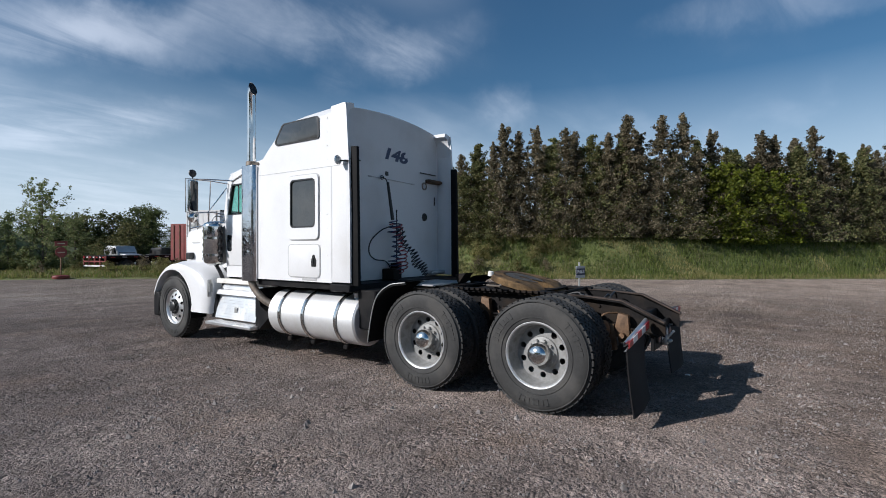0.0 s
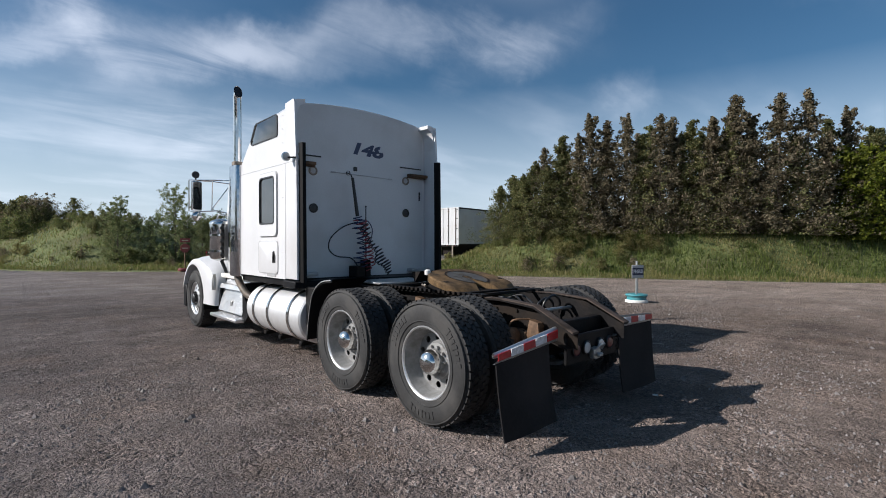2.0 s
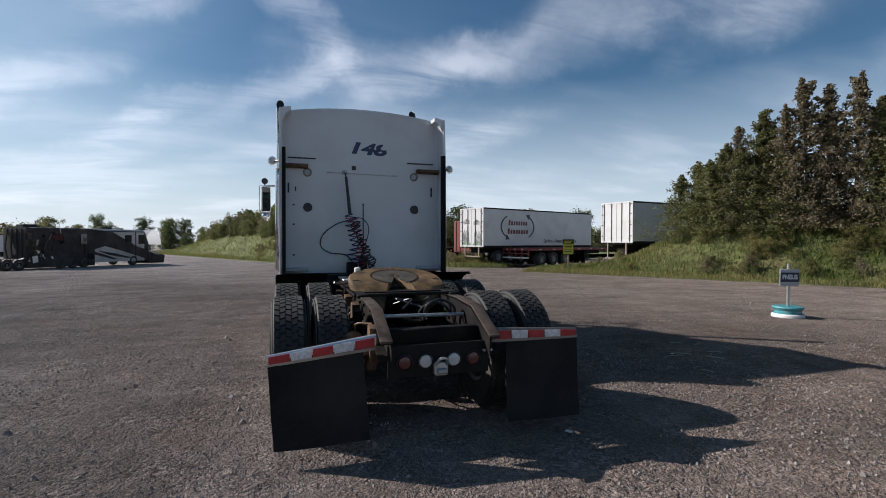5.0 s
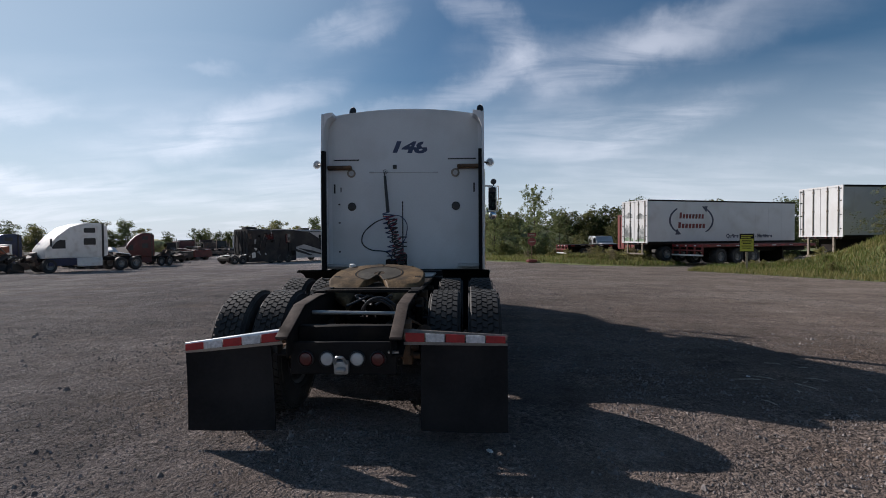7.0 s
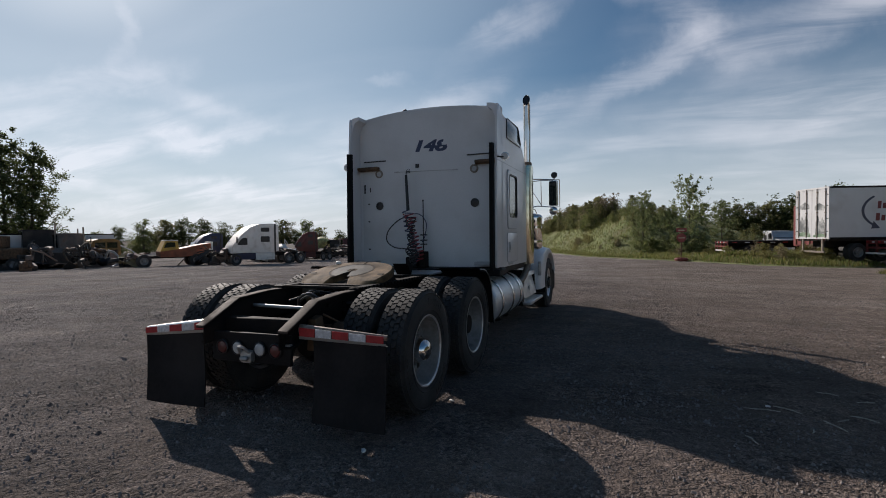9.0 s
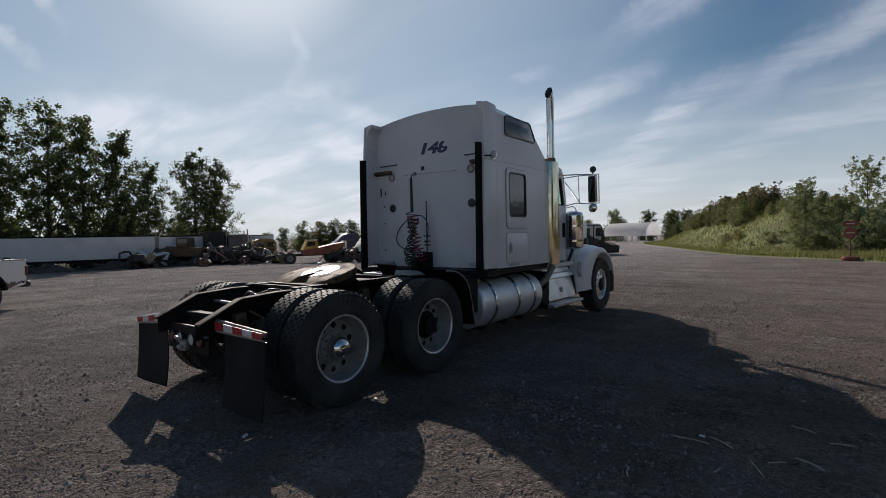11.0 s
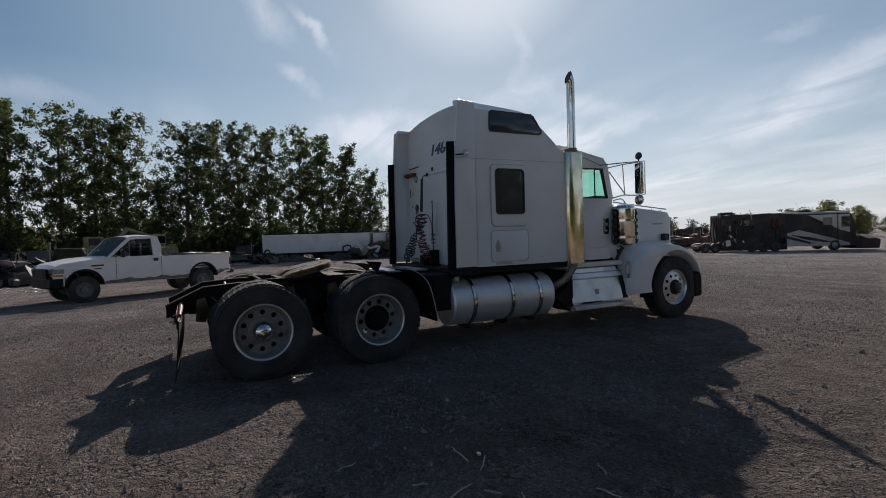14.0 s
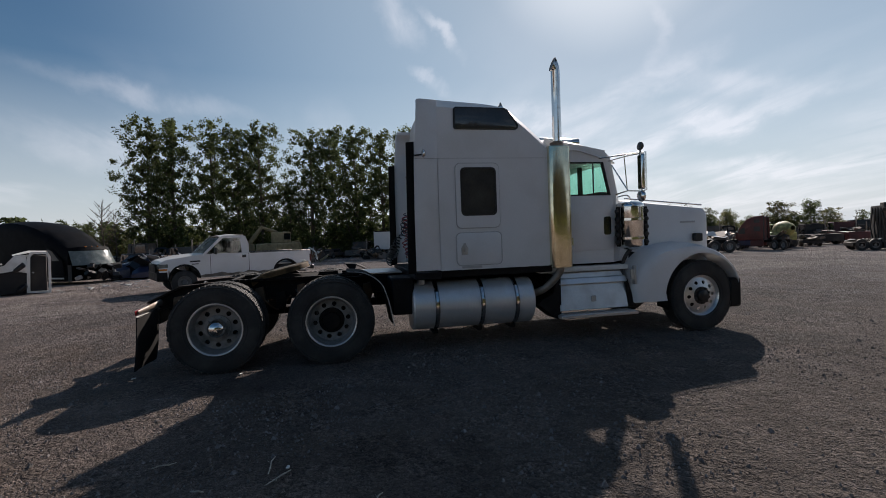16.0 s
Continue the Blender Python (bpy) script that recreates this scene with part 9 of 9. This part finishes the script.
def blades(name, spots, mat, label, hmin, hmax, width, rs):
    """One mesh of grass blades, each a bent pair of triangles."""
    n = len(spots)
    P = np.array(spots, float)
    a = rs.uniform(0, 6.283, n)
    h = rs.uniform(hmin, hmax, n)
    w = width * rs.uniform(.6, 1.4, n)
    lean = rs.normal(0, .28, (n, 2)) * h[:, None]
    side = np.stack([np.cos(a) * w, np.sin(a) * w, np.zeros(n)], 1)
    mid = P + np.concatenate([lean * .35, (h * .6)[:, None]], 1)
    tip = P + np.concatenate([lean, h[:, None]], 1)
    V = np.stack([P - side, P + side, mid + side * .7, mid - side * .7, tip], 1).reshape(-1, 3)
    me = bpy.data.meshes.new(name)
    me.vertices.add(5 * n)
    me.vertices.foreach_set("co", V.astype(np.float32).ravel())
    k = np.arange(n)[:, None] * 5
    loops = np.concatenate([k + np.array([[0, 1, 2, 3]]), k + np.array([[3, 2, 4]])], 1)
    me.loops.add(7 * n)
    me.loops.foreach_set("vertex_index", loops.astype(np.int32).ravel())
    me.polygons.add(2 * n)
    me.polygons.foreach_set("loop_start", (np.arange(n)[:, None] * 7 + np.array([[0, 4]])).astype(np.int32).ravel())
    me.update(calc_edges=True)
    me.materials.append(mat)
    ob = new(name, me)
    return tagged(ob, label, "grass", "", "stuff")


def bank_grass():
    rs = np.random.RandomState(2)
    pts = along(EDGE, .25)
    lush, dry = [], []
    n = len(pts)
    for _ in range(84000):
        i = min(n - 1, int(n * rs.uniform(0, 1) ** 1.3 * .72))
        d = rs.uniform(.0, 5.2)
        X, Y, Z, u = bank_point(pts, i, d)
        q = noise.noise(Vector((X * .35, Y * .35, 7)))
        X, Y = X + rs.uniform(-.2, .2), Y + rs.uniform(-.2, .2)
        (dry if (d < 1.1 and rs.rand() < .75) or q > .22 or (u < 12 and rs.rand() < .7) else lush).append((X, Y, Z - .02))
    blades("bank_grass", lush, M["grass"], "lush green grass on the bank", .10, .34, .016, rs)
    blades("dry_bank_grass", dry, M["dry_grass"], "yellowing short grass and weeds on the bank", .06, .22, .016, rs)


bank_grass()

BANK_TREES = [
    tree_meshes(11, 7.2, 2.9, .1, M["leaf_olive"], "cone", 52, 6, 34, .125, .12, .35, .105),
    tree_meshes(12, 8.0, 2.8, .2, M["leaf_brown"], "cone", 52, 6, 34, .125, .12, .45, .105),
    tree_meshes(13, 6.6, 3.0, .0, M["leaf_olive"], "cone", 52, 6, 34, .125, .12, .3, .11),
    tree_meshes(14, 5.2, 2.1, .1, M["leaf_lime"], "round", 34, 5, 30, .17, .08, .6, .14),
    tree_meshes(15, 7.5, 2.5, .3, M["leaf_brown"], "cone", 52, 6, 34, .125, .12, .5, .10),
]
TREE_WORDS = ["dark olive pointed tree in a dense row", "tall tree with browning pointed crown", "dense rounded olive-green tree", "low bright lime-green bushy tree", "thin tree with grey-brown pointed crown"]


def bank_trees():
    r = random.Random(8)
    pts = along(EDGE, .25)
    total = pts[-1][0]
    u = 8.4
    while u < 62:
        i = min(len(pts) - 1, next(k for k, p in enumerate(pts) if p[0] >= u))
        for d, back in ((r.uniform(4.6, 5.9), 0), (r.uniform(7.0, 8.2), 1)):
            if back and r.random() < .45:
                continue
            X, Y, Z, _ = bank_point(pts, i, d)
            k = r.choice([0, 0, 1, 1, 2, 4, 4]) if not back else r.choice([0, 1, 2])
            s = .94 * r.uniform(.86, 1.12) * (.55 if u < 9.5 else .78 if u < 11.2 else .9 if u < 13 else 1.0)
            m = pose(X, Y, Z - .1, 0, 0, r.uniform(0, 360)) @ Matrix.Diagonal((s * r.uniform(.9, 1.1), s, s * r.uniform(.92, 1.08), 1))
            make_tree("bank_tree", BANK_TREES[k], m, TREE_WORDS[k], "tree", "trees on the bank")
        u += r.uniform(.75, 1.15)
    for u0, d, s in ((7.4, 5.0, .55), (8.2, 5.4, .62), (8.9, 4.6, .6), (9.6, 5.2, .7), (10.4, 4.5, .66), (11.2, 5.0, .75), (12.2, 4.6, .6)):
        i = next(k for k, p in enumerate(pts) if p[0] >= u0)
        X, Y, Z, _ = bank_point(pts, i, d)
        make_tree("bank_tree", BANK_TREES[2], pose(X, Y, Z - .1, 0, 0, u0 * 70) @ Matrix.Diagonal((s * 1.15, s * 1.15, s, 1)), "low spreading olive-green tree", "tree", "trees on the bank")
    for u0, d in ((28.6, 4.3), (30.2, 4.6), (32.0, 4.2), (34.4, 4.5)):
        i = next(k for k, p in enumerate(pts) if p[0] >= u0)
        X, Y, Z, _ = bank_point(pts, i, d)
        make_tree("bank_bush", BANK_TREES[3], pose(X, Y, Z - .1, 0, 0, u0 * 50), TREE_WORDS[3], "bush", "trees on the bank")


bank_trees()

# ---- verge and mound on the far side ----
VERGE = [(15.2, 28.6), (13.6, 27.2), (11.4, 27.2), (9.1, 28.9), (6.4, 33.8), (2.6, 38.6), (-1.6, 44.2), (-6.5, 55.4), (-13.3, 72.6), (-23.5, 97), (-32, 125)]
VPROF = [(-.3, -.05), (0, .02), (.5, .10), (1.2, .16), (2.5, .28), (4.5, .45), (7, .55), (11, .6), (20, .6), (40, .5), (70, .3)]


def mound(u, d):
    """Earth mound beside the lane, further along."""
    a = max(0.0, min(1.0, (u - 19) / 14))
    e = max(0.0, min(1.0, (u - 56) / 40))
    a = a * a * (3 - 2 * a) * (1 - e * e * (3 - 2 * e))
    b = max(0.0, min(1.0, (d - .8) / 6.5))
    return 3.7 * a * (b * b * (3 - 2 * b)) * (1 - max(0, min(1, (d - 11) / 13)))


def verge_point(p, d):
    u, x, y, nx, ny = p
    X, Y = x + nx * d, y + ny * d
    for (a, za), (b, zb) in zip(VPROF, VPROF[1:]):
        if d <= b:
            z = za + (zb - za) * (d - a) / (b - a)
            break
    else:
        z = VPROF[-1][1]
    return X, Y, zg(X, Y) + z + mound(u, d)


def build_verge():
    rows = []
    for p in along(VERGE, 1.2, -1):
        row = []
        for d, _ in VPROF:
            e = d + (.3 * noise.noise(Vector((p[0] * .3, d * .2, 9))) if d > -.2 else 0)
            X, Y, Z = verge_point(p, e)
            row.append((X, Y, Z + (.25 * noise.noise(Vector((X * .25, Y * .25, 0))) * min(1, mound(p[0], d)) if d > 1 else 0)))
        rows.append(row)
    bm = B()
    loft(bm, rows)
    solid("grass_verge", bm, M["turf"], "rough grass verge rising into a mound", "verge", "structure", 80)
    rs = np.random.RandomState(6)
    pts = along(VERGE, .3, -1)
    a, b = [], []
    for _ in range(64000):
        p = pts[int(len(pts) * rs.uniform(0, 1) ** 1.2 * .84)]
        X, Y, Z = verge_point(p, .25 + rs.uniform(0, 1) ** 1.4 * 9)
        X, Y = X + rs.uniform(-.2, .2), Y + rs.uniform(-.2, .2)
        (a if rs.rand() < .5 else b).append((X, Y, Z - .03))
    blades("verge_grass", a, M["grass"], "uncut green grass on the verge", .08, .30, .022, rs)
    blades("dry_verge_grass", b, M["dry_grass"], "yellow seeding grass on the verge", .08, .32, .022, rs)


build_verge()

BUSHES = [
    tree_meshes(31, 2.6, 1.7, .0, M["leaf_bush"], "round", 26, 4, 34, .14, .05, .7, .17),
    tree_meshes(32, 1.9, 1.9, .0, M["leaf_bush"], "round", 24, 4, 34, .14, .05, .5, .17),
    tree_meshes(33, 5.0, 1.7, .2, M["leaf_willow"], "poplar", 44, 6, 30, .085, .06, 1.4, .085),
    tree_meshes(34, 3.2, 1.6, .0, M["leaf_olive"], "round", 26, 4, 34, .14, .05, .6, .17),
    tree_meshes(39, 3.0, 1.7, .0, M["dry_grass"], "round", 30, 4, 40, .13, .03, 1.0, .2),
    tree_meshes(40, 3.6, 1.5, .0, M["leaf_brown"], "round", 30, 4, 30, .13, .03, 1.3, .17),
]
BWORDS = ["rounded green bush in rough grass", "low spreading green bush", "slender sparse young tree with airy crown", "dark green dense bush", "tall yellowing weeds in rough grass", "brown seeding weeds in rough grass"]


def put_bush(k, x, y, z, s, r, group="bushes beyond the verge"):
    m = pose(x, y, z - .1, 0, 0, r.uniform(0, 360)) @ Matrix.Diagonal((s * r.uniform(.9, 1.2), s, s * r.uniform(.9, 1.1), 1))
    make_tree("bush" if k != 2 else "young_tree", BUSHES[k], m, BWORDS[k], "bush" if k != 2 else "tree", group)


def bushes():
    r = random.Random(17)
    for x, y, k, s in ((3.4, 44.0, 2, 1.0), (6.9, 41.0, 2, 1.22), (5.4, 42.6, 2, .85), (9.5, 43, 2, .9), (6.0, 41.5, 0, .55), (8.0, 42.4, 0, .55), (4.3, 43.0, 1, .6), (10.2, 43.5, 3, .55),
                       (3.0, 45.0, 0, .6), (11.5, 45.0, 3, .6), (2.0, 47.5, 1, .8), (12.6, 46.6, 3, .7)):
        put_bush(k, x, y, zg(x, y) + .5, s, r)
    pts = along(VERGE, .5, -1)
    for _ in range(75):                             # on the mound and behind the verge
        p = pts[r.randrange(int(len(pts) * .24), int(len(pts) * .60))]
        X, Y, Z = verge_point(p, r.uniform(5.2, 11))
        put_bush(r.choice([0, 1, 3, 3, 3]), X, Y, Z, r.uniform(.32, .92) * (1 if p[0] < 52 else .6) if p[0] > 38 else r.uniform(.28, .5), r, "bushes on the mound")
    for _ in range(64):                              # dark thicket on its crest
        p = pts[r.randrange(int(len(pts) * .34), int(len(pts) * .66))]
        X, Y, Z = verge_point(p, r.uniform(4.4, 9))
        put_bush(r.choice([3, 3, 3, 0, 5]), X, Y, Z, r.uniform(.45, .85), r, "bushes on the mound")
    pts = along(EDGE, .5)
    for _ in range(46):                              # weeds at the end of the bank
        i = r.randrange(1, 34)
        X, Y, Z, _ = bank_point(pts, i, r.uniform(1.3, 4.6))
        put_bush(r.choice([1, 4, 4, 4, 5]), X, Y, Z, r.uniform(.12, .26) * (1.3 if i > 10 else .9), r, "weeds on the bank")
    pts = along(VERGE, .5, -1)
    for _ in range(36):                              # and along the verge
        p = pts[r.randrange(2, int(len(pts) * .34))]
        X, Y, Z = verge_point(p, r.uniform(1.6, 5.0))
        put_bush(r.choice([1, 4, 4, 5]), X, Y, Z, r.uniform(.16, .34), r, "weeds on the verge")


bushes()

# ---- poplars and distant trees ----
POPLARS = [
    tree_meshes(41, 14.5, 3.7, 2.2, M["leaf_poplar"], "poplar", 40, 8, 50, .185, .26, 1.3, .105),
    tree_meshes(42, 13.8, 3.3, 2.0, M["leaf_poplar"], "poplar", 36, 8, 50, .185, .24, 1.4, .11),
    tree_meshes(43, 12.0, 3.5, 1.4, M["leaf_poplar"], "poplar", 36, 8, 50, .185, .22, 1.1, .11),
]
FAR_TREES = [
    tree_meshes(44, 13.0, 3.1, .3, M["leaf_poplar"], "oak", 20, 3, 46, .30, .24, 1.0, .21),
    tree_meshes(45, 11.5, 3.7, .2, M["leaf_poplar"], "oak", 20, 3, 46, .30, .24, .8, .20),
    tree_meshes(46, 10.0, 3.4, .1, M["leaf_olive"], "oak", 20, 3, 46, .30, .24, .7, .20),
    tree_meshes(47, 11.0, 3.2, .4, M["leaf_poplar"], "oak", 20, 3, 46, .30, .24, 1.0, .20),
]
FAR_BUSHES = [
    tree_meshes(35, 2.6, 1.9, .1, M["leaf_olive"], "round", 12, 3, 22, .24, .05, .6, .3),
    tree_meshes(36, 3.2, 1.8, .1, M["leaf_poplar"], "round", 12, 3, 22, .24, .05, .6, .3),
]
SCRUB = [
    tree_meshes(37, 6.6, 5.0, .1, M["leaf_olive"], "oak", 12, 3, 52, .30, .09, .6, .15),
    tree_meshes(38, 7.8, 4.6, .1, M["leaf_poplar"], "oak", 12, 3, 52, .30, .09, .6, .15),
]


def poplars():
    r = random.Random(27)
    row = [(-18.4, 0, 1.06), (-15.6, 1, 1.08), (-12.2, 0, 1.07), (-9.4, 1, 1.04), (-6.6, 0, 1.04), (-1.2, 0, .98), (1.4, 1, 1.06), (4.0, 0, 1.02), (7.0, 1, 1.0), (10.4, 0, 1.0), (13.0, 1, .98), (15.6, 2, 1.02), (19.2, 2, .82),
           (-24.6, 2, .40), (-3.6, 2, .7), (25.4, 2, 1.0), (27.4, 2, .94)]
    for y, k, s in row:
        x = -52 + r.uniform(-1.2, 1.2) - (2 if y > 23 else 0)
        m = pose(x, y, zg(x, y) - .3, 0, 0, r.uniform(0, 360)) @ Matrix.Diagonal((s * 1.02, s * 1.02, s * 1.05, 1))
        make_tree("poplar", POPLARS[k], m, "tall dark poplar with gaps in its crown", "tree", "row of poplars")
    for _ in range(50):                              # dark undergrowth behind the scrap
        y = r.uniform(-40, 22)
        x = -55 + r.uniform(-2, 2.5)
        s = r.uniform(1.0, 1.7)
        make_tree("bush", FAR_BUSHES[r.choice([0, 1, 1])], pose(x, y, zg(x, y) - .1, 0, 0, r.uniform(0, 360)) @ Matrix.Diagonal((s * 1.2, s, s, 1)), "dark green bush in a thicket", "bush", "undergrowth below the poplars")
    bm = B()
    tube(bm, [(0, 0, 0), (.1, 0, 2.5), (.0, .2, 5), (.3, .1, 8.2)], [.14, .1, .07, .02], 6)
    for k in range(26):
        z = 1.6 + k * .24
        a = k * 2.4
        L = 2.6 * (1 - k / 40)
        tube(bm, [(.05, .05, z), (.6 * L * math.cos(a), .6 * L * math.sin(a), z + .5 * L), (L * math.cos(a), L * math.sin(a), z + 1.0 * L)], [.045, .025, .008], 4)
        for j in range(7):
            q = .3 + .1 * j
            b = a + (.7 if j % 2 else -.7)
            tw = L * .42 * (1.1 - q)
            p = (q * L * math.cos(a), q * L * math.sin(a), z + q * .95 * L)
            tube(bm, [p, (p[0] + tw * math.cos(b), p[1] + tw * math.sin(b), p[2] + tw * 1.1)], [.016, .006], 4)
    me = mesh_of("trunk", bm, M["bark"], 60)
    for y, s in ((-22.2, .85), (-21.0, .75)):
        t = thing("bare_tree", pose(-50, y, zg(-50, y) - .1, 0, 0, y * 40) @ Matrix.Diagonal((s, s, s, 1)), "bare leafless grey tree", "tree", "bare trees")
        share("trunk", me, t, I4)


poplars()


def horizon_trees():
    r = random.Random(77)
    for k in range(94):
        yaw = radians(-62 + 190 * k / 93 + r.uniform(-1, 1))
        d = r.uniform(95, 150)
        if .58 < yaw < 1.12:
            continue
        if .18 < yaw < .40:                          # open view of the canvas shelter
            d = r.uniform(165, 180)
        x, y = 1 - math.sin(yaw) * d, 2 + math.cos(yaw) * d
        if x < -44 and -30 < y < 30:
            x -= 30
        s = (r.uniform(.55, .85) if k % 3 == 0 else r.uniform(.30, .52)) * d / 110 * (.56 if 0 < yaw < .75 else .64)
        m = pose(x, y, zg(x, y) - 1.0, 0, 0, r.uniform(0, 360)) @ Matrix.Diagonal((s * 1.45, s * 1.45, s * 1.3, 1))
        make_tree("distant_tree", FAR_TREES[r.choice([0, 1, 2, 2, 3])], m, "distant dark green tree on the horizon", "tree", "trees on the horizon")
    for k in range(60):                              # low scrub that closes the horizon
        yaw = radians(-60 + 185 * k / 59 + r.uniform(-1, 1))
        d = r.uniform(100, 125) if not .18 < yaw < .40 else 165
        x, y = 1 - math.sin(yaw) * d, 2 + math.cos(yaw) * d
        s = r.uniform(.72, 1.05) * (.62 if .58 < yaw < 1.12 else .80 if -.1 < yaw < .75 else .95)
        m = pose(x, y, zg(x, y) - .5, 0, 0, r.uniform(0, 360)) @ Matrix.Diagonal((s * 1.15, s * 1.15, s * 1.08, 1))
        make_tree("distant_bush", SCRUB[r.choice([0, 1])], m, "dark green distant scrub", "bush", "scrub on the horizon")
    for x, y, h in ((-63, 64.9, 5.6), (-60.8, 67.3, 4.6), (-58.1, 70, 7.0), (-54.9, 72.9, 7.2), (-53.1, 74.5, 5.4), (-50.2, 76.8, 4.6), (-56.4, 71.4, 5.0), (-80.3, 51, 5), (-78.6, 53.5, 6), (-76.5, 56.4, 7), (-74.5, 59, 7.2), (-72.7, 61.1, 7.6), (-70.5, 63.6, 7.4),
                    (-68.1, 66.1, 6.4), (-66, 68.2, 6), (-50.2, 93.7, 5.2), (-48.6, 94.5, 5.4), (-45.2, 96.1, 5.6), (-42.5, 97.2, 5.2), (-39.9, 98.3, 6.8), (-36, 99.6, 5.6), (-43.5, 142, 7.6), (-36.5, 147, 9.5), (-31, 149, 9.0), (-27.5, 150, 9.4), (-19, 103.9, 4.6), (-16.4, 104.4, 5)):
        k = r.randrange(4)
        sz = (.86 if x < -48 else 1) * h / (13.0, 11.5, 10.0, 11.0)[k]
        m = pose(x, y, zg(x, y) - .3, 0, 0, r.uniform(0, 360)) @ Matrix.Diagonal((sz * 1.35, sz * 1.35, sz, 1))
        make_tree("distant_tree", FAR_TREES[k], m, "rounded dark tree across the yard", "tree", "trees across the yard")
    for x, y, s in ((13.2, 66.8, .56), (14.6, 66.2, .60), (16.2, 66.4, .52), (17.8, 65.6, .63), (19.3, 65.4, .58), (20.8, 65.0, .66), (22.4, 64.2, .62), (24.2, 64.0, .6), (26, 48, .62), (29, 50, .55), (33, 47, .5), (20.5, 60, .55), (24, 62, .6), (10, 62, .5)):
        m = pose(x, y, zg(x, y) - .3, 0, 0, x * 30) @ Matrix.Diagonal((s * 1.2, s * 1.2, s, 1))
        make_tree("distant_tree", FAR_TREES[int(x) % 3], m, "green tree behind the parked trailers", "tree", "trees behind the trailers")


horizon_trees()
